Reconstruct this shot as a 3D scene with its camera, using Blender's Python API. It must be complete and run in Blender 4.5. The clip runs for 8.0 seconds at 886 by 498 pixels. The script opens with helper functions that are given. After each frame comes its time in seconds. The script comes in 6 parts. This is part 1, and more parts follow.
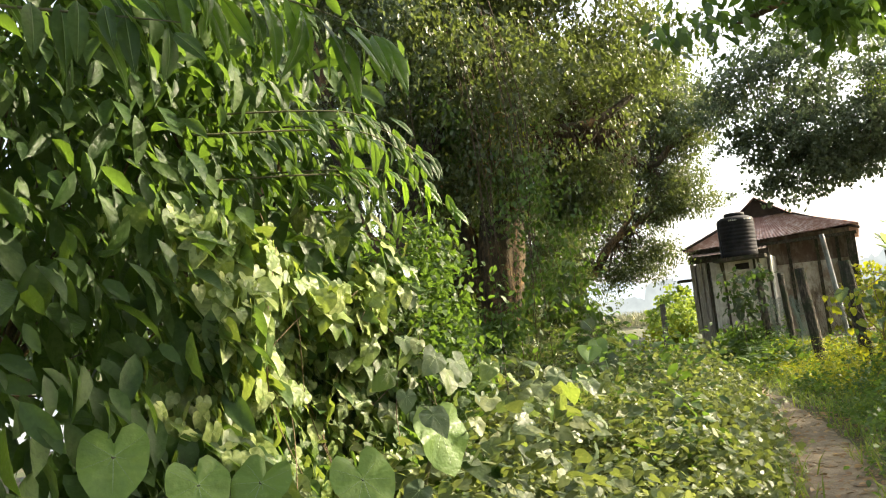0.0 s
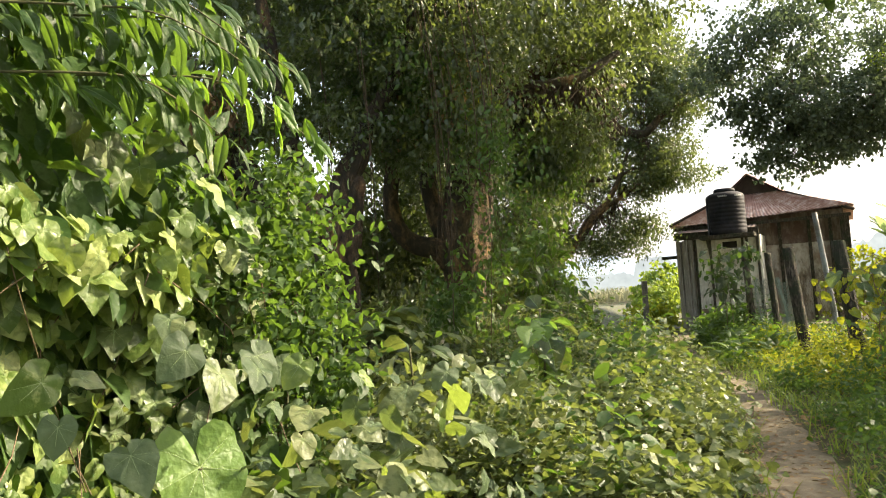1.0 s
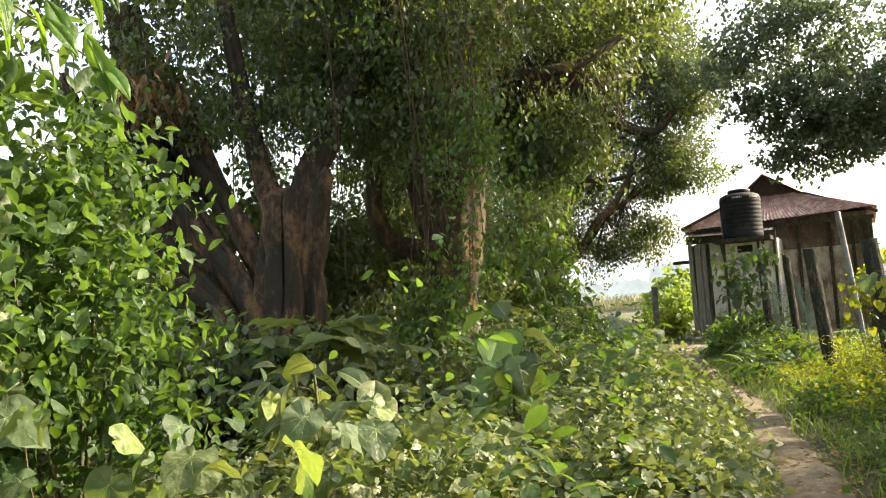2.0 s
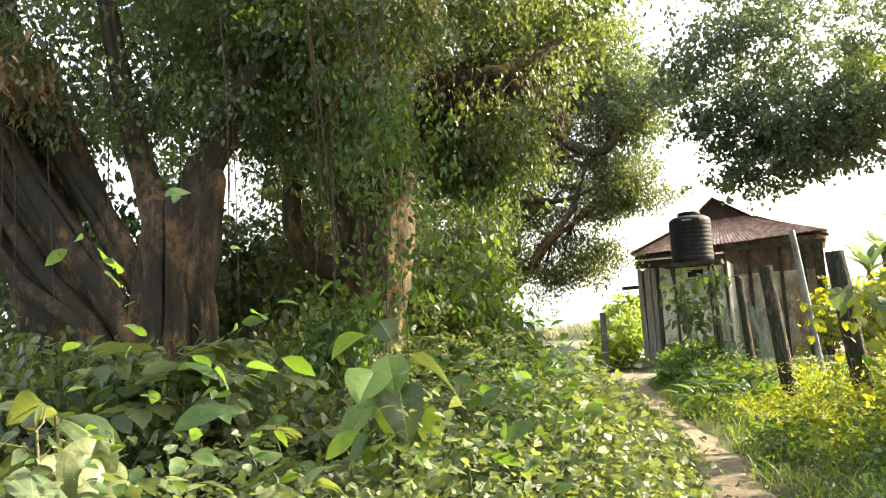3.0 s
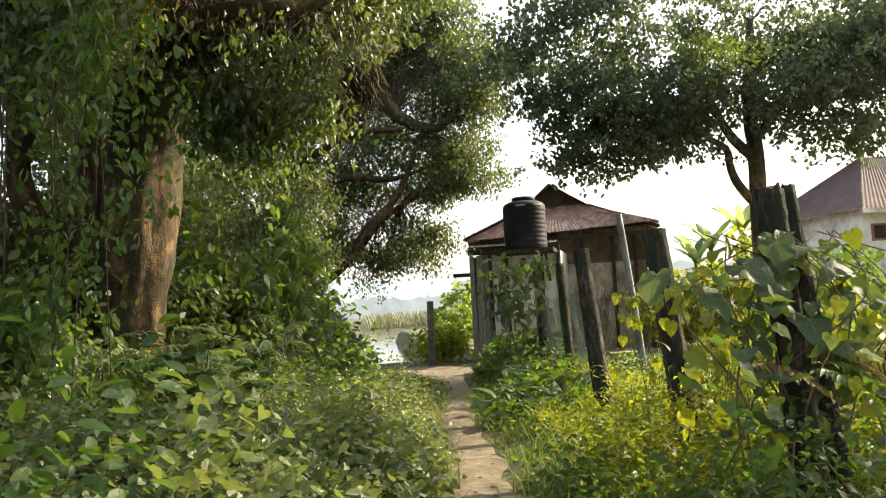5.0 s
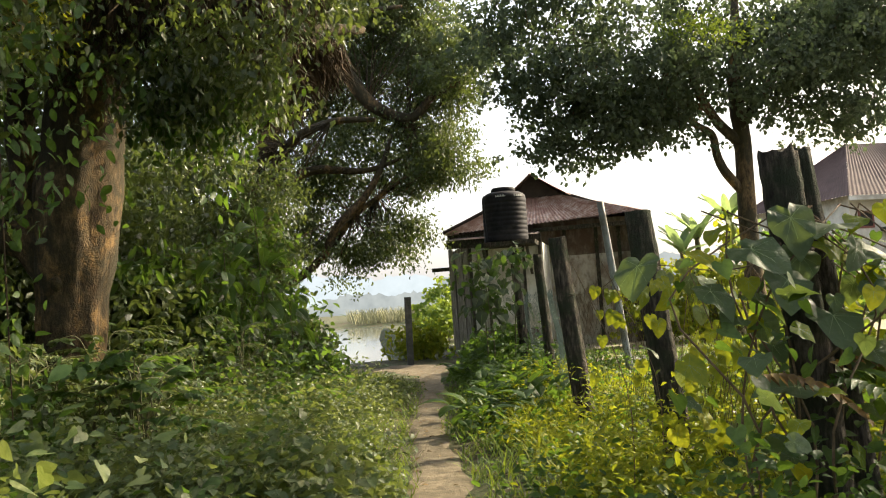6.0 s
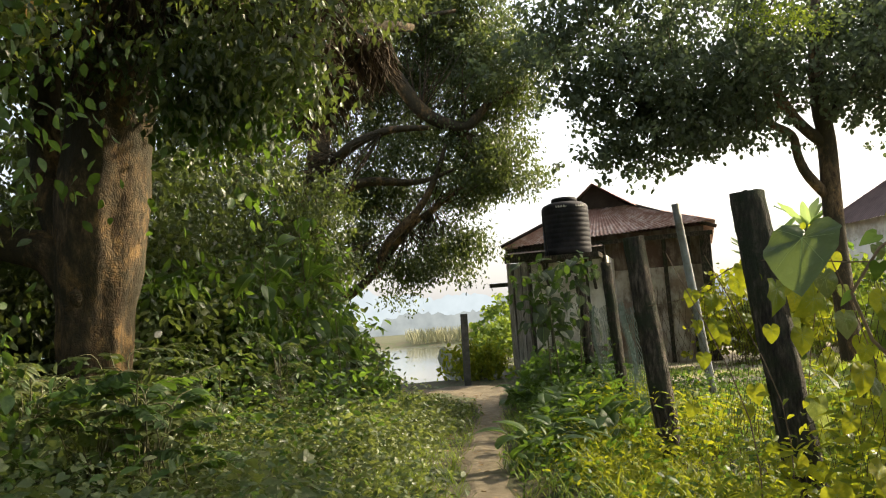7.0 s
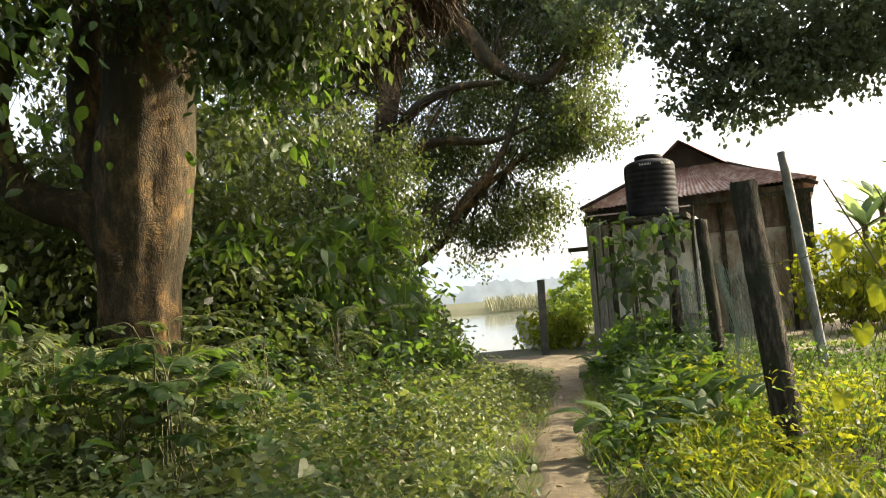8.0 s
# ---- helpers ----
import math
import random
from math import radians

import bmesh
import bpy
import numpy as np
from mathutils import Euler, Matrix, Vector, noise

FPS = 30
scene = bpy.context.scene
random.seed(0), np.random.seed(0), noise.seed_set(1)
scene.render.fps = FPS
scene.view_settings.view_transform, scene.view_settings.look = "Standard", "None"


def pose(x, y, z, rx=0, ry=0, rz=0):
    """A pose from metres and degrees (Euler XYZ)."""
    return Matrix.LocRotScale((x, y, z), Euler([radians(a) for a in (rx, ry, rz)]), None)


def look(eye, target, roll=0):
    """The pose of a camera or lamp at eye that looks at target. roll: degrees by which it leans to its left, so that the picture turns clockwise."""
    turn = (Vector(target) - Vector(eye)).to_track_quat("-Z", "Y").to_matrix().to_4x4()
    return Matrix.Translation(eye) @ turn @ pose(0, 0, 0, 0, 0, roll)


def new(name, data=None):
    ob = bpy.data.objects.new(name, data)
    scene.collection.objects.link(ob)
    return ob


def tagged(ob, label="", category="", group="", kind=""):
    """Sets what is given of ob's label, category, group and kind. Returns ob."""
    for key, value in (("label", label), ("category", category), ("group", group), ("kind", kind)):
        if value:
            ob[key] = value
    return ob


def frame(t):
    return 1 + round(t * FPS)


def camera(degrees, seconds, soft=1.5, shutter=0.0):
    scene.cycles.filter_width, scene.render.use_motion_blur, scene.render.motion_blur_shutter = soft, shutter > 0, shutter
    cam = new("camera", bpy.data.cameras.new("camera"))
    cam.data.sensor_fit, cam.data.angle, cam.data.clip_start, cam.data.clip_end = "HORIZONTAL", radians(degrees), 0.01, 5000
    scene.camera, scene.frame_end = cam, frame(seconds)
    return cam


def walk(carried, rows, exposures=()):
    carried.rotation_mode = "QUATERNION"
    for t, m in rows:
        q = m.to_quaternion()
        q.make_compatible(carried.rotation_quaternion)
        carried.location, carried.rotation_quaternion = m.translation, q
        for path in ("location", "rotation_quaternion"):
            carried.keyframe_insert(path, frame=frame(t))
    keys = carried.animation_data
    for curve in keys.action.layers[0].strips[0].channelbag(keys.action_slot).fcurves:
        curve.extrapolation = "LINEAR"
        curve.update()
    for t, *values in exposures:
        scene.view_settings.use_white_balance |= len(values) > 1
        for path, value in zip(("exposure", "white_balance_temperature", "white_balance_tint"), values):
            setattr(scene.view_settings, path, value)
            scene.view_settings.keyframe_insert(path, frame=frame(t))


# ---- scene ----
cam = camera(58.1, 8.0, soft=1.1)
PATH = [
    (0, (0.814, -0.326, 1.59), (0.69, 1.66, 1.788), -6.3),
    (0.5, (1.081, 0.297, 1.589), (0.975, 2.292, 1.673), -4.5),
    (1, (1.299, 0.913, 1.578), (1.185, 2.906, 1.694), -3.9),
    (1.5, (1.499, 1.475, 1.574), (1.345, 3.466, 1.686), -3.9),
    (3, (2.015, 3.297, 1.46), (1.982, 5.286, 1.659), -3.9),
    (3.5, (2.269, 3.861, 1.447), (2.401, 5.848, 1.627), -3.3),
    (4, (2.535, 4.355, 1.468), (2.736, 6.338, 1.629), -2.6),
    (5.5, (3.107, 5.409, 1.437), (3.468, 7.371, 1.574), -3.4),
    (6, (3.264, 5.792, 1.448), (3.624, 7.755, 1.578), -3.9),
    (6.5, (3.354, 6.243, 1.403), (3.898, 8.159, 1.582), -5.0),
    (7, (3.458, 6.735, 1.396), (3.675, 8.715, 1.584), -4.1),
    (7.5, (3.51, 7.187, 1.386), (3.598, 9.176, 1.577), -3.9),
    (8, (3.614, 7.593, 1.372), (3.63, 9.589, 1.493), -4.2),
]
UNIT = 1.2  # metres to one step of the plan in which the path and the things are written
walk(cam, [(t, look(UNIT * Vector(eye), UNIT * Vector(target), roll)) for t, eye, target, roll in PATH],
     [(0, 1.75), (0.5, 1.65), (1, 1.72), (1.5, 1.63), (3, 2.40), (3.5, 1.77), (4, 1.57), (5.5, 1.43), (6.5, 1.10), (7, 1.13), (7.5, 1.35), (8, 1.47)])

# ---- world, sun, exposure ----
scene.view_settings.exposure = 0.9
SUN_DIR = Vector((0.82, 0.28, 0.52)).normalized()
world = bpy.data.worlds.new("world")
scene.world = world
world.use_nodes = True
wn = world.node_tree
for nd in list(wn.nodes):
    wn.nodes.remove(nd)
w_out = wn.nodes.new("ShaderNodeOutputWorld")
w_sky = wn.nodes.new("ShaderNodeTexSky")
w_sky.sky_type = "NISHITA"
w_sky.sun_disc = False
w_sky.sun_elevation = math.asin(SUN_DIR.z)
w_sky.sun_rotation = math.atan2(SUN_DIR.x, SUN_DIR.y)
w_sky.air_density, w_sky.dust_density, w_sky.ozone_density = 1.2, 6.0, 1.0
w_bg = wn.nodes.new("ShaderNodeBackground")
w_bg.inputs["Strength"].default_value = 0.10
w_haze = wn.nodes.new("ShaderNodeBackground")
w_haze.inputs["Color"].default_value = (0.96, 0.97, 1.0, 1)
w_haze.inputs["Strength"].default_value = 0.30
w_add = wn.nodes.new("ShaderNodeAddShader")
wn.links.new(w_sky.outputs[0], w_bg.inputs["Color"])
wn.links.new(w_bg.outputs[0], w_add.inputs[0])
wn.links.new(w_haze.outputs[0], w_add.inputs[1])
wn.links.new(w_add.outputs[0], w_out.inputs["Surface"])

sun_data = bpy.data.lights.new("sun", "SUN")
sun_data.energy = 5.0
sun_data.angle = radians(0.9)
sun_data.color = (1.0, 0.86, 0.62)
sun = new("sun", sun_data)
sun.matrix_world = look((30, 10, 30), Vector((30, 10, 30)) - SUN_DIR)


# ---- materials ----
def material(name):
    m = bpy.data.materials.new(name)
    m.use_nodes = True
    nt = m.node_tree
    for nd in list(nt.nodes):
        nt.nodes.remove(nd)
    out = nt.nodes.new("ShaderNodeOutputMaterial")
    bsdf = nt.nodes.new("ShaderNodeBsdfPrincipled")
    nt.links.new(bsdf.outputs[0], out.inputs["Surface"])
    return m, nt, bsdf, out


def ramp(nt, fac, stops):
    r = nt.nodes.new("ShaderNodeValToRGB")
    while len(r.color_ramp.elements) < len(stops):
        r.color_ramp.elements.new(0.5)
    for e, (p, c) in zip(r.color_ramp.elements, stops):
        e.position, e.color = p, (*c, 1)
    nt.links.new(fac, r.inputs["Fac"])
    return r.outputs["Color"]


def noise_tex(nt, scale, detail=4.0, rough=0.6, stretch=None, distortion=0.0):
    co = nt.nodes.new("ShaderNodeTexCoord").outputs["Object"]
    if stretch:
        mp = nt.nodes.new("ShaderNodeMapping")
        mp.inputs["Scale"].default_value = stretch
        nt.links.new(co, mp.inputs["Vector"])
        co = mp.outputs[0]
    n = nt.nodes.new("ShaderNodeTexNoise")
    n.inputs["Scale"].default_value = scale
    n.inputs["Detail"].default_value = detail
    n.inputs["Roughness"].default_value = rough
    n.inputs["Distortion"].default_value = distortion
    nt.links.new(co, n.inputs["Vector"])
    return n.outputs["Fac"]


def mix(nt, fac, a, b, kind="MIX"):
    m = nt.nodes.new("ShaderNodeMix")
    m.data_type, m.blend_type = "RGBA", kind
    if isinstance(fac, float):
        m.inputs[0].default_value = fac
    else:
        nt.links.new(fac, m.inputs[0])
    for sock, v in ((m.inputs[6], a), (m.inputs[7], b)):
        if isinstance(v, tuple):
            sock.default_value = (*v, 1)
        else:
            nt.links.new(v, sock)
    return m.outputs[2]


def bump(nt, bsdf, height, strength=0.5, distance=0.02):
    b = nt.nodes.new("ShaderNodeBump")
    b.inputs["Strength"].default_value = strength
    b.inputs["Distance"].default_value = distance
    nt.links.new(height, b.inputs["Height"])
    nt.links.new(b.outputs[0], bsdf.inputs["Normal"])


def leaf_material(name, dark, mid, light, through_col, trans=0.4, rough=0.42, gloss=0.5):
    """Foliage: colour varies from leaf to leaf and in patches; light passes through the blade."""
    m, nt, bsdf, out = material(name)
    geo = nt.nodes.new("ShaderNodeNewGeometry")
    info = nt.nodes.new("ShaderNodeObjectInfo")
    add = nt.nodes.new("ShaderNodeMath")
    add.operation = "ADD"
    nt.links.new(geo.outputs["Random Per Island"], add.inputs[0])
    nt.links.new(info.outputs["Random"], add.inputs[1])
    fra = nt.nodes.new("ShaderNodeMath")
    fra.operation = "FRACT"
    nt.links.new(add.outputs[0], fra.inputs[0])
    col = ramp(nt, fra.outputs[0], [(0.0, dark), (0.55, mid), (1.0, light)])
    patch = noise_tex(nt, 0.7, 2.0)
    col = mix(nt, ramp(nt, patch, [(0.35, (0.25, 0.25, 0.25)), (0.7, (0, 0, 0))]), col, dark)
    fine = nt.nodes.new("ShaderNodeTexNoise")
    fine.inputs["Scale"].default_value = 42.0
    fine.inputs["Detail"].default_value = 3.0
    nt.links.new(geo.outputs["Position"], fine.inputs["Vector"])
    col = mix(nt, ramp(nt, fine.outputs["Fac"], [(0.36, (0.55, 0.55, 0.55)), (0.52, (0, 0, 0))]), col, dark)
    col = mix(nt, ramp(nt, fine.outputs["Fac"], [(0.56, (0, 0, 0)), (0.72, (0.5, 0.5, 0.5))]), col, light)
    nt.links.new(col, bsdf.inputs["Base Color"])
    rr = ramp(nt, fine.outputs["Fac"], [(0.35, (rough - 0.12,) * 3), (0.65, (rough + 0.12,) * 3)])
    nt.links.new(rr, bsdf.inputs["Roughness"])
    bsdf.inputs["Specular IOR Level"].default_value = gloss
    bump(nt, bsdf, fine.outputs["Fac"], 0.55, 0.012)
    tr = nt.nodes.new("ShaderNodeBsdfTranslucent")
    tcol = mix(nt, 0.55, col, through_col)
    nt.links.new(tcol, tr.inputs["Color"])
    mx = nt.nodes.new("ShaderNodeMixShader")
    mx.inputs[0].default_value = trans
    nt.links.new(bsdf.outputs[0], mx.inputs[1])
    nt.links.new(tr.outputs[0], mx.inputs[2])
    nt.links.new(mx.outputs[0], out.inputs["Surface"])
    return m


def surface_material(name, stops, scale, rough=0.85, stretch=None, stain=None, stain_scale=1.0, bump_scale=None, bump_strength=0.5, bump_dist=0.02, metal=0.0, gloss=0.35):
    m, nt, bsdf, out = material(name)
    n = noise_tex(nt, scale, 6.0, 0.65, stretch)
    col = ramp(nt, n, stops)
    if stain:
        s = noise_tex(nt, stain_scale, 5.0, 0.7)
        col = mix(nt, ramp(nt, s, [(0.45, (0, 0, 0)), (0.62, (1, 1, 1))]), col, stain)
    nt.links.new(col, bsdf.inputs["Base Color"])
    bsdf.inputs["Roughness"].default_value = rough
    bsdf.inputs["Metallic"].default_value = metal
    bsdf.inputs["Specular IOR Level"].default_value = gloss
    h = noise_tex(nt, bump_scale or scale * 2.5, 6.0, 0.7, stretch)
    bump(nt, bsdf, h, bump_strength, bump_dist)
    return m


M_VINE = leaf_material("vine_leaf", (0.05, 0.100, 0.022), (0.17, 0.235, 0.058), (0.37, 0.42, 0.155), (0.40, 0.50, 0.05), 0.38, 0.42, 0.45)
M_BROAD = leaf_material("broad_leaf", (0.020, 0.044, 0.012), (0.044, 0.088, 0.022), (0.105, 0.160, 0.050), (0.25, 0.42, 0.03), 0.38, 0.50, 0.28)
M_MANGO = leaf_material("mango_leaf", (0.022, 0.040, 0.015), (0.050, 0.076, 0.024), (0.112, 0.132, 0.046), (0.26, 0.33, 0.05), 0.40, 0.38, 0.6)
M_DARK = leaf_material("jack_leaf", (0.045, 0.058, 0.044), (0.075, 0.095, 0.066), (0.115, 0.140, 0.096), (0.22, 0.30, 0.09), 0.40, 0.6, 0.25)
M_COVER = leaf_material("cover_leaf", (0.032, 0.058, 0.020), (0.095, 0.132, 0.046), (0.24, 0.26, 0.115), (0.36, 0.42, 0.06), 0.36, 0.46, 0.42)
# sunlit copy of the leaf: the yellow of sun through it is painted
M_YELLOW = leaf_material("sunlit_leaf", (0.07, 0.125, 0.012), (0.185, 0.225, 0.02), (0.33, 0.315, 0.03), (0.50, 0.52, 0.02), 0.45, 0.6, 0.25)
M_GRASS = leaf_material("grass_blade", (0.06, 0.12, 0.018), (0.13, 0.20, 0.03), (0.22, 0.27, 0.05), (0.40, 0.48, 0.04), 0.4, 0.6, 0.25)
M_TARO = leaf_material("taro_leaf", (0.10, 0.18, 0.035), (0.15, 0.245, 0.05), (0.23, 0.32, 0.08), (0.42, 0.58, 0.05), 0.42, 0.5)
M_DRY = leaf_material("dry_leaf", (0.10, 0.055, 0.02), (0.20, 0.12, 0.045), (0.34, 0.24, 0.10), (0.4, 0.25, 0.06), 0.25, 0.6)
# lighter leaf for sprays meant to look sunlit; the light is in the colour
M_SUNLIT_LIME = leaf_material("sunlit_lime_leaf", (0.045, 0.10, 0.015), (0.085, 0.165, 0.025), (0.15, 0.23, 0.05), (0.34, 0.56, 0.03), 0.45, 0.42, 0.4)
M_DUSTY = leaf_material("dusty_leaf", (0.055, 0.085, 0.042), (0.085, 0.125, 0.060), (0.15, 0.19, 0.10), (0.30, 0.40, 0.05), 0.34, 0.58, 0.3)
M_BANANA = leaf_material("banana_leaf", (0.09, 0.16, 0.07), (0.15, 0.23, 0.10), (0.22, 0.30, 0.14), (0.46, 0.58, 0.16), 0.5, 0.5, 0.3)
def bark_material(name, stops, flake, moss):
    """Bark with vertical fissures, orange flaking patches and dark mossy stains."""
    m, nt, bsdf, out = material(name)
    grain = noise_tex(nt, 4.5, 9.0, 0.75, (2.4, 2.4, 0.9), 0.12)
    col = ramp(nt, grain, stops)
    plates = nt.nodes.new("ShaderNodeTexVoronoi")
    plates.feature = "DISTANCE_TO_EDGE"
    mp = nt.nodes.new("ShaderNodeMapping")
    mp.inputs["Scale"].default_value = (7.0, 7.0, 2.0)
    warp = nt.nodes.new("ShaderNodeTexNoise")
    warp.inputs["Scale"].default_value = 3.0
    co = nt.nodes.new("ShaderNodeTexCoord").outputs["Object"]
    nt.links.new(co, warp.inputs["Vector"])
    nt.links.new(mix(nt, 0.5, co, warp.outputs["Color"], "ADD"), mp.inputs["Vector"])
    nt.links.new(mp.outputs[0], plates.inputs["Vector"])
    crack = ramp(nt, plates.outputs["Distance"], [(0.0, (0.3, 0.3, 0.3)), (0.07, (0, 0, 0))])
    col = mix(nt, crack, col, tuple(0.5 * c for c in stops[0][1]))
    fl = noise_tex(nt, 1.9, 6.0, 0.7, (1.3, 1.3, 0.8))
    col = mix(nt, ramp(nt, fl, [(0.52, (0, 0, 0)), (0.60, (0.8, 0.8, 0.8))]), col, flake)
    ms = noise_tex(nt, 1.3, 7.0, 0.75, (1.0, 1.0, 0.6))
    col = mix(nt, ramp(nt, ms, [(0.42, (0, 0, 0)), (0.53, (0.9, 0.9, 0.9))]), col, moss)
    nt.links.new(col, bsdf.inputs["Base Color"])
    bsdf.inputs["Roughness"].default_value = 0.92
    bsdf.inputs["Specular IOR Level"].default_value = 0.25
    hgt = mix(nt, 0.2, grain, ramp(nt, plates.outputs["Distance"], [(0.0, (0, 0, 0)), (0.2, (1, 1, 1))]))
    bump(nt, bsdf, hgt, 0.8, 0.045)
    return m


M_BARK = bark_material("bark", [(0.34, (0.032, 0.022, 0.015)), (0.47, (0.10, 0.068, 0.038)), (0.60, (0.20, 0.14, 0.075)), (0.74, (0.34, 0.25, 0.14))], (0.30, 0.185, 0.075), (0.045, 0.040, 0.024))
# the raised orange tones put spots of sun into the shaded stems' colour
M_DARKBARK = bark_material("dark_ridged_bark", [(0.34, (0.018, 0.012, 0.009)), (0.48, (0.075, 0.050, 0.031)), (0.60, (0.16, 0.105, 0.06)), (0.72, (0.30, 0.20, 0.11))], (0.24, 0.14, 0.065), (0.030, 0.027, 0.018))
M_STEM = surface_material("stem", [(0.3, (0.05, 0.06, 0.025)), (0.7, (0.13, 0.12, 0.05))], 20.0, 0.7)
M_VINESTEM = surface_material("dry_vine_stem", [(0.3, (0.08, 0.055, 0.03)), (0.7, (0.2, 0.14, 0.08))], 20.0, 0.8)
M_POST = surface_material("weathered_post", [(0.34, (0.018, 0.014, 0.011)), (0.5, (0.065, 0.052, 0.039)), (0.68, (0.19, 0.155, 0.118))], 5.0, 0.95, (7, 7, 1.6), (0.035, 0.045, 0.022), 4.0, 16.0, 1.0, 0.05)
M_CONCRETE = surface_material("old_concrete", [(0.3, (0.06, 0.055, 0.048)), (0.7, (0.14, 0.13, 0.115))], 8.0, 0.9, None, (0.06, 0.065, 0.05), 3.0)
M_PLASTER = surface_material("stained_whitewash", [(0.30, (0.14, 0.125, 0.10)), (0.40, (0.46, 0.43, 0.38)), (0.52, (0.70, 0.68, 0.62)), (0.8, (0.80, 0.78, 0.73))], 2.2, 0.9, (2.2, 2.2, 0.8), (0.46, 0.42, 0.35), 1.3, 20.0, 0.4, 0.01)
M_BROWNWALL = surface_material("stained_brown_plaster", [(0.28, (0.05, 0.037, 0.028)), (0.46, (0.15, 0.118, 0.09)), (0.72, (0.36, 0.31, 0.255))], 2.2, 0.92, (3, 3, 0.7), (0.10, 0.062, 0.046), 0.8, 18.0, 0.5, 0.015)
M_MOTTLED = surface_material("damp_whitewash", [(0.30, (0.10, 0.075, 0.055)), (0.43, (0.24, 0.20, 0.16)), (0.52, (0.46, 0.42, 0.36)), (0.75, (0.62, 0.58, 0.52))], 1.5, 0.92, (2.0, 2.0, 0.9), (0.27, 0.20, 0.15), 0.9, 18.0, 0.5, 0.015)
M_PLANK = surface_material("grey_plank", [(0.3, (0.08, 0.07, 0.06)), (0.5, (0.26, 0.24, 0.21)), (0.75, (0.56, 0.54, 0.50))], 3.0, 0.9, (14, 14, 0.8), (0.24, 0.22, 0.19), 1.5, 8.0, 0.6, 0.01)
M_TIN = surface_material("rusted_tin", [(0.30, (0.22, 0.11, 0.08)), (0.43, (0.42, 0.25, 0.19)), (0.54, (0.56, 0.40, 0.33)), (0.70, (0.72, 0.64, 0.58))], 5.5, 0.45, (1, 1, 1), (0.34, 0.19, 0.14), 1.4, 40.0, 0.35, 0.006, 0.25)
M_DARKTIN = surface_material("dark_tin", [(0.3, (0.04, 0.028, 0.024)), (0.7, (0.09, 0.065, 0.056))], 2.0, 0.95)
M_TANK = surface_material("black_plastic", [(0.3, (0.011, 0.011, 0.014)), (0.7, (0.022, 0.022, 0.027))], 4.0, 0.72, None, (0.030, 0.028, 0.033), 2.0, 40.0, 0.15, 0.004, 0.0, 0.22)
M_TANKMARK = surface_material("pale_mark", [(0.3, (0.45, 0.45, 0.45)), (0.7, (0.6, 0.6, 0.6))], 10.0, 0.6)
# the unlit inside of vent and windows is put into this near-black colour
M_VOID = surface_material("dark_inside", [(0.3, (0.012, 0.011, 0.01)), (0.7, (0.03, 0.027, 0.024))], 4.0, 0.95)
M_PVC = surface_material("weathered_pvc", [(0.3, (0.17, 0.18, 0.18)), (0.7, (0.30, 0.32, 0.32))], 5.0, 0.55, None, (0.14, 0.13, 0.11), 3.0)
M_ROOFTILE = surface_material("red_tin_roof", [(0.3, (0.065, 0.042, 0.037)), (0.7, (0.11, 0.074, 0.064))], 1.2, 0.9)
M_CREAM = surface_material("cream_wall", [(0.3, (0.52, 0.50, 0.45)), (0.7, (0.68, 0.66, 0.60))], 1.0, 0.9, None, (0.35, 0.32, 0.27), 0.7)
M_REDDOOR = surface_material("dull_red_paint", [(0.3, (0.17, 0.06, 0.045)), (0.7, (0.26, 0.10, 0.08))], 3.0, 0.7)
M_SOIL = surface_material("litter_soil", [(0.25, (0.035, 0.03, 0.018)), (0.5, (0.08, 0.07, 0.035)), (0.8, (0.15, 0.12, 0.06))], 6.0, 0.95, None, (0.05, 0.075, 0.02), 1.2, 25.0, 0.8, 0.03)
M_PATH = surface_material("trodden_earth", [(0.27, (0.075, 0.062, 0.043)), (0.47, (0.17, 0.136, 0.088)), (0.75, (0.30, 0.25, 0.165))], 9.0, 0.95, None, (0.13, 0.105, 0.065), 2.6, 30.0, 0.7, 0.02)
M_VEIN = surface_material("leaf_vein", [(0.3, (0.17, 0.25, 0.075)), (0.7, (0.26, 0.34, 0.12))], 20.0, 0.5)
M_ROOTS = surface_material("dry_roots", [(0.3, (0.03, 0.022, 0.015)), (0.7, (0.11, 0.075, 0.04))], 10.0, 0.95)
M_NET = surface_material("faded_green_net", [(0.3, (0.16, 0.20, 0.17)), (0.7, (0.34, 0.38, 0.33))], 6.0, 0.6)
M_YARD = surface_material("swept_yard_earth", [(0.25, (0.20, 0.165, 0.12)), (0.5, (0.29, 0.245, 0.185)), (0.8, (0.38, 0.325, 0.26))], 2.0, 0.95, None, (0.28, 0.26, 0.14), 0.8, 30.0, 0.4, 0.015)
M_BANK = surface_material("far_bank", [(0.3, (0.22, 0.22, 0.11)), (0.7, (0.34, 0.32, 0.19))], 0.3, 0.95)


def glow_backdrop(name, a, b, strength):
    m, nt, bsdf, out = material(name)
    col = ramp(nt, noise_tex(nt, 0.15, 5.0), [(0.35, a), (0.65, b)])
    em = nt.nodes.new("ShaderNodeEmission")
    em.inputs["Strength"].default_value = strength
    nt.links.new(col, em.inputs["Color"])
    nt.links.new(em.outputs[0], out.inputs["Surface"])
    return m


# haze is put into these pale, self-lit colours of the distant trees
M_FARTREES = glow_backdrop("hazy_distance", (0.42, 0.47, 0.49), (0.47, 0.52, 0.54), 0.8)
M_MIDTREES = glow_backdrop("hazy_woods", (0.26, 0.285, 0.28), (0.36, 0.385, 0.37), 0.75)

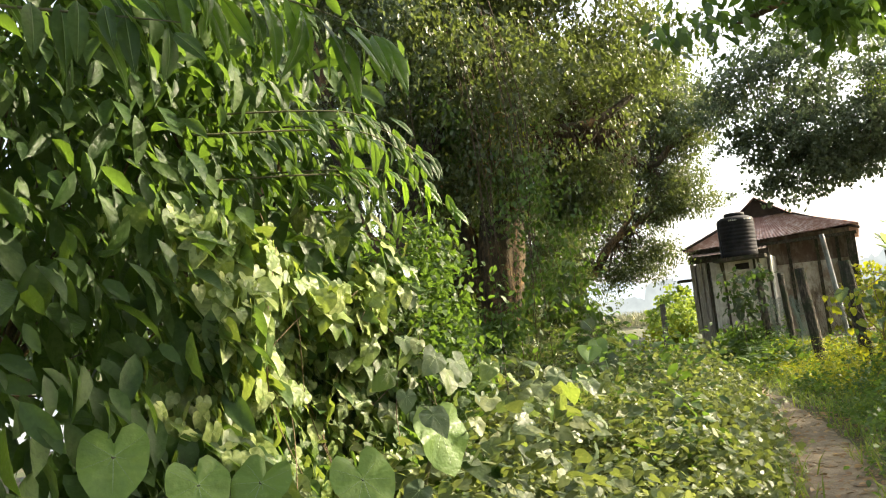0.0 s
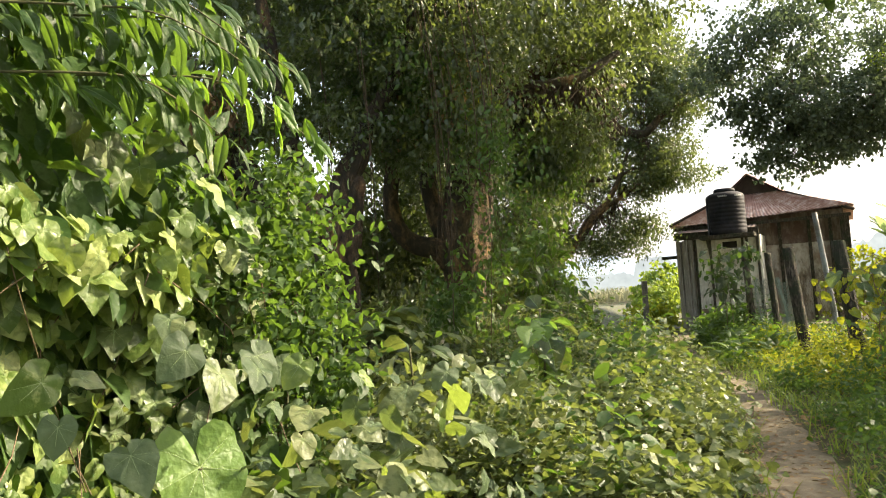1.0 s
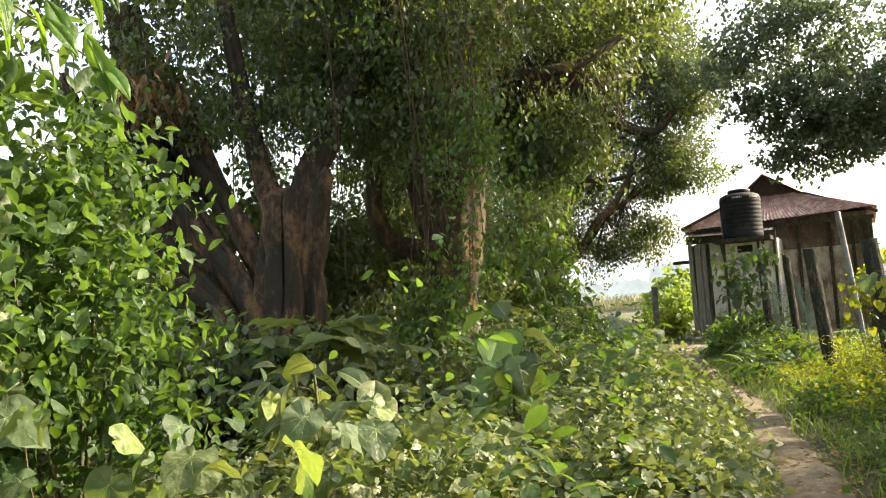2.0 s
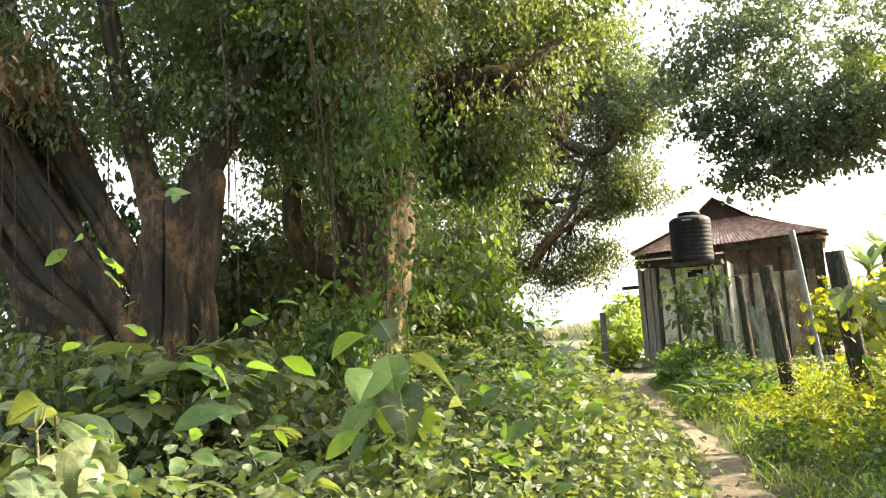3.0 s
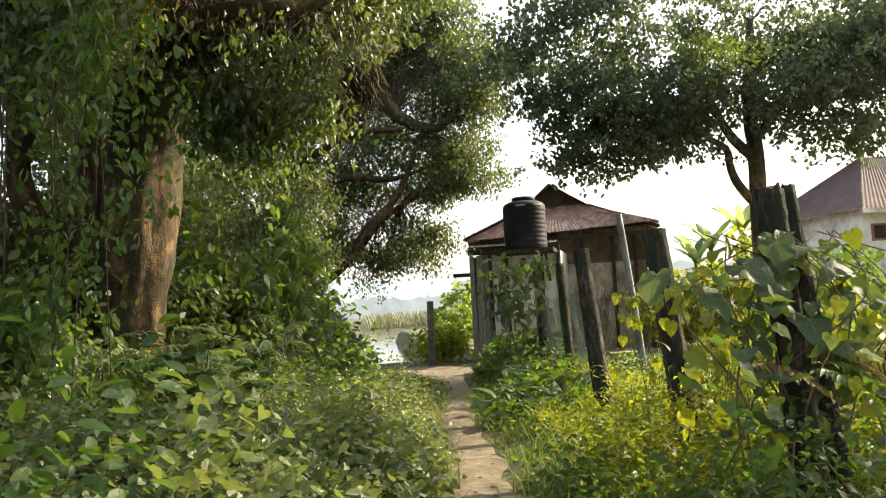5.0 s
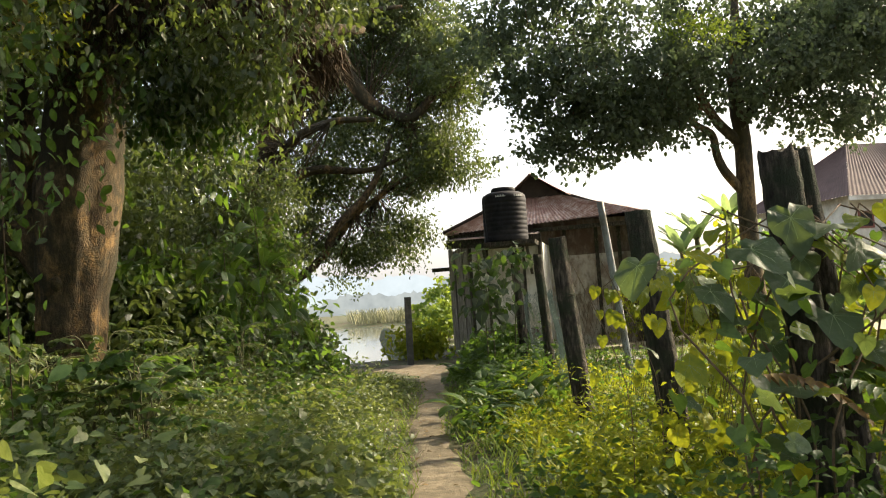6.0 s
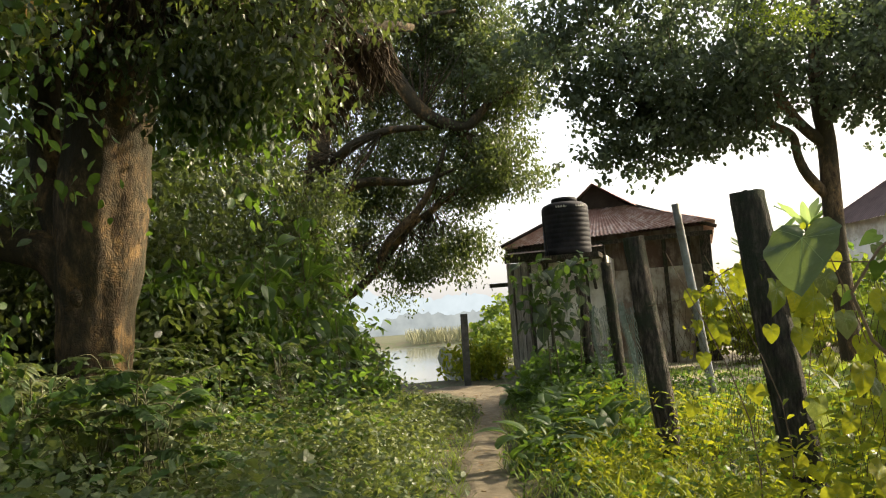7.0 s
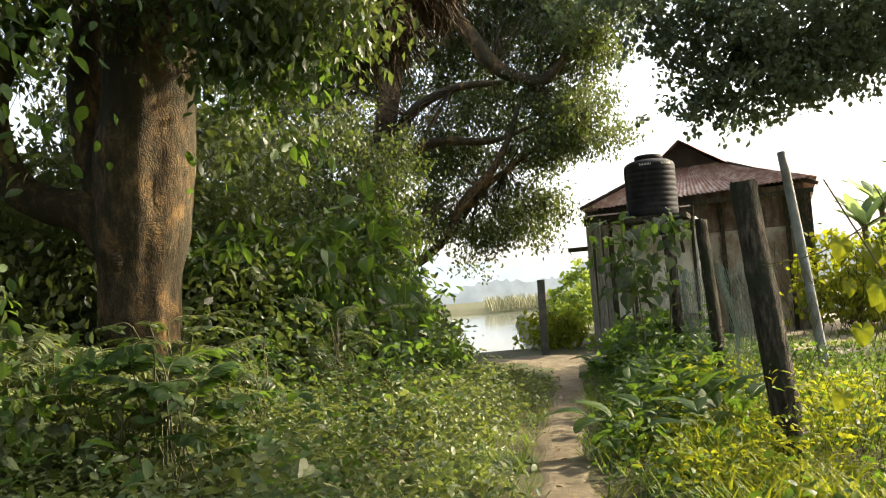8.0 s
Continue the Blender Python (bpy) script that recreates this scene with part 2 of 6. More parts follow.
m, nt, bsdf, out = material("river_water")
bsdf.inputs["Base Color"].default_value = (0.16, 0.17, 0.14, 1)
bsdf.inputs["Roughness"].default_value = 0.08
bsdf.inputs["Specular IOR Level"].default_value = 0.6
bump(nt, bsdf, noise_tex(nt, 0.8, 4.0, 0.6, (1, 0.4, 1)), 0.12, 0.05)
M_WATER = m


# ---- mesh helpers ----
def mesh_from(name, verts, faces, mat, smooth=False):
    me = bpy.data.meshes.new(name)
    me.from_pydata([tuple(UNIT * c for c in v) for v in verts], [], faces)
    me.materials.append(mat)
    if smooth:
        me.polygons.foreach_set("use_smooth", [True] * len(me.polygons))
    me.update()
    return me


def part(name, me, parent=None, label=""):
    """Link mesh data (or a bmesh result) as one object under a thing or a part."""
    ob = new(name, me)
    if parent:
        ob.parent = parent
        ob.matrix_parent_inverse = Matrix.Translation(-parent.location) if parent.data is None else Matrix()
    return tagged(ob, label)


def thing(name, label, category, group="", kind="", place=(0, 0, 0)):
    ob = new(name)
    ob.empty_display_size = 0.2
    ob.location = UNIT * Vector(place)
    return tagged(ob, label, category, group, kind)


def box_data(name, mat, x0, x1, y0, y1, z0, z1, bevel=0.0, frame_m=None):
    bm = bmesh.new()
    bmesh.ops.create_cube(bm, size=1.0)
    for v in bm.verts:
        v.co = Vector((x0 + (v.co.x + 0.5) * (x1 - x0), y0 + (v.co.y + 0.5) * (y1 - y0), z0 + (v.co.z + 0.5) * (z1 - z0)))
    if bevel:
        bmesh.ops.bevel(bm, geom=bm.edges[:], offset=bevel, segments=2, affect="EDGES", profile=0.7)
    if frame_m:
        bmesh.ops.transform(bm, matrix=frame_m, verts=bm.verts)
    bmesh.ops.scale(bm, vec=(UNIT, UNIT, UNIT), verts=bm.verts)
    me = bpy.data.meshes.new(name)
    bm.to_mesh(me)
    bm.free()
    me.materials.append(mat)
    return me


def tube_data(name, mat, pts, radii, segs=10, rough=0.0, seed=0, closed=True, flute=0.0):
    """A bent, tapered round limb through pts."""
    rng = np.random.default_rng(seed)
    P = np.array(pts, float)
    R = np.array(radii, float)
    # resample smoothly
    n = len(P)
    k = 4 if n > 2 else 3
    ts = np.linspace(0, n - 1, (n - 1) * k + 1)
    Q, RR = [], []
    for t in ts:
        i = min(int(t), n - 2)
        f = t - i
        p0, p1, p2, p3 = P[max(i - 1, 0)], P[i], P[i + 1], P[min(i + 2, n - 1)]
        Q.append(0.5 * ((2 * p1) + (-p0 + p2) * f + (2 * p0 - 5 * p1 + 4 * p2 - p3) * f * f + (-p0 + 3 * p1 - 3 * p2 + p3) * f ** 3))
        RR.append(R[i] * (1 - f) + R[i + 1] * f)
    Q = np.array(Q)
    T = np.gradient(Q, axis=0)
    T /= np.linalg.norm(T, axis=1)[:, None] + 1e-9
    ref = np.array([0.0, 1.0, 0.0]) if abs(T[0][1]) < 0.8 else np.array([1.0, 0, 0])
    verts, faces = [], []
    ph = rng.uniform(0, 6.28, 3)
    for q, t, r in zip(Q, T, RR):
        a = np.cross(t, ref)
        a /= np.linalg.norm(a) + 1e-9
        b = np.cross(a, t)
        for j in range(segs):
            th = 2 * math.pi * j / segs
            rr = r * (1 + flute * (math.sin(3 * th + ph[0]) + 0.6 * math.sin(5 * th + ph[1] + q[2])) + rough * rng.normal())
            verts.append(q + rr * (math.cos(th) * a + math.sin(th) * b))
    m_ = len(Q)
    for i in range(m_ - 1):
        for j in range(segs):
            j2 = (j + 1) % segs
            faces.append((i * segs + j, i * segs + j2, (i + 1) * segs + j2, (i + 1) * segs + j))
    if closed:
        faces.append(tuple(range(segs))[::-1])
        faces.append(tuple((m_ - 1) * segs + j for j in range(segs)))
    return mesh_from(name, verts, faces, mat, True)


def trunk_data(name, mat, pts, radii, seed, segs=44, steps=9, flute=0.05, gnarl=0.05):
    """A gnarled trunk: long ribs, hollows and bark ridges worked into the surface."""
    P, R = [Vector(q) for q in pts], list(radii)
    n = len(P)
    verts, faces = [], []
    rows_ = (n - 1) * steps + 1
    for k in range(rows_):
        t = k / steps
        i = min(int(t), n - 2)
        f = t - i
        p0, p1, p2, p3 = P[max(i - 1, 0)], P[i], P[i + 1], P[min(i + 2, n - 1)]
        q = 0.5 * ((2 * p1) + (p2 - p0) * f + (2 * p0 - 5 * p1 + 4 * p2 - p3) * f * f + (3 * p1 - p0 - 3 * p2 + p3) * f ** 3)
        tg = (p2 - p1).normalized()
        a = tg.cross(Vector((0, 1, 0.01))).normalized()
        b = a.cross(tg)
        fe = f * f * (3 - 2 * f)
        r = R[i] * (1 - fe) + R[i + 1] * fe
        for j in range(segs):
            th = 2 * math.pi * j / segs
            c, d = math.cos(th), math.sin(th)
            w = noise.noise(Vector((c * 1.1, d * 1.1, q.z * 0.5 + seed)))
            rib = math.sin(5 * th + 2.2 * w + 0.5 * q.z + seed) + 0.6 * math.sin(9 * th + 3 * w - 0.7 * q.z)
            lump = noise.noise(Vector((c * 2.2, d * 2.2, q.z * 1.6 + 3 * seed))) + 0.5 * noise.noise(Vector((c * 6, d * 6, q.z * 2.4 + seed)))
            fine_ = noise.noise(Vector((c * 13, d * 13, q.z * 5 + seed)))
            verts.append(q + r * (1 + flute * rib + gnarl * lump + 0.25 * gnarl * fine_) * (c * a + d * b))
    for i in range(rows_ - 1):
        for j in range(segs):
            j2 = (j + 1) % segs
            faces.append((i * segs + j, i * segs + j2, (i + 1) * segs + j2, (i + 1) * segs + j))
    faces.append(tuple(range(segs))[::-1])
    faces.append(tuple((rows_ - 1) * segs + j for j in range(segs)))
    return mesh_from(name, verts, faces, mat, True)


# leaf blades: along, across, lift; folded on the midrib
BLADE_SMALL = (np.array([(0, 0, 0), (0.45, 0.26, 0.07), (1, 0, -0.06), (0.45, -0.26, 0.07)]), [(0, 2, 1), (0, 3, 2)])
BLADE_ROUND = (np.array([(0, 0, 0), (0.3, 0.34, 0.07), (0.75, 0.30, 0.04), (1, 0, -0.05), (0.75, -0.30, 0.04), (0.3, -0.34, 0.07)]), [(0, 3, 2, 1), (0, 5, 4, 3)])
BLADE_LONG = (np.array([(0, 0, 0), (0.25, 0.12, 0.03), (0.6, 0.13, 0.0), (1, 0, -0.22), (0.6, -0.13, 0.0), (0.25, -0.12, 0.03), (0.5, 0, -0.03)]), [(0, 6, 2, 1), (6, 3, 2), (0, 5, 4, 6), (6, 4, 3)])
BLADE_OVAL = (np.array([(0, 0, 0), (0.18, 0.17, 0.05), (0.45, 0.27, 0.06), (0.75, 0.19, 0.0), (1, 0, -0.12), (0.75, -0.19, 0.0), (0.45, -0.27, 0.06), (0.18, -0.17, 0.05), (0.45, 0, 0.0), (0.75, 0, -0.045)]),
              [(0, 8, 2, 1), (8, 9, 3, 2), (9, 4, 3), (0, 7, 6, 8), (8, 6, 5, 9), (9, 5, 4)])
BLADE_LANCE = (BLADE_OVAL[0] * np.array([1, 0.72, 1.2]), BLADE_OVAL[1])
BLADE_HEART = (np.array([(0, 0, 0), (-0.16, 0.20, 0.05), (-0.06, 0.38, 0.06), (0.22, 0.43, 0.05), (0.58, 0.27, 0.0), (1, 0, -0.12), (0.58, -0.27, 0.0), (0.22, -0.43, 0.05), (-0.06, -0.38, 0.06), (-0.16, -0.20, 0.05), (0.5, 0, -0.035)]),
               [(0, 3, 2, 1), (0, 10, 4, 3), (10, 5, 4), (0, 9, 8, 7), (0, 7, 6, 10), (10, 6, 5)])
BLADE_GRASS = (np.array([(0, 0.02, 0), (0, -0.02, 0), (0.55, 0.018, -0.05), (0.55, -0.018, -0.05), (1, 0, -0.25)]), [(0, 1, 3, 2), (2, 3, 4)])


def unit(a):
    return a / (np.linalg.norm(a, axis=-1, keepdims=True) + 1e-9)


def leaves_data(name, mat, pos, way, nrm, size, blade, curl=None):
    """One mesh of many blades; way points from stalk to tip, nrm is the upper face."""
    tv, tf = blade
    way = unit(way)
    side = unit(np.cross(nrm, way))
    up = np.cross(way, side)
    n, k = len(pos), len(tv)
    size = np.asarray(size, float).reshape(n, 1, 1)
    lift = tv[None, :, 2:3] * (np.ones((n, 1, 1)) if curl is None else np.asarray(curl).reshape(n, 1, 1))
    V = pos[:, None, :] + size * (tv[None, :, 0:1] * way[:, None, :] + tv[None, :, 1:2] * side[:, None, :] + lift * up[:, None, :])
    V = UNIT * V.reshape(-1, 3)
    counts = [len(f) for f in tf]
    flat = np.concatenate([np.array(f) for f in tf])
    loops = (np.arange(n)[:, None] * k + flat[None, :]).ravel()
    totals = np.tile(np.array(counts), n)
    starts = np.concatenate([[0], np.cumsum(totals)[:-1]])
    me = bpy.data.meshes.new(name)
    me.vertices.add(len(V))
    me.vertices.foreach_set("co", V.astype(np.float32).ravel())
    me.loops.add(len(loops))
    me.loops.foreach_set("vertex_index", loops.astype(np.int32))
    me.polygons.add(len(totals))
    me.polygons.foreach_set("loop_start", starts.astype(np.int32))
    me.polygons.foreach_set("loop_total", totals.astype(np.int32))
    me.polygons.foreach_set("use_smooth", np.ones(len(totals), dtype=bool))
    me.materials.append(mat)
    me.update(calc_edges=True)
    me.validate()
    return me


def ellipsoid_points(rng, n, c, r, shell=0.0):
    d = unit(rng.normal(size=(n, 3)))
    rad = (shell + (1 - shell) * rng.random((n, 1))) ** (1 / 2.2)
    return np.array(c) + d * rad * np.array(r)


def cluster_leaves(rng, centres, per, spread, size, droop=0.5, flat=0.6):
    """Leaves round twig ends: positions, ways, normals, sizes."""
    n = len(centres) * per
    axis = unit(rng.normal(size=(len(centres), 3)) * np.array([1, 1, 0.6]) + np.array([0, 0, -droop]))
    ax = np.repeat(axis, per, 0)
    c = np.repeat(centres, per, 0)
    pos = c + rng.normal(size=(n, 3)) * spread * np.array([1, 1, 0.75]) + ax * rng.uniform(-1, 1, (n, 1)) * spread
    way = unit(ax * 0.6 + rng.normal(size=(n, 3)) * 0.7 + np.array([0, 0, -droop]))
    nrm = unit(rng.normal(size=(n, 3)) * (1 - flat) + np.array([0, 0, 1.0]) * flat + rng.normal(size=(n, 3)) * 0.25)
    sz = size * rng.uniform(0.65, 1.25, n)
    return pos, way, nrm, sz


# ---- ground ----
def smooth(a, b, x):
    f = min(1.0, max(0.0, (x - a) / (b - a)))
    return f * f * (3 - 2 * f)


PATH_LINE = [(1.0, -6.0), (1.15, -1.0), (1.7, 2.0), (2.68, 4.6), (3.32, 6.9), (3.80, 9.2), (4.13, 11.2), (4.42, 13.6), (4.80, 15.6), (5.12, 17.4), (5.55, 20.5), (5.75, 22.5), (5.3, 24.0), (4.2, 25.2), (3.2, 26.2)]


def path_at(y):
    return float(np.interp(y, [p[1] for p in PATH_LINE], [p[0] for p in PATH_LINE]))


def ground_z(x, y):
    z = float(np.interp(y, [-30, 0, 7, 14, 24.8, 30], [0.5, 0.5, 0.47, 0.25, 0.0, 0.0]))
    bank = 26.8 + 34 * smooth(6.0, 9.0, x)
    z -= 2.4 * smooth(bank, bank + 4.5, y) if y < 96 else 0.3 + 2.1 * (1 - smooth(96, 100, y))
    if y < 30:
        z -= 0.9 * smooth(-2.0, -9.0, x) * smooth(8, 14, y)
        z += 0.03 * noise.noise(Vector((x * 0.8, y * 0.8, 0)))
        d = abs(x - path_at(y))
        z -= 0.05 * (1 - smooth(0.15, 0.55, d))
    return z


def axis_steps(fine0, fine1, step, far):
    a = list(np.arange(fine0, fine1, step))
    g, v, out_hi = step, fine1, []
    while v < far:
        out_hi.append(v)
        g *= 1.25
        v += g
    out_hi.append(far)
    g, v, lo = step, fine0 - step, []
    while v > -far:
        lo.append(v)
        g *= 1.25
        v -= g
    lo.append(-far)
    return lo[::-1] + a + out_hi


xs, ys = axis_steps(-8, 16, 0.25, 1500.0), axis_steps(-4, 32, 0.25, 1500.0)
gv = [(x, y, ground_z(x, y)) for y in ys for x in xs]
nx = len(xs)
gf = [(j * nx + i, j * nx + i + 1, (j + 1) * nx + i + 1, (j + 1) * nx + i) for j in range(len(ys) - 1) for i in range(nx - 1)]
tagged(new("ground", mesh_from("ground", gv, gf, M_SOIL, True)), "dark earth with leaf litter under the plants", "ground", kind="structure")

# path strip, edges uneven
pv, pf = [], []
pys = np.arange(-4, 24.6, 0.15)
for y in pys:
    cx = path_at(y)
    w = 0.25 + 0.10 * noise.noise(Vector((0.3, y * 0.7, 1.7))) + 0.9 * smooth(20.6, 23.4, y) + 0.15 * smooth(7, 3, y)
    wl = w * (1 + 0.35 * noise.noise(Vector((5.1, y * 1.9, 0))))
    wr = w * (1 + 0.35 * noise.noise(Vector((9.3, y * 1.9, 0))))
    for k in range(9):
        f = k / 8
        x = cx - wl + (wl + wr) * f
        edge = (-0.02, 0.006, 0.016)[min(k, 8 - k, 2)]
        pv.append((x, y, ground_z(x, y) + edge + 0.008 * noise.noise(Vector((x * 5, y * 5, 3)))))
for j in range(len(pys) - 1):
    for k in range(8):
        a = j * 9 + k
        pf.append((a, a + 1, a + 10, a + 9))
tagged(new("path", mesh_from("path", pv, pf, M_PATH, True)), "narrow trodden footpath of pale brown earth", "path", kind="structure")

wv = [(-1500, 24, -0.85), (1500, 24, -0.85), (1500, 99, -0.85), (-1500, 99, -0.85)]
tagged(new("water", mesh_from("water", wv, [(0, 1, 2, 3)], M_WATER)), "calm grey river reflecting a pale sky", "river", kind="structure")


# ---- far side ----
def ridge_backdrop(name, mat, y, x0, x1, base, height, seed, label):
    """A far line of trees: overlapping rounded tops, fading out at both ends."""
    rng = np.random.default_rng(seed)
    n = int((x1 - x0) / (height * 0.05))
    xs_ = np.linspace(x0, x1, n + 1)
    top = np.full(n + 1, 0.12 * height)
    for k in range(int((x1 - x0) / (height * 0.28))):
        cx = rng.uniform(x0, x1)
        r = height * rng.uniform(0.22, 0.6)
        hh = height * rng.uniform(0.35, 1.0) * (0.7 + 0.5 * noise.noise(Vector((cx / height * 0.3, seed, 2))))
        hh *= smooth(x0, x0 + 2.5 * height, cx) * smooth(x1, x1 - 2.5 * height, cx)
        d = np.clip(1 - ((xs_ - cx) / r) ** 2, 0, None)
        top = np.maximum(top, np.where(d > 0, hh * (0.75 + 0.25 * np.sqrt(d)), 0))
    top += height * 0.015 * rng.normal(size=n + 1)
    verts, faces = [], []
    for x, t in zip(xs_, top):
        verts += [(x, y, base), (x, y + 2, base + max(t, 0.05 * height))]
    for i in range(n):
        faces.append((2 * i, 2 * i + 2, 2 * i + 3, 2 * i + 1))
    return tagged(new(name, mesh_from(name, verts, faces, mat)), label, "backdrop", kind="structure")


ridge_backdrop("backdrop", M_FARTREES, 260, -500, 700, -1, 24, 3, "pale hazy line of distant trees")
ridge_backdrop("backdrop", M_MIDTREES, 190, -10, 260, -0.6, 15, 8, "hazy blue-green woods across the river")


# ---- the hut ----
HUT = Matrix.Translation((7.3, 27.6, 0)) @ Matrix.Rotation(math.atan2(-0.397, 0.918), 4, "Z")
# in hut coordinates: x along the front, y backwards, z up


def corrugated(name, mat, p00, p10, p01, p11, waves, amp=0.018, frame_m=None, bites=0.0, seed=0):
    """A corrugated sheet on the quad eave-left, eave-right, top-left, top-right."""
    rng = np.random.default_rng(seed)
    p00, p10, p01, p11 = (Vector(p) for p in (p00, p10, p01, p11))
    nrm = (p10 - p00).cross(p01 - p00).normalized()
    rows_, cols = 5, waves * 4
    verts, faces = [], []
    for j in range(rows_ + 1):
        f = j / rows_
        for i in range(cols + 1):
            s = i / cols
            a = p00.lerp(p10, s)
            b = p01.lerp(p11, s)
            p = a.lerp(b, f) + nrm * (amp * math.sin(2 * math.pi * s * waves))
            if j == 0:
                p += (b - a).normalized() * (bites * abs(noise.noise(Vector((s * 14, seed, 0)))))
            p += nrm * 0.015 * noise.noise(Vector((s * 6, f * 3, seed)))
            verts.append(frame_m @ p if frame_m else p)
    w = cols + 1
    for j in range(rows_):
        for i in range(cols):
            faces.append((j * w + i, j * w + i + 1, (j + 1) * w + i + 1, (j + 1) * w + i))
    return mesh_from(name, verts, faces, mat, True)


hut = thing("hut", "weathered plastered hut with a rusted corrugated tin hip roof", "hut", place=(9.8, 28.6, 0.0))
L, D, EZ, TZ, AZ = 5.45, 5.0, 3.28, 4.20, 4.86
eave = [(0, 0, EZ), (L, 0, EZ + 0.20), (L, D, EZ), (0, D, EZ)]
A_, B_ = (1.75, 1.0, TZ), (3.35, 1.0, TZ)
A2, B2 = (1.75, D - 1.0, TZ), (3.35, D - 1.0, TZ)
roof = part("roof", corrugated("roof", M_TIN, eave[0], eave[1], A_, B_, 50, 0.024, HUT, 0.06, 1), hut, "rusty red corrugated tin")
part("roof_slope", corrugated("roof_slope", M_TIN, eave[3], eave[0], A2, A_, 40, 0.02, HUT, 0.04, 2), hut)
part("roof_slope", corrugated("roof_slope", M_TIN, eave[1], eave[2], B_, B2, 40, 0.02, HUT, 0.04, 3), hut)
part("roof_slope", corrugated("roof_slope", M_TIN, eave[2], eave[3], B2, A2, 40, 0.02, HUT, 0.04, 4), hut)
apexf, apexb = (2.42, 1.05, AZ), (2.42, D - 1.05, AZ)
gv = [HUT @ Vector(p) for p in ((1.72, 0.99, TZ - 0.05), (3.38, 0.99, TZ - 0.05), apexf, (1.72, D - 0.99, TZ - 0.05), (3.38, D - 0.99, TZ - 0.05), apexb)]
part("gablet", mesh_from("gablet", gv[:3], [(0, 1, 2)], M_DARKTIN), hut, "dark boarded gable end")
part("gablet", mesh_from("gablet", gv[3:], [(0, 2, 1)], M_DARKTIN), hut)
part("roof_cap", corrugated("roof_cap", M_TIN, (1.55, 0.85, TZ - 0.05), (1.55, D - 0.85, TZ - 0.05), (2.42, 0.85, AZ + 0.03), (2.42, D - 0.85, AZ + 0.03), 30, 0.018, HUT, 0, 5), hut)
part("roof_cap", corrugated("roof_cap", M_TIN, (3.55, D - 0.85, TZ - 0.05), (3.55, 0.85, TZ - 0.05), (2.42, D - 0.85, AZ + 0.03), (2.42, 0.85, AZ + 0.03), 30, 0.018, HUT, 0, 6), hut)
for (x0, y0), (x1, y1) in (((0, 0), (1.75, 1.0)), ((L, 0), (3.35, 1.0))):
    part("hip_flashing", tube_data("hip_flashing", M_DARKTIN, [HUT @ Vector((x0, y0, EZ + 0.05)), HUT @ Vector(((x0 + x1) / 2, (y0 + y1) / 2, (EZ + TZ) / 2 + 0.04)), HUT @ Vector((x1, y1, TZ + 0.04))], [0.05, 0.05, 0.05], 6), hut)
# walls
part("wall", box_data("wall", M_MOTTLED, 0.35, L - 0.3, 0.5, 0.7, -0.4, 2.46, 0.01, HUT), hut, "pale plaster with large brown damp stains")
part("upper_wall", box_data("upper_wall", M_BROWNWALL, 0.35, L - 0.3, 0.47, 0.7, 2.464, EZ + 0.14, 0.01, HUT), hut, "dark reddish brown plaster under the eave")
for x in (3.3, 4.15, 4.75):
    part("wall_post", box_data("wall_post", M_POST, x - 0.05, x + 0.05, 0.40, 0.468, -0.35, EZ - 0.1, 0.012, HUT), hut)
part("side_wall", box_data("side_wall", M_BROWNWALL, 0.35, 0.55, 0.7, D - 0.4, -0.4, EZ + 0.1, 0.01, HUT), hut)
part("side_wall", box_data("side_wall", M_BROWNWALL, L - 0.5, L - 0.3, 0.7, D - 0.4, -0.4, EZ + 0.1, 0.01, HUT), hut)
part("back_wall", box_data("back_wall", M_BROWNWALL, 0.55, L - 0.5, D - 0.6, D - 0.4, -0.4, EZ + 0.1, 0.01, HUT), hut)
part("corner_post", box_data("corner_post", M_POST, L - 0.42, L - 0.16, 0.3, 0.52, -0.4, EZ - 0.02, 0.02, HUT), hut)
for k, x in enumerate(np.linspace(0.3, L - 0.3, 12)):
    part("rafter_end", box_data("rafter_end", M_POST, x - 0.03, x + 0.03, 0.03, 0.7, EZ - 0.11, EZ - 0.03, 0.006, HUT), hut)
part("fascia", box_data("fascia", M_POST, 0.1, L - 0.1, 0.03, 0.07, EZ - 0.14, EZ - 0.03, 0.006, HUT), hut)

# low front room
F = -1.3
annex = thing("washroom", "low whitewashed washroom under the hut's eave", "outbuilding", place=(8.3, 26.3, 0.0))
part("wall", box_data("wall", M_PLASTER, 0.95, 2.86, F, F + 0.16, -0.3, 2.77, 0.012, HUT), annex, "flaking whitewash with brown stains")
part("side_wall", box_data("side_wall", M_PLASTER, 2.70, 2.86, F + 0.164, 0.5, -0.3, 2.77, 0.012, HUT), annex)
part("damp_course", box_data("damp_course", M_BROWNWALL, 0.95, 2.86, F - 0.03, F - 0.004, -0.3, 0.62, 0.01, HUT), annex, "brown damp-stained base")
# one dark board put in for both the fascia and the shadow below it
part("eave_board", box_data("eave_board", M_POST, 0.36, 2.84, F - 0.03, F + 0.03, 2.78, 3.0, 0.012, HUT), annex, "dark weathered board for the fascia and shadow under the eave")
part("roof_sheet", corrugated("roof_sheet", M_DARKTIN, (0.3, F + 0.04, 2.98), (2.72, F + 0.04, 2.98), (0.3, 0.6, 3.22), (2.72, 0.6, 3.22), 20, 0.02, HUT, 0.0, 12), annex)
part("vent", box_data("vent", M_VOID, 1.78, 2.2, F - 0.012, F + 0.02, 2.42, 2.62, 0.004, HUT), annex, "black vent opening")
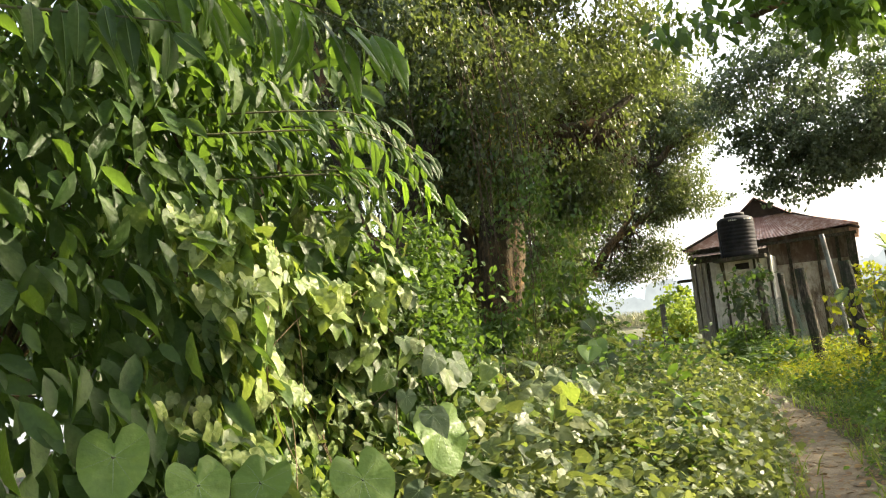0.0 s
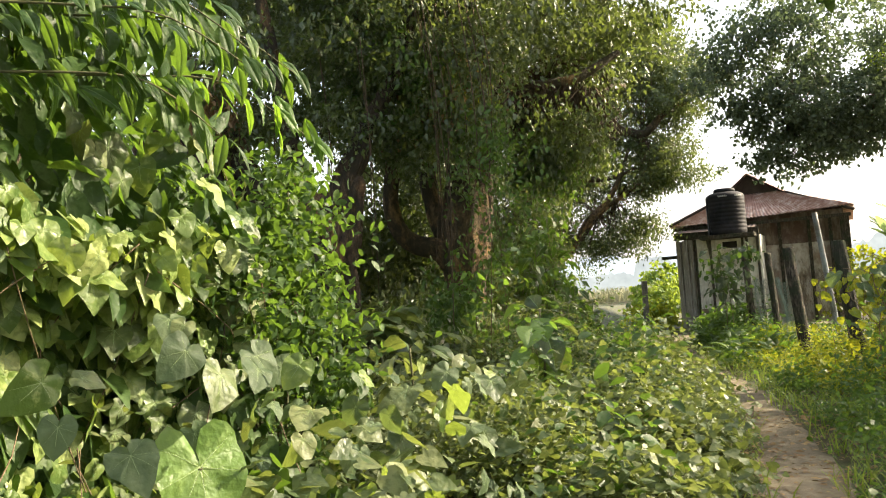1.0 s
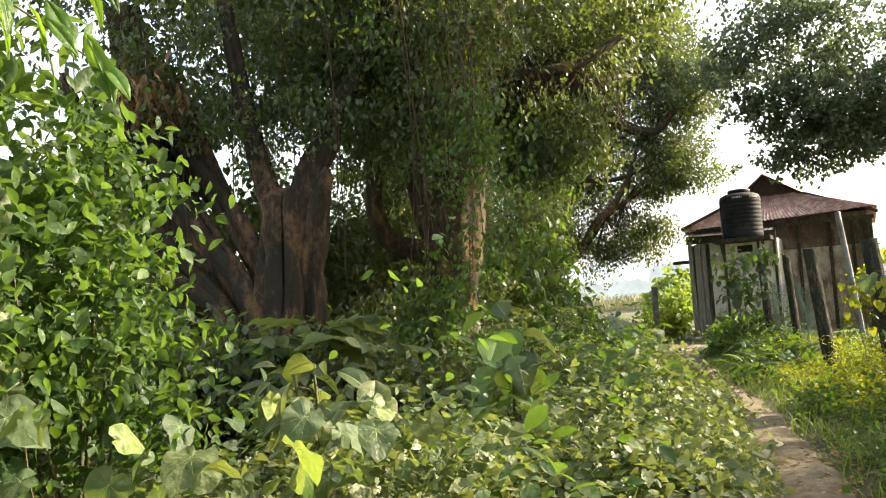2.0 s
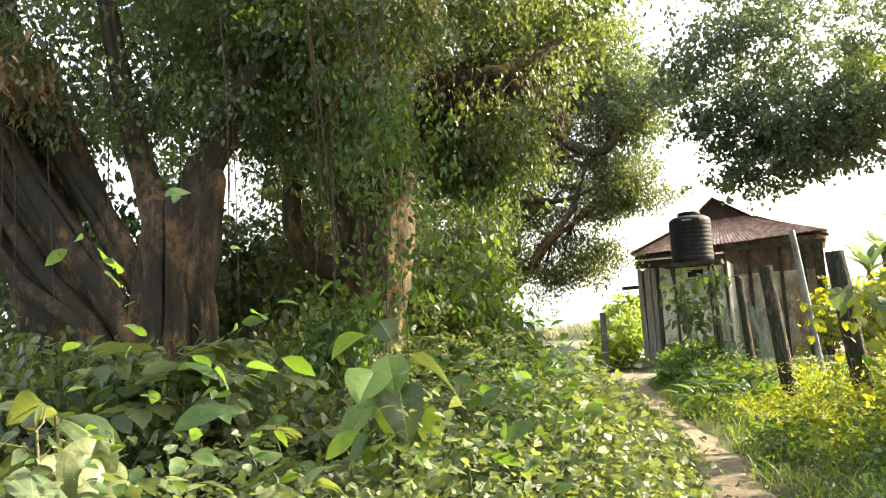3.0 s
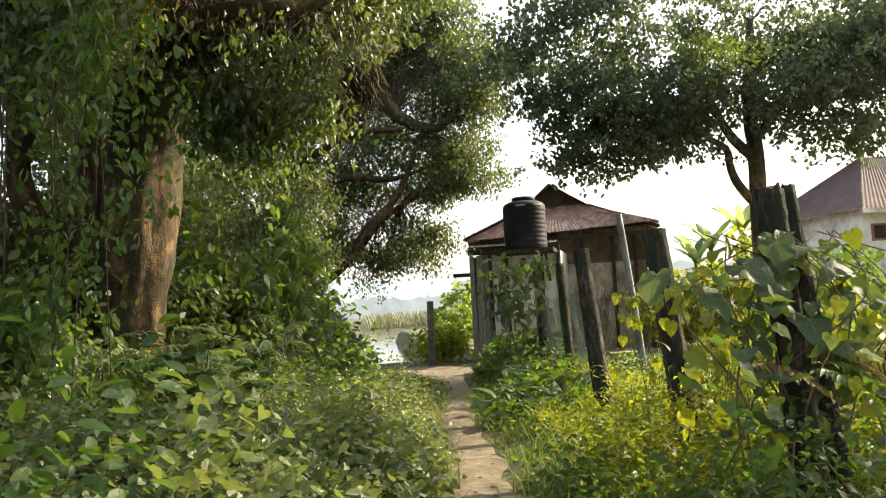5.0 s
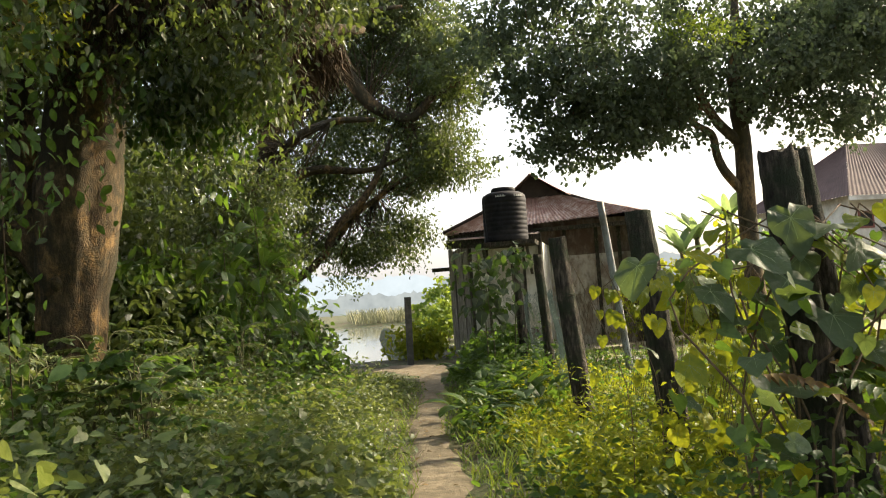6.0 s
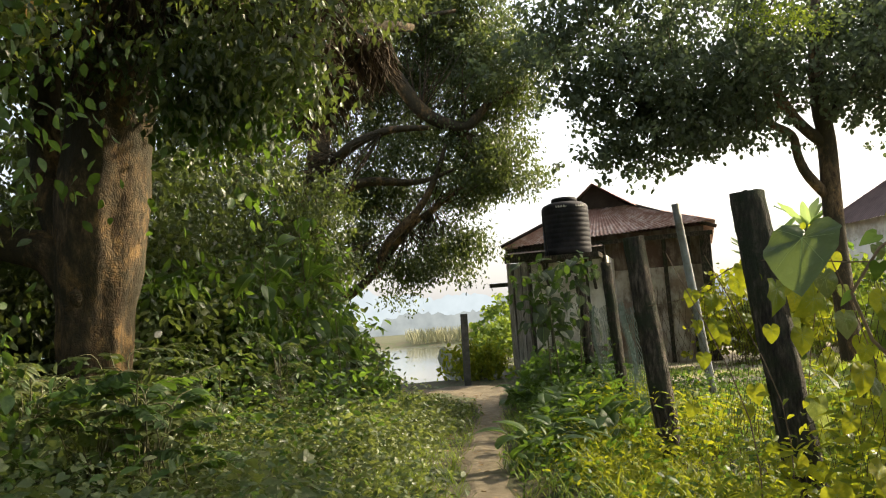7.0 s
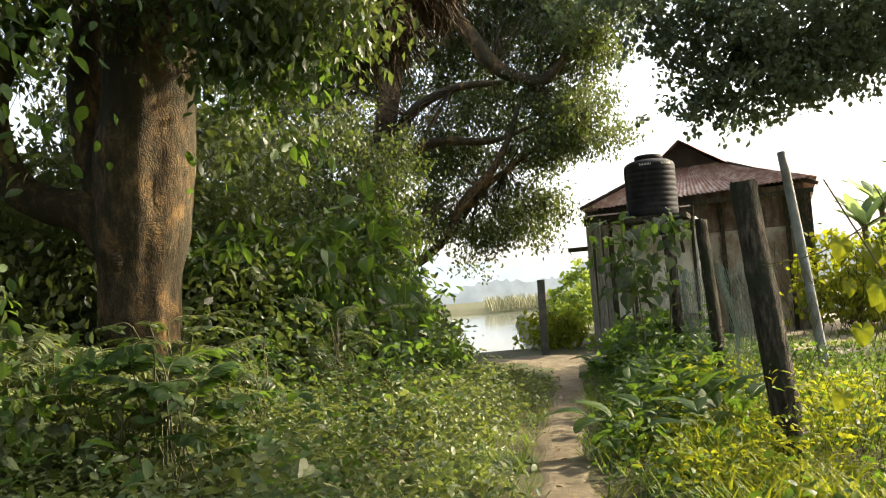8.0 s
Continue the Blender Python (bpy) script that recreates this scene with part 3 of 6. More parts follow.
for x in (0.98, 1.42, 2.36, 2.78):
    part("batten", box_data("batten", M_POST, x - 0.035, x + 0.035, F - 0.05, F - 0.004, -0.25, 2.76, 0.008, HUT), annex)
rng = np.random.default_rng(5)
x = 0.42
while x < 0.92:
    w = 0.09 + 0.05 * rng.random()
    tilt = 0.008 * rng.normal()
    fm = HUT @ Matrix.Rotation(tilt, 4, "Y")
    part("plank", box_data("plank", M_PLANK, x, x + w - 0.014, F + 0.02 * rng.random(), F + 0.05, -0.25, 2.77, 0.005, fm), annex)
    x += w
for k in range(9):
    part("plank", box_data("plank", M_PLANK, 0.38, 0.415, F + 0.06 + k * 0.2, F + 0.24 + k * 0.2, -0.25, 2.8 + 0.05 * rng.normal(), 0.005, HUT), annex)
part("beam_end", box_data("beam_end", M_POST, -0.1, 0.5, F + 0.1, F + 0.2, 2.22, 2.32, 0.01, HUT), annex)
part("slab", box_data("slab", M_POST, 1.25, 2.78, -2.2, F - 0.034, 2.70, 2.815, 0.015, HUT), annex, "dark concrete shelf under the tank")
for x in (1.45, 2.55):
    part("strut", tube_data("strut", M_POST, [HUT @ Vector((x, -2.05, 2.70)), HUT @ Vector((x, -1.7, 2.35)), HUT @ Vector((x, F - 0.01, 2.0))], [0.04, 0.04, 0.04], 6), annex)

# water tank
TC = HUT @ Vector((2.0, -1.62, 2.82))
tank = thing("water_tank", "black ribbed plastic water tank on a concrete shelf", "water tank", place=TC)
prof = [(0.0, 0.0), (0.53, 0.0), (0.555, 0.03)]
z = 0.06
for k in range(9):
    prof += [(0.553, z), (0.560, z + 0.02), (0.560, z + 0.07), (0.553, z + 0.09)]
    z += 0.115
prof += [(0.555, z), (0.55, z + 0.05), (0.52, z + 0.10), (0.42, z + 0.155), (0.26, z + 0.19), (0.25, z + 0.2)]
TH = z + 0.2


def lathe_data(name, mat, prof, at, segs=40):
    verts, faces = [], []
    for r, zz in prof:
        for j in range(segs):
            a = 2 * math.pi * j / segs
            verts.append((at[0] + r * math.cos(a), at[1] + r * math.sin(a), at[2] + zz))
    for i in range(len(prof) - 1):
        for j in range(segs):
            j2 = (j + 1) % segs
            faces.append((i * segs + j, i * segs + j2, (i + 1) * segs + j2, (i + 1) * segs + j))
    return mesh_from(name, verts, faces, mat, True)


part("body", lathe_data("body", M_TANK, prof, TC), tank)
part("lid", lathe_data("lid", M_TANK, [(0.30, TH - 0.02), (0.31, TH), (0.31, TH + 0.05), (0.28, TH + 0.085), (0.0, TH + 0.10)], TC), tank)
part("inlet_pipe", tube_data("inlet_pipe", M_TANK, [TC + Vector((-0.55, -0.2, 0.0)), TC + Vector((-0.58, -0.2, 0.5)), TC + Vector((-0.58, -0.2, 1.05)), TC + Vector((-0.4, -0.18, 1.12))], [0.025] * 4, 6), tank)
for a0, a1 in ((-2.2, -1.75), (-1.35, -0.85)):
    vs, fs = [], []
    for i in range(13):
        a = a0 + (a1 - a0) * i / 12
        hgt = 0.0 if i % 3 == 2 else 1.0
        for zz in (1.105, 1.105 + 0.05 * hgt):
            vs.append((TC[0] + 0.564 * math.cos(a), TC[1] + 0.564 * math.sin(a), TC[2] + zz))
    fs = [(2 * i, 2 * i + 2, 2 * i + 3, 2 * i + 1) for i in range(12)]
    part("marking", mesh_from("marking", vs, fs, M_TANKMARK), tank, "worn pale lettering band")


# ---- fence ----
def post_data(name, mat, foot, top, r, seed, jag=0.012, segs=16):
    rng = np.random.default_rng(seed)
    foot, top = np.array(foot, float), np.array(top, float)
    verts, faces = [], []
    n = 40
    segs = 24
    for i in range(n + 1):
        f = i / n
        c = foot + (top - foot) * f + np.array([0.0012, 0.0012, 0]) * rng.normal(size=3)
        for j in range(segs):
            a = 2 * math.pi * j / segs
            rr = r * (1.08 - 0.12 * f) * (1 + 0.07 * math.sin(2 * a + seed) + 0.10 * noise.noise(Vector((2.2 * math.cos(a), 2.2 * math.sin(a), 4 * f + seed))) + 0.10 * noise.noise(Vector((5 * math.cos(a), 5 * math.sin(a), 1.2 * f + seed))) + 0.015 * noise.noise(Vector((7 * math.cos(a), 7 * math.sin(a), 22 * f + seed))))
            verts.append((c[0] + rr * math.cos(a), c[1] + rr * math.sin(a), c[2] + (jag * rng.normal() if i == n else 0)))
    for i in range(n):
        for j in range(segs):
            j2 = (j + 1) % segs
            faces.append((i * segs + j, i * segs + j2, (i + 1) * segs + j2, (i + 1) * segs + j))
    faces.append(tuple(n * segs + j for j in range(segs)))
    return mesh_from(name, verts, faces, mat, True)


FENCE = [((5.10, 8.38), (4.985, 8.38, 1.90), 0.066, "thick dark wooden fence post wrapped in vines"),
         ((5.33, 10.03), (5.22, 10.13, 1.89), 0.075, "dark square-topped wooden fence post"),
         ((5.50, 12.0), (5.40, 12.15, 1.90), 0.08, "grey weathered wooden fence post with a split top"),
         ((6.25, 15.2), (6.16, 15.2, 1.93), 0.06, "grey weathered wooden fence post"),
         ((6.72, 18.0), (6.64, 18.0, 1.95), 0.07, "grey wooden fence post behind a shrub")]
for k, (foot, top, r, lab) in enumerate(FENCE):
    tagged(new("fence_post", post_data("fence_post", M_POST, (*foot, ground_z(*foot) - 0.1), top, r, k + 3, 0.003 if k == 1 else 0.010)), lab, "fence post", "garden fence posts")
tagged(new("fence_post", post_data("fence_post", M_POST, (5.33, 8.48, ground_z(5.33, 8.48) - 0.1), (5.13, 8.47, 1.92), 0.045, 21)), "thin dark post leaning on a thicker one in the vines", "fence post", "garden fence posts")
lp = (5.78, 24.8)
tagged(new("fence_post", box_data("fence_post", M_CONCRETE, -0.075, 0.075, -0.07, 0.07, -0.25, 1.6, 0.012, Matrix.Translation((*lp, 0)) @ Matrix.Rotation(0.015, 4, "Y"))), "slim dark concrete post standing alone by the river bank", "fence post")
pole = tagged(new("pipe_pole", tube_data("pipe_pole", M_PVC, [(7.50, 15.75, ground_z(7.5, 15.75) - 0.1), (7.37, 15.77, 1.5), (7.25, 15.77, 2.62)], [0.05, 0.048, 0.046], 12)), "leaning grey plastic pipe pole", "pole")


def net_data(a, b, z0, z1, cell, seed, gauge=0.0034, mat=None, torn=0.0):
    """Diamond wire netting hung between two posts."""
    rng = np.random.default_rng(seed)
    a, b = np.array(a, float), np.array(b, float)
    length = np.linalg.norm(b - a)
    u = (b - a) / length
    h = z1 - z0
    verts, faces = [], []

    def wire(p, q, r=gauge):
        d = unit(q - p)
        s1 = unit(np.cross(d, np.array([0.3, 1, 0.2])))
        s2 = np.cross(d, s1)
        base = len(verts)
        for c in (p, q):
            for k in range(3):
                t = 2.094 * k
                verts.append(c + r * (math.cos(t) * s1 + math.sin(t) * s2))
        for k in range(3):
            k2 = (k + 1) % 3
            faces.append((base + k, base + k2, base + 3 + k2, base + 3 + k))

    def place(s, z):
        sag = 0.06 * math.sin(s * 3.1 + seed) + 0.04 * math.sin(z * 5 + seed)
        s += 0.035 * noise.noise(Vector((s * 4, z * 4, seed)))
        z += 0.035 * noise.noise(Vector((s * 4, z * 4, seed + 5.5)))
        zz = z0 + z - 0.06 * math.sin(math.pi * s / length)
        n2 = np.array([-u[1], u[0]])
        xy = a + u * s + n2 * sag
        return np.array([xy[0], xy[1], zz])

    steps = int(h / cell)
    for sgn in (1, -1):
        s0 = -h
        while s0 < length + h:
            for k in range(steps):
                sa, sb = s0 + sgn * k * cell * 0.6, s0 + sgn * (k + 1) * cell * 0.6
                if 0 <= sa <= length and 0 <= sb <= length and rng.random() >= torn:
                    wire(place(sa, k * cell), place(sb, (k + 1) * cell))
            s0 += cell * 1.2
    return mesh_from("netting", verts, faces, mat or M_NET)


for k in range(4):
    (fa, _, _, _), (fb, _, _, _) = FENCE[k], FENCE[k + 1]
    tagged(new("wire_netting", net_data(fa, fb, ground_z(*fa) + 0.05, 1.55, 0.065 if k < 2 else 0.055, k, 0.0013 if k < 2 else 0.0032, M_ROOTS if k < 2 else M_NET, 0.25 if k < 2 else 0.12)), "sagging rusty diamond wire netting between posts" if k < 2 else "sagging grey diamond wire netting between posts", "fence netting", "fence netting", kind="stuff")


# ---- trees ----
def tree_thing(label, place):
    return thing("tree", label, "tree", place=place)


def bough_points(rng, blobs, clusters, bough):
    """Twig ends: bulky regions hold boughs, boughs hold twigs, so that the outline stays ragged."""
    out = []
    for c, r, n in blobs:
        b = ellipsoid_points(rng, n, c, r, 0.25)
        sz = rng.uniform(0.55, 1.25, (n, 1))
        out.append((b[:, None, :] + rng.normal(size=(n, clusters, 3)) * (np.array(bough) * sz)[:, None, :]).reshape(-1, 3))
    return np.concatenate(out)


def crown(rng, parent, mat, blade, blobs, size, clusters=12, per=16, spread=0.14, droop=0.7, bough=(0.33, 0.33, 0.15), name="crown", label=""):
    cents = bough_points(rng, blobs, clusters, bough)
    pos, way, nrm, sz = cluster_leaves(rng, cents, per, spread, size, droop)
    return part(name, leaves_data(name, mat, pos, way, nrm, sz, blade), parent, label)


def twigs_data(rng, name, starts, ends, r, mat):
    verts, faces = [], []
    for p, q in zip(starts, ends):
        d = np.linalg.norm(q - p)
        m1 = p + (q - p) * 0.35 + rng.normal(size=3) * 0.10 * d
        m2 = p + (q - p) * 0.7 + rng.normal(size=3) * 0.08 * d
        base = len(verts)
        for c, rr in ((p, r), (m1, r * 0.75), (m2, r * 0.5), (q, r * 0.2)):
            for k in range(4):
                t = 1.571 * k
                verts.append(c + rr * np.array([math.cos(t), math.sin(t), 0.4 * math.sin(t)]))
        for s in range(3):
            for k in range(4):
                k2 = (k + 1) % 4
                faces.append((base + s * 4 + k, base + s * 4 + k2, base + s * 4 + 4 + k2, base + s * 4 + 4 + k))
    return mesh_from(name, verts, faces, mat, True)


def add_twigs(rng, parent, limbs, blobs, n, r):
    """Thin branches from the limbs into the crown."""
    limbs = np.array(limbs, float)
    ends = np.concatenate([ellipsoid_points(rng, n, c, np.array(rr) * 0.95) for c, rr, _ in blobs])
    starts = []
    for e in ends:
        d = np.linalg.norm(limbs - e, axis=1)
        starts.append(limbs[np.argsort(d)[rng.integers(0, 2)]])
    return tagged(part("twig", twigs_data(rng, "twig", np.array(starts), ends, r, M_BARK), parent), kind="stuff")


def limb(parent, pts, radii, seed, segs=12, flute=0.03, name="limb", mat=None):
    return part(name, tube_data(name, mat or M_BARK, pts, radii, segs, 0.02, seed, True, flute), parent)


rng = np.random.default_rng(11)
# large mango tree beside the path
t1 = tree_thing("large mango tree with sun-flecked brown bark and hanging leaves", (0.82, 15.05, 0.2))
g0 = ground_z(0.85, 15.0)
part("trunk", trunk_data("trunk", M_BARK, [(0.80, 15.05, g0 - 0.3), (0.82, 15.05, g0 + 0.2), (0.83, 15.0, 1.1), (0.85, 15.0, 1.7), (0.89, 15.0, 2.25), (0.95, 15.0, 2.8), (1.03, 15.0, 3.4), (1.20, 15.0, 4.4), (1.65, 15.3, 6.2), (2.1, 16.0, 8.2)], [0.58, 0.42, 0.34, 0.36, 0.43, 0.45, 0.42, 0.42, 0.30, 0.16], 1, 52, 9, 0.03, 0.07), t1, "brown bark with flaking orange patches")
for x, y, z, r in ((1.22, 14.80, 2.3, 0.055), (1.30, 14.85, 2.45, 0.05), (1.05, 14.62, 3.15, 0.06), (0.8, 14.6, 1.9, 0.06)):
    part("burl", trunk_data("burl", M_BARK, [(x, y + 0.08, z - 0.1), (x, y, z), (x, y + 0.08, z + 0.1)], [0.3 * r, r, 0.3 * r], int(100 * z), 14, 4, 0.05, 0.2), t1)
limb(t1, [(0.75, 15.0, 2.1), (0.45, 14.97, 2.38), (0.05, 14.95, 2.5), (-0.22, 14.9, 2.72), (-0.36, 14.85, 3.2), (-0.32, 14.8, 3.75), (-0.42, 14.8, 4.4), (-0.7, 14.7, 6.2)], [0.30, 0.21, 0.17, 0.16, 0.14, 0.13, 0.11, 0.07], 2, 18, 0.06)
limb(t1, [(-0.3, 14.82, 3.6), (-0.1, 14.85, 4.05), (0.1, 14.9, 4.2), (0.3, 15.0, 4.6), (0.3, 15.4, 6.0)], [0.10, 0.10, 0.09, 0.09, 0.05], 32, 14, 0.05)
limb(t1, [(0.75, 15.05, 2.4), (0.5, 15.1, 2.85), (0.36, 15.2, 3.3), (0.28, 15.3, 3.75), (0.3, 15.4, 4.5), (0.2, 15.6, 6.4)], [0.30, 0.22, 0.17, 0.16, 0.13, 0.07], 3, 18, 0.06)
limb(t1, [(1.3, 15.0, 4.2), (2.0, 15.4, 4.85), (2.8, 16.2, 5.15), (3.5, 17.2, 5.5), (4.5, 18.4, 5.9)], [0.24, 0.2, 0.16, 0.12, 0.06], 4)
limb(t1, [(1.35, 15.0, 4.6), (1.8, 14.5, 4.95), (2.4, 14.35, 5.0), (3.0, 14.4, 5.1), (3.8, 14.8, 5.6)], [0.16, 0.13, 0.11, 0.09, 0.05], 36)
limb(t1, [(1.5, 15.1, 5.2), (0.7, 14.0, 5.9), (0.2, 12.6, 6.2), (-0.2, 11.0, 6.6)], [0.2, 0.15, 0.11, 0.06], 5)
blobs1 = [((1.8, 15.6, 7.0), (3.4, 3.2, 2.2), 145), ((0.1, 13.2, 6.6), (2.6, 2.4, 1.2), 48), ((-2.4, 15.2, 5.6), (2.0, 2.0, 1.2), 34), ((-1.9, 18.2, 4.6), (1.8, 1.4, 1.9), 28), ((0.3, 17.6, 5.6), (0.9, 1.0, 1.2), 22), ((3.0, 18.6, 6.9), (2.2, 2.0, 1.0), 36)]
crown(rng, t1, M_MANGO, BLADE_SMALL, blobs1, 0.12, 12, 17)
crown(rng, t1, M_BROAD, BLADE_OVAL, [((0.25, 14.2, 4.35), (0.3, 0.3, 0.3), 5), ((0.75, 14.2, 4.75), (0.3, 0.2, 0.25), 4), ((2.2, 14.0, 3.5), (0.4, 0.3, 0.3), 7), ((2.6, 14.0, 3.6), (0.4, 0.3, 0.3), 5)], 0.12, 8, 9, 0.12, 0.8, (0.2, 0.15, 0.25), name="hanging_leaves")
crown(rng, t1, M_MANGO, BLADE_SMALL, [((2.15, 14.0, 4.1), (0.4, 0.4, 0.6), 14), ((2.7, 13.6, 3.8), (0.6, 0.4, 0.6), 16)], 0.10, 10, 15, 0.14, 0.9, (0.25, 0.2, 0.25), name="hanging_leaves")
# leaves added overhead, out of view, to cut skylight under the trees
crown(rng, t1, M_MANGO, BLADE_ROUND, [((-0.5, 13.5, 8.8), (4.2, 4.4, 0.9), 70), ((-1.5, 18.5, 8.6), (4.0, 3.0, 1.0), 50)], 0.30, 10, 9, 0.3, 0.5, (0.6, 0.6, 0.25), name="upper_crown")
add_twigs(rng, t1, [(0.2, 14, 5.9), (1.6, 15.3, 6), (2.9, 16.2, 5.1), (-0.7, 14.7, 6.2), (0.2, 15.6, 6.4), (3.6, 17.2, 5.5), (-0.3, 14.8, 4.3), (2.1, 16, 8)], blobs1, 30, 0.018)


def root_clump(rng, parent, c, r, n):
    """A dark mat of dry roots and ferns hanging from a limb."""
    pos = ellipsoid_points(rng, n, c, r, 0.1)
    way = unit(np.column_stack([rng.normal(size=n) * 0.4, rng.normal(size=n) * 0.4, -np.ones(n)]))
    nrm = unit(rng.normal(size=(n, 3)))
    return part("epiphyte_clump", leaves_data("epiphyte_clump", M_ROOTS, pos, way, nrm, rng.uniform(0.25, 0.6, n), BLADE_GRASS), parent, "dark hanging mat of dry roots")


for c, r in (((2.5, 16.2, 5.0), (0.5, 0.4, 0.35)), ((3.0, 16.6, 4.8), (0.5, 0.4, 0.3)), ((3.7, 17.4, 5.2), (0.45, 0.4, 0.3)), ((2.9, 15.9, 5.6), (0.9, 0.5, 0.4)), ((2.0, 15.6, 5.1), (0.5, 0.4, 0.35)), ((2.7, 16.0, 5.1), (0.6, 0.4, 0.45)), ((3.1, 16.5, 4.5), (0.55, 0.4, 0.3)), ((1.75, 14.3, 4.75), (0.4, 0.3, 0.3)), ((2.35, 14.3, 4.7), (0.5, 0.3, 0.35)), ((2.95, 14.4, 4.75), (0.45, 0.3, 0.3)), ((1.5, 15.2, 5.3), (0.5, 0.5, 0.4))):
    root_clump(rng, t1, c, r, 1100)

# tree on the bank, limbs over the path
t2 = tree_thing("spreading tree on the river bank with drooping leafy limbs", (2.0, 25.3, -0.1))
part("trunk", tube_data("trunk", M_BARK, [(2.0, 25.3, -0.6), (2.1, 25.4, 1.5), (2.4, 25.5, 4.0), (3.1, 25.5, 7.4), (3.6, 25.5, 9.4)], [0.4, 0.33, 0.29, 0.22, 0.12], 14, 0.02, 6, True, 0.03), t2)
limb(t2, [(3.2, 25.5, 8.2), (4.0, 25.5, 8.15), (4.65, 25.4, 7.4), (5.25, 25.4, 6.5), (6.2, 25.3, 6.05), (6.85, 25.2, 6.6), (7.6, 25.0, 6.9)], [0.2, 0.19, 0.18, 0.17, 0.14, 0.09, 0.05], 7)
limb(t2, [(2.25, 25.4, 2.0), (3.2, 25.4, 2.2), (4.0, 25.4, 2.85), (4.7, 25.4, 3.7), (5.3, 25.4, 4.1), (6.2, 25.3, 4.7)], [0.13, 0.11, 0.09, 0.08, 0.07, 0.04], 8)
limb(t2, [(2.25, 25.4, 3.3), (2.6, 25.2, 4.2), (3.1, 25.1, 4.55), (3.83, 25.0, 4.8), (4.98, 25.0, 4.73), (5.9, 25.0, 5.0)], [0.18, 0.15, 0.13, 0.11, 0.07, 0.03], 28)
limb(t2, [(3.9, 25.1, 2.7), (4.25, 25.0, 3.4), (4.94, 25.0, 4.06), (5.4, 25.0, 4.8), (5.7, 25.0, 5.6)], [0.09, 0.10, 0.09, 0.07, 0.04], 29)
limb(t2, [(4.6, 25.4, 7.4), (4.2, 25.4, 7.9), (4.5, 25.3, 8.5), (5.3, 25.3, 8.8), (6.2, 25.2, 8.9)], [0.12, 0.11, 0.09, 0.07, 0.04], 30)
limb(t2, [(2.5, 25.5, 4.2), (3.2, 25.0, 5.4), (4.2, 24.4, 5.8), (5.2, 23.8, 5.7)], [0.16, 0.13, 0.09, 0.05], 9)
blobs2 = [((3.2, 27.4, 8.9), (3.8, 2.0, 2.4), 125), ((1.6, 22.6, 3.6), (2.0, 1.3, 1.5), 50), ((-0.6, 21.0, 3.4), (2.0, 1.6, 2.4), 30), ((5.4, 26.8, 5.3), (2.3, 1.3, 1.2), 52), ((2.2, 26.8, 4.9), (2.6, 1.2, 2.2), 84), ((4.4, 26.4, 3.1), (1.5, 0.9, 1.1), 20), ((1.8, 24.0, 2.4), (2.0, 1.5, 1.5), 32), ((6.6, 26.4, 6.9), (1.6, 1.2, 1.5), 40), ((5.6, 25.6, 3.2), (0.8, 0.7, 0.7), 13), ((7.2, 25.3, 4.9), (0.8, 0.8, 0.9), 13), ((7.4, 25.6, 7.4), (1.2, 1.0, 1.3), 34), ((6.4, 25.2, 5.0), (0.6, 0.5, 1.0), 12), ((4.9, 27.2, 7.2), (1.2, 0.8, 1.2), 30), ((6.9, 26.6, 9.0), (1.3, 1.0, 1.2), 36), ((5.5, 26.8, 9.4), (1.4, 1.0, 1.2), 36), ((-0.2, 24.5, 5.6), (1.6, 1.0, 1.3), 34), ((1.6, 26.2, 7.2), (1.6, 1.0, 1.2), 30)]
crown(rng, t2, M_MANGO, BLADE_SMALL, blobs2, 0.105, 13, 20, 0.15)
add_twigs(rng, t2, [(4.0, 25.5, 8.1), (5.2, 25.5, 6.5), (6.2, 25.4, 6), (4.7, 25.4, 3.7), (3.2, 25, 5.4), (3.1, 25.5, 7.4), (4.2, 24.4, 5.8), (5.3, 25.4, 4.1)], blobs2, 26, 0.018)

# forked old tree
t3 = tree_thing("old forked tree with dark ridged bark and hanging roots", (-0.8, 11.3, 0.3))
part("trunk", trunk_data("trunk", M_DARKBARK, [(-0.9, 11.3, 0.0), (-0.86, 11.3, 0.8), (-0.84, 11.25, 1.7), (-0.82, 11.2, 2.3), (-0.80, 11.2, 2.75), (-0.8, 11.25, 3.0)], [0.62, 0.42, 0.31, 0.30, 0.27, 0.14], 4, 60, 9, 0.22, 0.18), t3)
for pts_, rr_, sd_ in (([(-0.74, 11.2, 2.2), (-0.62, 11.2, 2.75), (-0.5, 11.2, 3.15), (-0.32, 11.22, 3.5), (-0.2, 11.3, 3.9), (0.3, 11.5, 4.8), (0.5, 12.0, 6.3)], [0.22, 0.17, 0.15, 0.14, 0.11, 0.08, 0.05], 11),
                       ([(-0.85, 11.2, 2.3), (-0.98, 11.2, 2.8), (-1.12, 11.2, 3.3), (-1.2, 11.1, 3.9), (-1.5, 11.0, 6.0)], [0.20, 0.15, 0.12, 0.10, 0.06], 12),
                       ([(-0.78, 11.25, 1.2), (-0.62, 11.15, 1.9), (-0.5, 11.1, 2.4), (-0.42, 11.1, 2.75), (-0.34, 11.1, 3.05), (-0.3, 11.12, 3.2)], [0.10, 0.15, 0.15, 0.13, 0.10, 0.04], 14)):
    part("limb", trunk_data("limb", M_DARKBARK, pts_, rr_, sd_, 26, 7, 0.16, 0.22), t3)
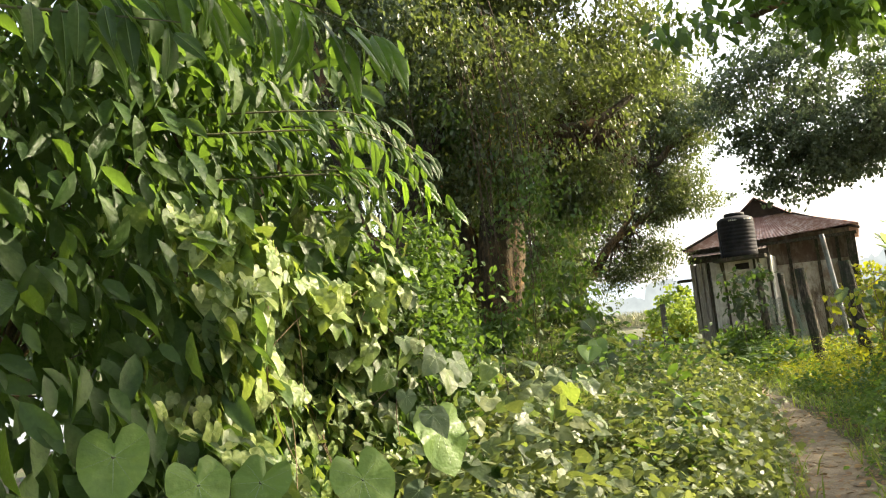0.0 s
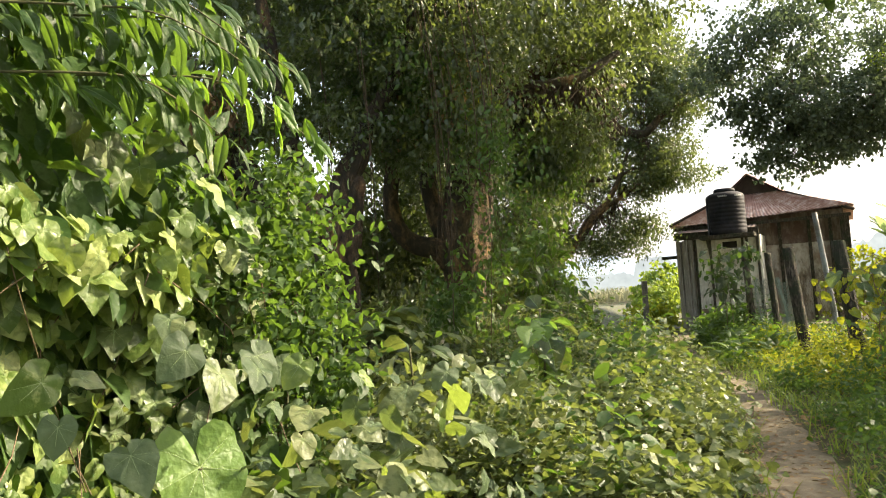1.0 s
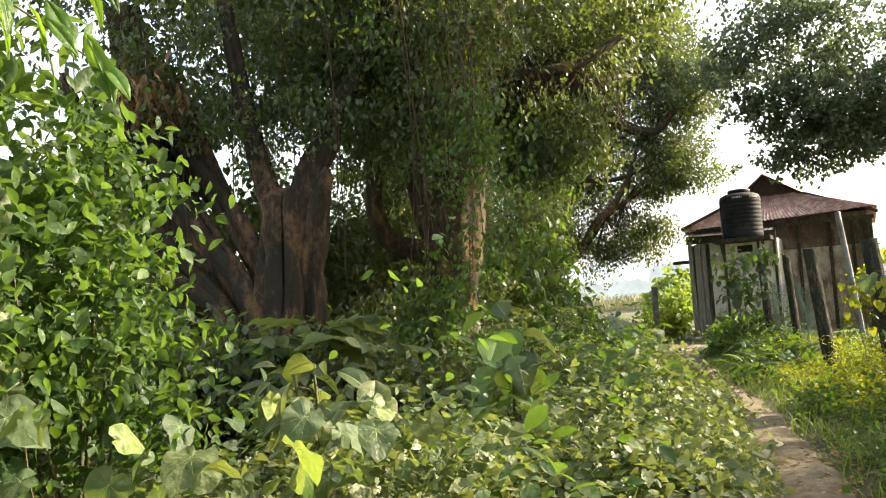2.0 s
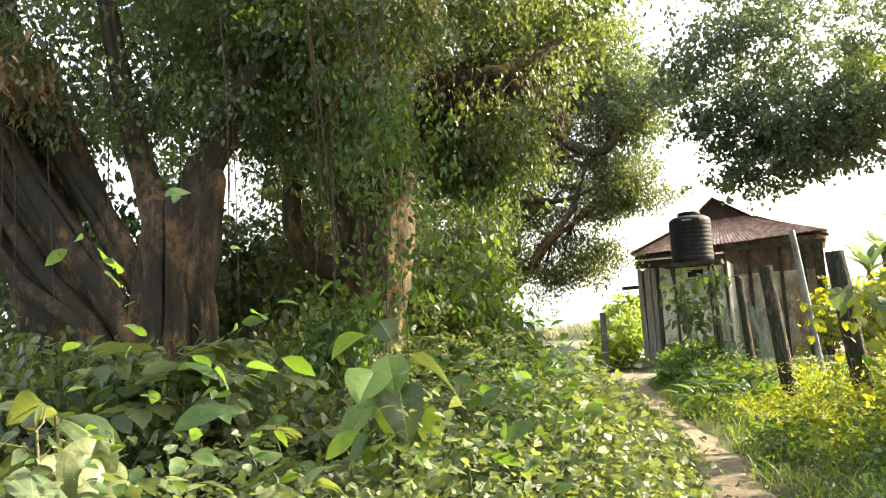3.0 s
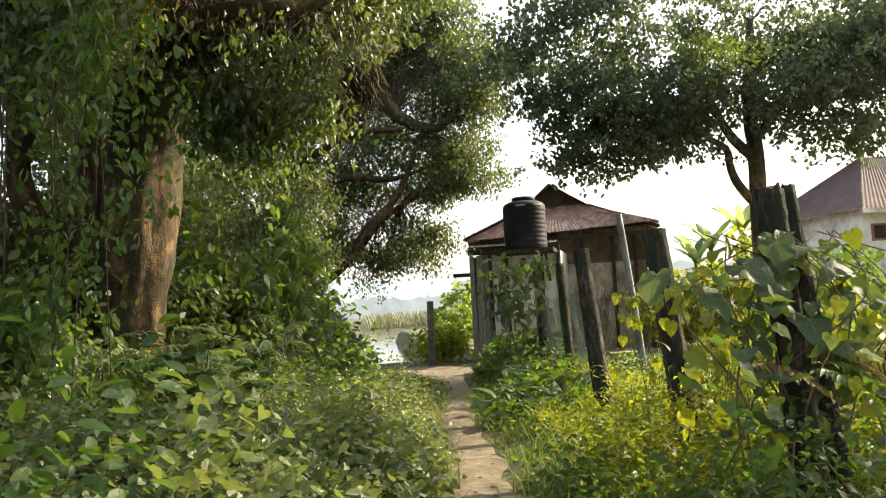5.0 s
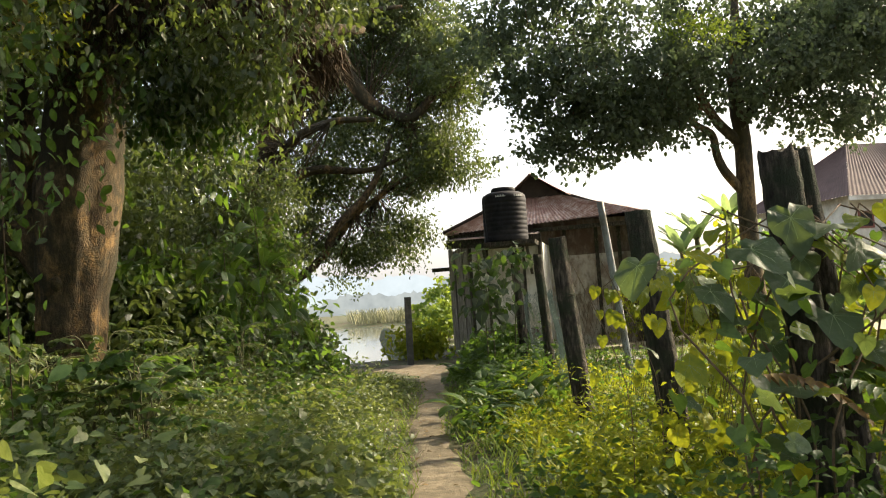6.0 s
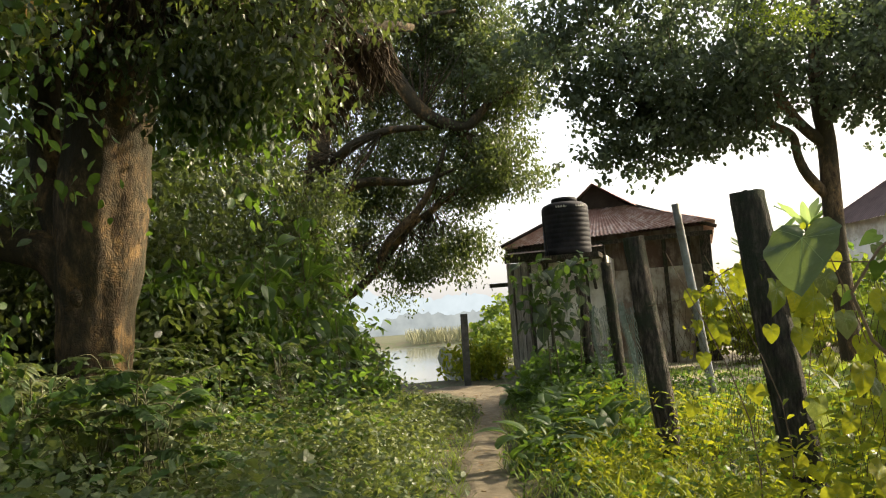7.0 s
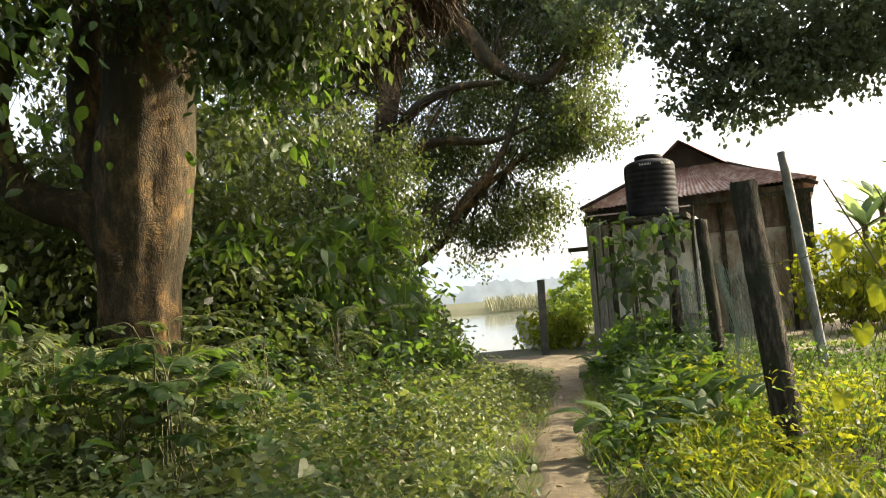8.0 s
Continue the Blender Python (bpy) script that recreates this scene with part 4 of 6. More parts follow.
for dx, dy, r0, zt in ((-0.28, -0.16, 0.10, 2.7), (-0.1, -0.27, 0.12, 2.9), (0.12, -0.25, 0.10, 2.6), (0.28, -0.1, 0.09, 2.4)):
    part("root", trunk_data("root", M_DARKBARK, [(-0.88 + 1.6 * dx, 11.28 + 1.5 * dy, 0.1), (-0.86 + 1.1 * dx, 11.26 + 1.1 * dy, 0.9), (-0.84 + dx, 11.22 + dy, 1.8), (-0.80 + 0.8 * dx, 11.2 + 0.7 * dy, zt)], [1.5 * r0, 1.1 * r0, r0, 0.6 * r0], int(50 * r0) + 7, 16, 8, 0.14, 0.2), t3, "woody root grown onto the stem")
part("trunk", trunk_data("trunk", M_DARKBARK, [(-2.45, 11.9, -0.1), (-2.35, 11.9, 0.8), (-2.3, 11.85, 2.0), (-2.6, 11.8, 3.4), (-3.0, 11.8, 5.6)], [0.6, 0.42, 0.36, 0.33, 0.2], 9, 40, 9, 0.16, 0.12), t3, "second dark stem with ridged bark")
for k in range(16):
    f = k / 15
    x0, x1 = -3.3 + 1.5 * f, -1.75 + 0.95 * f
    y0 = 11.15 + 0.35 * rng.random()
    r0 = 0.05 + 0.06 * rng.random()
    part("root", trunk_data("root", M_DARKBARK, [(x0 - 0.5, y0 + 0.2, 4.7), (x0, y0 + 0.1, 3.5), ((x0 + x1) / 2 + 0.06 * rng.normal(), y0, 2.5 + 0.1 * rng.normal()), (x1, y0 - 0.08, 1.5), (x1 + 0.12 + 0.1 * rng.normal(), y0 - 0.2, 0.1)], [0.5 * r0, 0.8 * r0, r0, 1.1 * r0, 1.5 * r0], k, 12, 6, 0.12, 0.15), t3, "woody root leaning against the stem")
for k in range(12):
    x0 = -3.4 + 3.4 * rng.random()
    y0 = 10.7 + 0.6 * rng.random()
    zb = rng.uniform(0.3, 2.6)
    part("hanging_root", tube_data("hanging_root", M_ROOTS, [(x0 + 0.08 * rng.normal(), y0, 4.9), (x0 + 0.05 * rng.normal(), y0, 3.6), (x0, y0 - 0.02, zb)], [0.008, 0.007, 0.004], 5, 0, 40 + k), t3)
blobs3 = [((-0.8, 11.4, 5.6), (2.6, 1.4, 1.2), 48), ((-0.7, 11.6, 4.4), (1.3, 0.5, 0.5), 10), ((-3.2, 11.2, 4.6), (1.5, 1.6, 1.4), 15), ((0.9, 12.6, 5.4), (1.5, 1.3, 1.2), 28), ((0.5, 12.8, 4.2), (0.8, 0.5, 0.6), 14)]
crown(rng, t3, M_MANGO, BLADE_SMALL, blobs3, 0.10)
crown(rng, t3, M_MANGO, BLADE_OVAL, [((-1.1, 10.95, 3.75), (0.5, 0.3, 0.3), 5), ((-0.35, 10.95, 3.85), (0.5, 0.3, 0.35), 6), ((-2.0, 10.9, 4.0), (0.7, 0.3, 0.4), 6)], 0.075, 8, 9, 0.10, 0.8, (0.18, 0.15, 0.2), name="hanging_leaves")
crown(rng, t3, M_DRY, BLADE_LONG, [((-2.35, 10.8, 4.15), (0.5, 0.25, 0.25), 9)], 0.16, 5, 8, 0.10, 0.9, (0.15, 0.12, 0.15), name="dry_fronds", label="dry orange-brown fronds hanging from a limb")

# dark tree beyond the fence
t4 = tree_thing("dark broad-leaved tree with forked limbs beyond the fence", (12.95, 21.5, 0.0))
part("trunk", tube_data("trunk", M_BARK, [(12.95, 21.5, -0.2), (12.9, 21.5, 1.5), (12.88, 21.5, 2.9), (12.92, 21.5, 4.5), (12.85, 21.5, 5.6), (13.1, 21.6, 7.6)], [0.24, 0.2, 0.19, 0.18, 0.15, 0.08], 12, 0.02, 14, True, 0.03), t4)
limb(t4, [(12.88, 21.5, 3.3), (12.45, 21.5, 3.8), (12.28, 21.5, 4.2), (12.2, 21.5, 4.65), (11.7, 21.5, 5.0), (11.2, 21.4, 5.9)], [0.11, 0.1, 0.09, 0.08, 0.07, 0.04], 15, 10)
limb(t4, [(12.92, 21.5, 4.4), (12.4, 21.5, 4.85), (11.95, 21.4, 5.5), (11.5, 21.3, 6.5)], [0.13, 0.11, 0.09, 0.05], 16, 10)
limb(t4, [(12.9, 21.5, 4.8), (13.6, 21.5, 5.6), (14.4, 21.5, 6.6), (15.2, 21.4, 7.4)], [0.12, 0.1, 0.08, 0.05], 17, 10)
limb(t4, [(12.1, 21.4, 5.2), (11.0, 21.4, 5.4), (10.0, 21.4, 5.2), (9.2, 21.4, 5.5)], [0.08, 0.06, 0.05, 0.025], 18, 8)
blobs4 = [((12.4, 21.6, 8.4), (4.6, 3.0, 2.2), 74), ((10.2, 21.3, 5.9), (1.8, 1.5, 1.1), 32), ((8.4, 21.5, 7.0), (1.7, 1.6, 1.5), 28), ((15.2, 21.5, 6.4), (2.4, 1.8, 1.4), 36), ((12.6, 21.0, 6.0), (2.0, 1.4, 0.7), 18), ((9.4, 21.4, 4.6), (1.0, 0.8, 0.5), 11), ((10.6, 21.2, 4.7), (0.9, 0.8, 0.35), 8), ((8.6, 21.4, 5.6), (0.9, 0.8, 0.7), 11), ((14.6, 21.2, 5.0), (1.8, 1.0, 0.5), 12)]
crown(rng, t4, M_DARK, BLADE_ROUND, blobs4, 0.105, 13, 17, 0.095, 0.6, (0.50, 0.50, 0.24))
crown(rng, t4, M_GRASS, BLADE_OVAL, [((11.2, 19.6, 6.3), (1.0, 0.3, 0.22), 8)], 0.075, 8, 12, 0.12, 0.3, (0.3, 0.2, 0.12), name="young_leaves", label="yellow-green young leaves")
add_twigs(rng, t4, [(11.2, 21.4, 5.9), (11.5, 21.3, 6.5), (13.1, 21.6, 7.6), (14.4, 21.5, 6.6), (15.2, 21.4, 7.4), (12.85, 21.5, 5.6), (10.0, 21.4, 5.2), (9.2, 21.4, 5.5)], blobs4, 28, 0.018)

t5 = tree_thing("slender forked tree beside the cream house", (17.3, 21.5, 0.0))
part("trunk", tube_data("trunk", M_BARK, [(17.3, 21.5, -0.2), (17.3, 21.5, 2.0), (17.3, 21.5, 3.9), (16.95, 21.5, 5.2), (16.6, 21.5, 7.5)], [0.17, 0.15, 0.14, 0.11, 0.06], 10, 0.02, 18), t5)
limb(t5, [(17.3, 21.5, 3.7), (17.9, 21.5, 4.8), (18.6, 21.5, 5.8), (19.2, 21.5, 7.4)], [0.11, 0.09, 0.07, 0.04], 19, 10)
blobs5 = [((17.6, 21.8, 7.6), (3.0, 2.2, 1.5), 50), ((19.6, 21.6, 6.4), (1.8, 1.6, 1.1), 24), ((15.8, 21.6, 6.4), (1.4, 1.4, 0.8), 18)]
crown(rng, t5, M_DARK, BLADE_ROUND, blobs5, 0.105, 12, 16, 0.10, 0.5, (0.42, 0.42, 0.18))
add_twigs(rng, t5, [(16.6, 21.5, 7.5), (18.6, 21.5, 5.8), (19.2, 21.5, 7.4), (16.95, 21.5, 5.2)], blobs5, 24, 0.016)

# tree whose branch hangs over the path; its unseen crown is added for shade
t6 = tree_thing("leafy tree with a branch over the path, crown added out of view for shade", (10.5, 11.0, 0.3))
part("trunk", tube_data("trunk", M_BARK, [(10.5, 11.0, 0.1), (10.4, 11.0, 2.6), (9.6, 11.3, 4.8), (8.4, 11.8, 6.6)], [0.3, 0.25, 0.2, 0.1], 14, 0.02, 60, True, 0.03), t6)
limb(t6, [(10.0, 11.1, 4.0), (8.2, 9.8, 5.2), (6.2, 8.3, 5.2), (4.8, 8.0, 4.8), (3.5, 7.9, 4.35)], [0.13, 0.11, 0.08, 0.05, 0.02], 61, 10)
blobs6 = [((7.0, 11.2, 6.9), (2.4, 2.4, 0.9), 52), ((8.2, 12.8, 7.1), (1.6, 2.4, 0.9), 60), ((15.1, 9.8, 7.0), (1.3, 1.6, 0.8), 40), ((11.9, 13.9, 7.3), (1.6, 1.6, 0.6), 26), ((10.4, 10.5, 7.1), (0.9, 0.8, 0.5), 12), ((8.6, 13.4, 7.4), (1.2, 1.2, 0.6), 10), ((12.3, 6.8, 5.7), (1.6, 1.7, 0.9), 34), ((5.6, 8.0, 5.4), (1.0, 0.6, 0.4), 7)]
crown(rng, t6, M_BROAD, BLADE_ROUND, blobs6, 0.17, 9, 13, 0.17, 0.7)
crown(rng, t6, M_BROAD, BLADE_OVAL, [((3.7, 7.8, 4.35), (0.9, 0.4, 0.35), 8), ((4.6, 7.6, 4.3), (0.6, 0.4, 0.5), 6)], 0.17, 6, 7, 0.14, 0.8, (0.22, 0.2, 0.14), name="hanging_leaves")
add_twigs(rng, t6, [(8.4, 11.8, 6.6), (6.2, 8.3, 5.2), (9.6, 11.3, 4.8)], blobs6, 20, 0.018)

# unseen tree added to keep sun and sky off the hedge
t7 = tree_thing("leafy tree added out of view to shade the hedge", (6.6, 0.6, 0.5))
part("trunk", tube_data("trunk", M_BARK, [(6.6, 0.6, 0.3), (6.5, 0.7, 2.6), (6.0, 1.0, 4.6), (5.0, 1.6, 5.8)], [0.2, 0.17, 0.13, 0.06], 12, 0.02, 62, True, 0.03), t7)
crown(rng, t7, M_BROAD, BLADE_ROUND, [((4.0, 2.3, 5.9), (1.2, 0.9, 0.8), 60), ((5.6, 0.0, 6.0), (1.5, 1.6, 0.8), 45), ((2.4, -0.8, 5.6), (1.8, 1.8, 0.9), 80), ((0.3, 0.8, 6.0), (2.2, 2.0, 0.6), 60)], 0.17, 10, 14, 0.17, 0.7)


# more boughs added out of view to shade the hedge's left half
crown(rng, t7, M_BROAD, BLADE_ROUND, [((4.6, 3.4, 5.9), (0.9, 0.5, 0.4), 34), ((5.6, 3.75, 5.9), (0.8, 0.5, 0.4), 34), ((6.6, 4.1, 5.9), (0.8, 0.5, 0.4), 34), ((7.5, 4.35, 5.9), (0.8, 0.45, 0.4), 30), ((3.6, 3.1, 5.9), (0.8, 0.6, 0.4), 30)], 0.17, 9, 12, 0.15, 0.7, (0.24, 0.18, 0.15), name="outer_crown")


# ---- undergrowth ----
def smooth_noise(x, y, k, s):
    return noise.noise(Vector((x * k, y * k, s)))


def left_edge(y):
    return float(np.interp(y, [6, 7.5, 9.3, 11, 13, 15, 16.5, 17.4, 18.5, 19.8, 22, 25.5], [0.0, 0.2, 0.6, 0.9, 1.25, 1.45, 2.0, 2.5, 3.0, 3.4, 3.4, 3.2]))


def thicket(rng, n, y0, y1, depth, hfun, mat, blade, size, label, clusters=8, per=14):
    b = []
    while len(b) < n:
        y = rng.uniform(y0, y1)
        d = depth * rng.random() ** 1.3
        x = left_edge(y) - d + 0.35 * smooth_noise(0, y, 0.8, 4)
        h = hfun(d, y) * (0.75 + 0.6 * smooth_noise(x, y, 0.9, 7))
        if abs(x - 0.85) < 0.5 and abs(y - 15) < 0.5:
            continue
        z = ground_z(x, y) + h * rng.random() ** 0.7
        b.append((x, y, z))
    b = np.array(b)
    cents = (b[:, None, :] + rng.normal(size=(n, clusters, 3)) * np.array([0.26, 0.26, 0.15])).reshape(-1, 3)
    pos, way, nrm, sz = cluster_leaves(rng, cents, per, 0.13, size, 0.5)
    return tagged(new("thicket", leaves_data("thicket", mat, pos, way, nrm, sz, blade)), label, "thicket", kind="stuff")


rng = np.random.default_rng(77)
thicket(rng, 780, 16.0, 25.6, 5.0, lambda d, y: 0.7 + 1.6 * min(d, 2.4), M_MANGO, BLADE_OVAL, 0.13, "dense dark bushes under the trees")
# darker mango leaves put the shade round the trunks into the colour
thicket(rng, 400, 8.4, 16.0, 3.4, lambda d, y: 0.45 + 0.42 * min(d, 1.6), M_MANGO, BLADE_OVAL, 0.115, "bushes round the tree trunks, leaves darker for the shade")
thicket(rng, 260, 16.5, 24.5, 1.5, lambda d, y: 0.7 + 1.9 * d, M_BROAD, BLADE_LANCE, 0.185, "leafy bushes at the edge of the thicket", 7, 11)


def climber(rng, label, c, r, n, size, mat, blade):
    ob = tagged(crown(rng, None, mat, blade, [(c, r, n)], size, 9, 14, 0.13, 0.8, (0.22, 0.2, 0.28), name="climber"), label, "climbing plant", kind="stuff")
    return ob


climber(rng, "brownish climbers hanging between the trunks", (0.3, 12.2, 4.2), (0.4, 0.4, 0.8), 11, 0.085, M_MANGO, BLADE_OVAL)
climber(rng, "leafy climbers hanging before the big trunk", (1.25, 14.5, 4.15), (0.25, 0.2, 0.4), 4, 0.08, M_MANGO, BLADE_OVAL)
climber(rng, "brownish climbers hanging from the forward limb", (1.0, 11.2, 4.1), (0.5, 0.5, 1.2), 15, 0.085, M_MANGO, BLADE_OVAL)
climber(rng, "green climbers hanging from the forward limb", (1.4, 10.9, 3.0), (0.3, 0.4, 0.9), 8, 0.085, M_BROAD, BLADE_OVAL)
for k in range(14):
    x, y = 0.6 + 1.0 * rng.random(), 10.7 + 0.9 * rng.random()
    tagged(new("hanging_stem", tube_data("hanging_stem", M_ROOTS, [(x - 0.3, y + 0.3, 6.3), (x + 0.05 * rng.normal(), y, 4.4), (x + 0.04 * rng.normal(), y, 3.0), (x + 0.06 * rng.normal(), y - 0.05, rng.uniform(0.5, 2.4))], [0.008, 0.007, 0.006, 0.004], 5, 0, k)), "thin brown climber stem hanging from a limb", "climbing plant", "hanging climber stems")
climber(rng, "dark leafy sapling between the trunks", (0.1, 12.3, 1.2), (0.5, 0.4, 0.7), 14, 0.10, M_MANGO, BLADE_OVAL)
climber(rng, "green leafy sapling between the trunks", (0.85, 11.4, 1.2), (0.35, 0.4, 0.5), 12, 0.10, M_BROAD, BLADE_OVAL)
climber(rng, "leafy twigs hanging over the old tree", (0.1, 11.6, 4.7), (0.8, 0.4, 0.4), 9, 0.09, M_BROAD, BLADE_OVAL)
climber(rng, "yellow-green leaves hanging from a limb", (1.15, 12.9, 4.6), (0.5, 0.3, 0.3), 7, 0.09, M_YELLOW, BLADE_SMALL)
climber(rng, "dark climbers hanging from the limbs", (-0.45, 13.2, 4.5), (0.6, 0.4, 0.5), 9, 0.13, M_MANGO, BLADE_SMALL)
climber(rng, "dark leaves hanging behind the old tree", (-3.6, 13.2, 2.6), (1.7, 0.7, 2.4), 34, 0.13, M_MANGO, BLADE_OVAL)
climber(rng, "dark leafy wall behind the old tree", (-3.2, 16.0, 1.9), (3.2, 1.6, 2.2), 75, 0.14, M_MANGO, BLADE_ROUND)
climber(rng, "climbers with dry brown leaves", (0.7, 12.4, 4.6), (0.5, 0.4, 0.5), 8, 0.10, M_DRY, BLADE_SMALL)


def field(rng, n, x0, x1, y0, y1, test):
    pts = np.column_stack([rng.uniform(x0, x1, n), rng.uniform(y0, y1, n)])
    return np.array([p for p in pts if test(p[0], p[1])])


def cover(name, mat, blade, rng, pts, height, size, per, label, up=0.5, spread=0.1):
    """Low plants: each point carries a few leaves at uneven heights."""
    base = np.array([(x, y, ground_z(x, y)) for x, y in pts])
    hh = np.array([height * max(0.12, 0.22 + 1.0 * max(0.0, 0.45 + 1.1 * smooth_noise(x, y, 0.9, 2.2)) + 0.95 * smooth_noise(x, y, 2.6, 6.1) + 0.4 * smooth_noise(x, y, 6.0, 3.3)) for x, y in pts])
    near = np.array([smooth(0.25, 0.9, abs(x - path_at(y))) for x, y in pts])
    hh *= 0.35 + 0.65 * near
    hh *= np.array([1 - 0.65 * smooth(16.5, 19.5, y) for x, y in pts])
    c = np.repeat(base, per, 0)
    h = np.repeat(hh, per) * rng.uniform(0.25, 1.15, len(c))
    pos = c + np.column_stack([rng.normal(size=len(c)) * spread, rng.normal(size=len(c)) * spread, h])
    ang = rng.uniform(0, 6.283, len(c))
    way = np.column_stack([np.cos(ang), np.sin(ang), rng.normal(size=len(c)) * 0.4 - 0.2])
    nrm = unit(np.column_stack([rng.normal(size=len(c)) * (1 - up), rng.normal(size=len(c)) * (1 - up), np.full(len(c), up + 0.1)]))
    patch = np.repeat(np.array([0.8 + 0.5 * smooth_noise(x, y, 1.4, 9.0) for x, y in pts]), per)
    sz = size * patch * rng.uniform(0.55, 1.35, len(c))
    return tagged(new(name, leaves_data(name, mat, pos, way, nrm, sz, blade)), label, "undergrowth", kind="stuff")


def grass(name, mat, rng, pts, height, per, label):
    base = np.array([(x, y, ground_z(x, y)) for x, y in pts])
    c = np.repeat(base, per, 0)
    pos = c + np.column_stack([rng.normal(size=len(c)) * 0.05, rng.normal(size=len(c)) * 0.05, np.zeros(len(c))])
    ang = rng.uniform(0, 6.283, len(c))
    way = unit(np.column_stack([np.cos(ang) * 0.6, np.sin(ang) * 0.6, rng.uniform(0.4, 1.4, len(c))]))
    nrm = unit(np.column_stack([-np.cos(ang), -np.sin(ang), np.full(len(c), 0.5)]))
    sz = height * rng.uniform(0.4, 1.3, len(c)) * np.array([1 - 0.45 * smooth(15.5, 18.5, p[1]) for p in c])
    return tagged(new(name, leaves_data(name, mat, pos, way, nrm, sz, BLADE_GRASS)), label, "grass", kind="stuff")


def off_path(x, y):
    return x - path_at(y)


rng = np.random.default_rng(21)


def bare(x, y):
    return y > 19.4 and path_at(y) - 0.5 - 0.4 * (y - 19.4) < x < 6.9


def left_side(x, y):
    return not bare(x, y) and left_edge(y) - 1.2 + 2.1 * smooth(4.8, 6.8, y) - 0.7 * smooth(9.0, 12.0, y) + 0.3 * smooth_noise(x, y, 1.3, 77) < x and off_path(x, y) < -0.40 - 0.14 * smooth_noise(x, y * 2, 1.0, 0)


# where yellow leaves stand in for sun falling at the fence
def sunny_patch(x, y):
    return 8.4 < y < 14.4 and 0.6 < off_path(x, y) < 2.4 and smooth_noise(x, y, 0.8, 12) > -0.06


def right_side(x, y):
    if sunny_patch(x, y) and (x * 37.7 + y * 91.3) % 1.0 > 0.15:
        return False
    return not bare(x, y) and 0.36 + 0.14 * smooth_noise(x, y * 2, 1.0, 4) < off_path(x, y) < 3.4


near_left = field(rng, 15000, -0.6, 4.0, 3.6, 10.5, left_side)
cover("ground_cover", M_COVER, BLADE_HEART, rng, near_left, 0.44, 0.052, 9, "pale green heart-leaved creepers covering the verge")
far_left = field(rng, 11000, 0.0, 5.5, 10.0, 24.5, left_side)
cover("ground_cover", M_COVER, BLADE_OVAL, rng, far_left, 0.38, 0.06, 12, "low leafy creepers on the shaded verge")
right = field(rng, 7000, 2.0, 9.5, 3.0, 24.0, right_side)
cover("ground_cover", M_BROAD, BLADE_ROUND, rng, right, 0.34, 0.055, 8, "dark green low weeds along the fence")
near_right = field(rng, 5200, 2.3, 8.0, 2.6, 9.5, right_side)
cover("ground_cover", M_BROAD, BLADE_OVAL, rng, near_right, 0.30, 0.05, 9, "dark green leafy weeds between the path and the fence")
leafy = field(rng, 3600, -0.4, 4.0, 2.4, 5.6, lambda x, y: left_side(x, y) and off_path(x, y) < -0.55 and smooth_noise(x, y, 1.1, 63) > -0.05)
cover("ground_cover", M_COVER, BLADE_HEART, rng, leafy, 0.45, 0.065, 7, "larger grey-green leaves rising from the creepers", 0.55, 0.12)
weeds = field(rng, 5200, -0.4, 5.0, 4.2, 17.0, lambda x, y: left_side(x, y) and off_path(x, y) < -0.7 and smooth_noise(x, y, 1.5, 31) > 0.12)
cover("ground_cover", M_BROAD, BLADE_OVAL, rng, weeds, 0.75, 0.075, 9, "taller dark weeds standing in the creepers", 0.5, 0.08)
sprigs = field(rng, 4200, -0.4, 5.2, 5.0, 18.0, lambda x, y: left_side(x, y) and off_path(x, y) < -0.6 and smooth_noise(x, y, 2.1, 47) > 0.15)
cover("ground_cover", M_COVER, BLADE_LANCE, rng, sprigs, 0.55, 0.06, 7, "pale sprigs among the creepers", 0.5, 0.07)
sunny = field(rng, 5200, 3.5, 8.0, 8.6, 14.2, sunny_patch)
cover("ground_cover", M_YELLOW, BLADE_LANCE, rng, sunny, 0.40, 0.058, 10, "sunlit yellow-green weeds at the foot of the fence")
rank = field(rng, 2600, 3.6, 8.0, 12.2, 21.0, lambda x, y: 0.42 < off_path(x, y) < 1.5 and not bare(x, y))
cover("ground_cover", M_BROAD, BLADE_LANCE, rng, rank, 0.52, 0.11, 6, "dark rank weeds between the path and the far fence posts", 0.45, 0.09)
verge = field(rng, 9000, 0.5, 8, 2.5, 24.5, lambda x, y: 0.2 < abs(off_path(x, y)) < 0.85 and not bare(x, y))
grass("grass", M_GRASS, rng, verge, 0.19, 7, "short green grass beside the path")
tufts = field(rng, 3600, 3.2, 8.0, 8.4, 15.0, lambda x, y: 0.7 < off_path(x, y) < 2.6 and smooth_noise(x, y, 0.9, 19) > -0.12)
grass("grass", M_YELLOW, rng, tufts, 0.25, 9, "tall sunlit yellow grass by the fence")
bankgrass = field(rng, 3500, 2.5, 6.0, 17.5, 24.2, lambda x, y: -1.9 < off_path(x, y) < -0.3 and not bare(x, y))
grass("grass", M_GRASS, rng, bankgrass, 0.11, 6, "soft grass where the path nears the bank")
yard = field(rng, 11000, 6.0, 15, 10, 25, lambda x, y: off_path(x, y) > 1.2 and not bare(x, y) and (y < 19 or smooth_noise(x, y, 0.5, 51) > -0.1))
grass("grass", M_GRASS, rng, yard, 0.27, 6, "rough grass inside the fence")
litter = np.concatenate([field(rng, 3200, 0.0, 6.5, 2.0, 24, lambda x, y: abs(off_path(x, y)) < 0.5), field(rng, 5200, 0.5, 4.2, 2.0, 8.0, lambda x, y: abs(off_path(x, y)) < 0.62)])
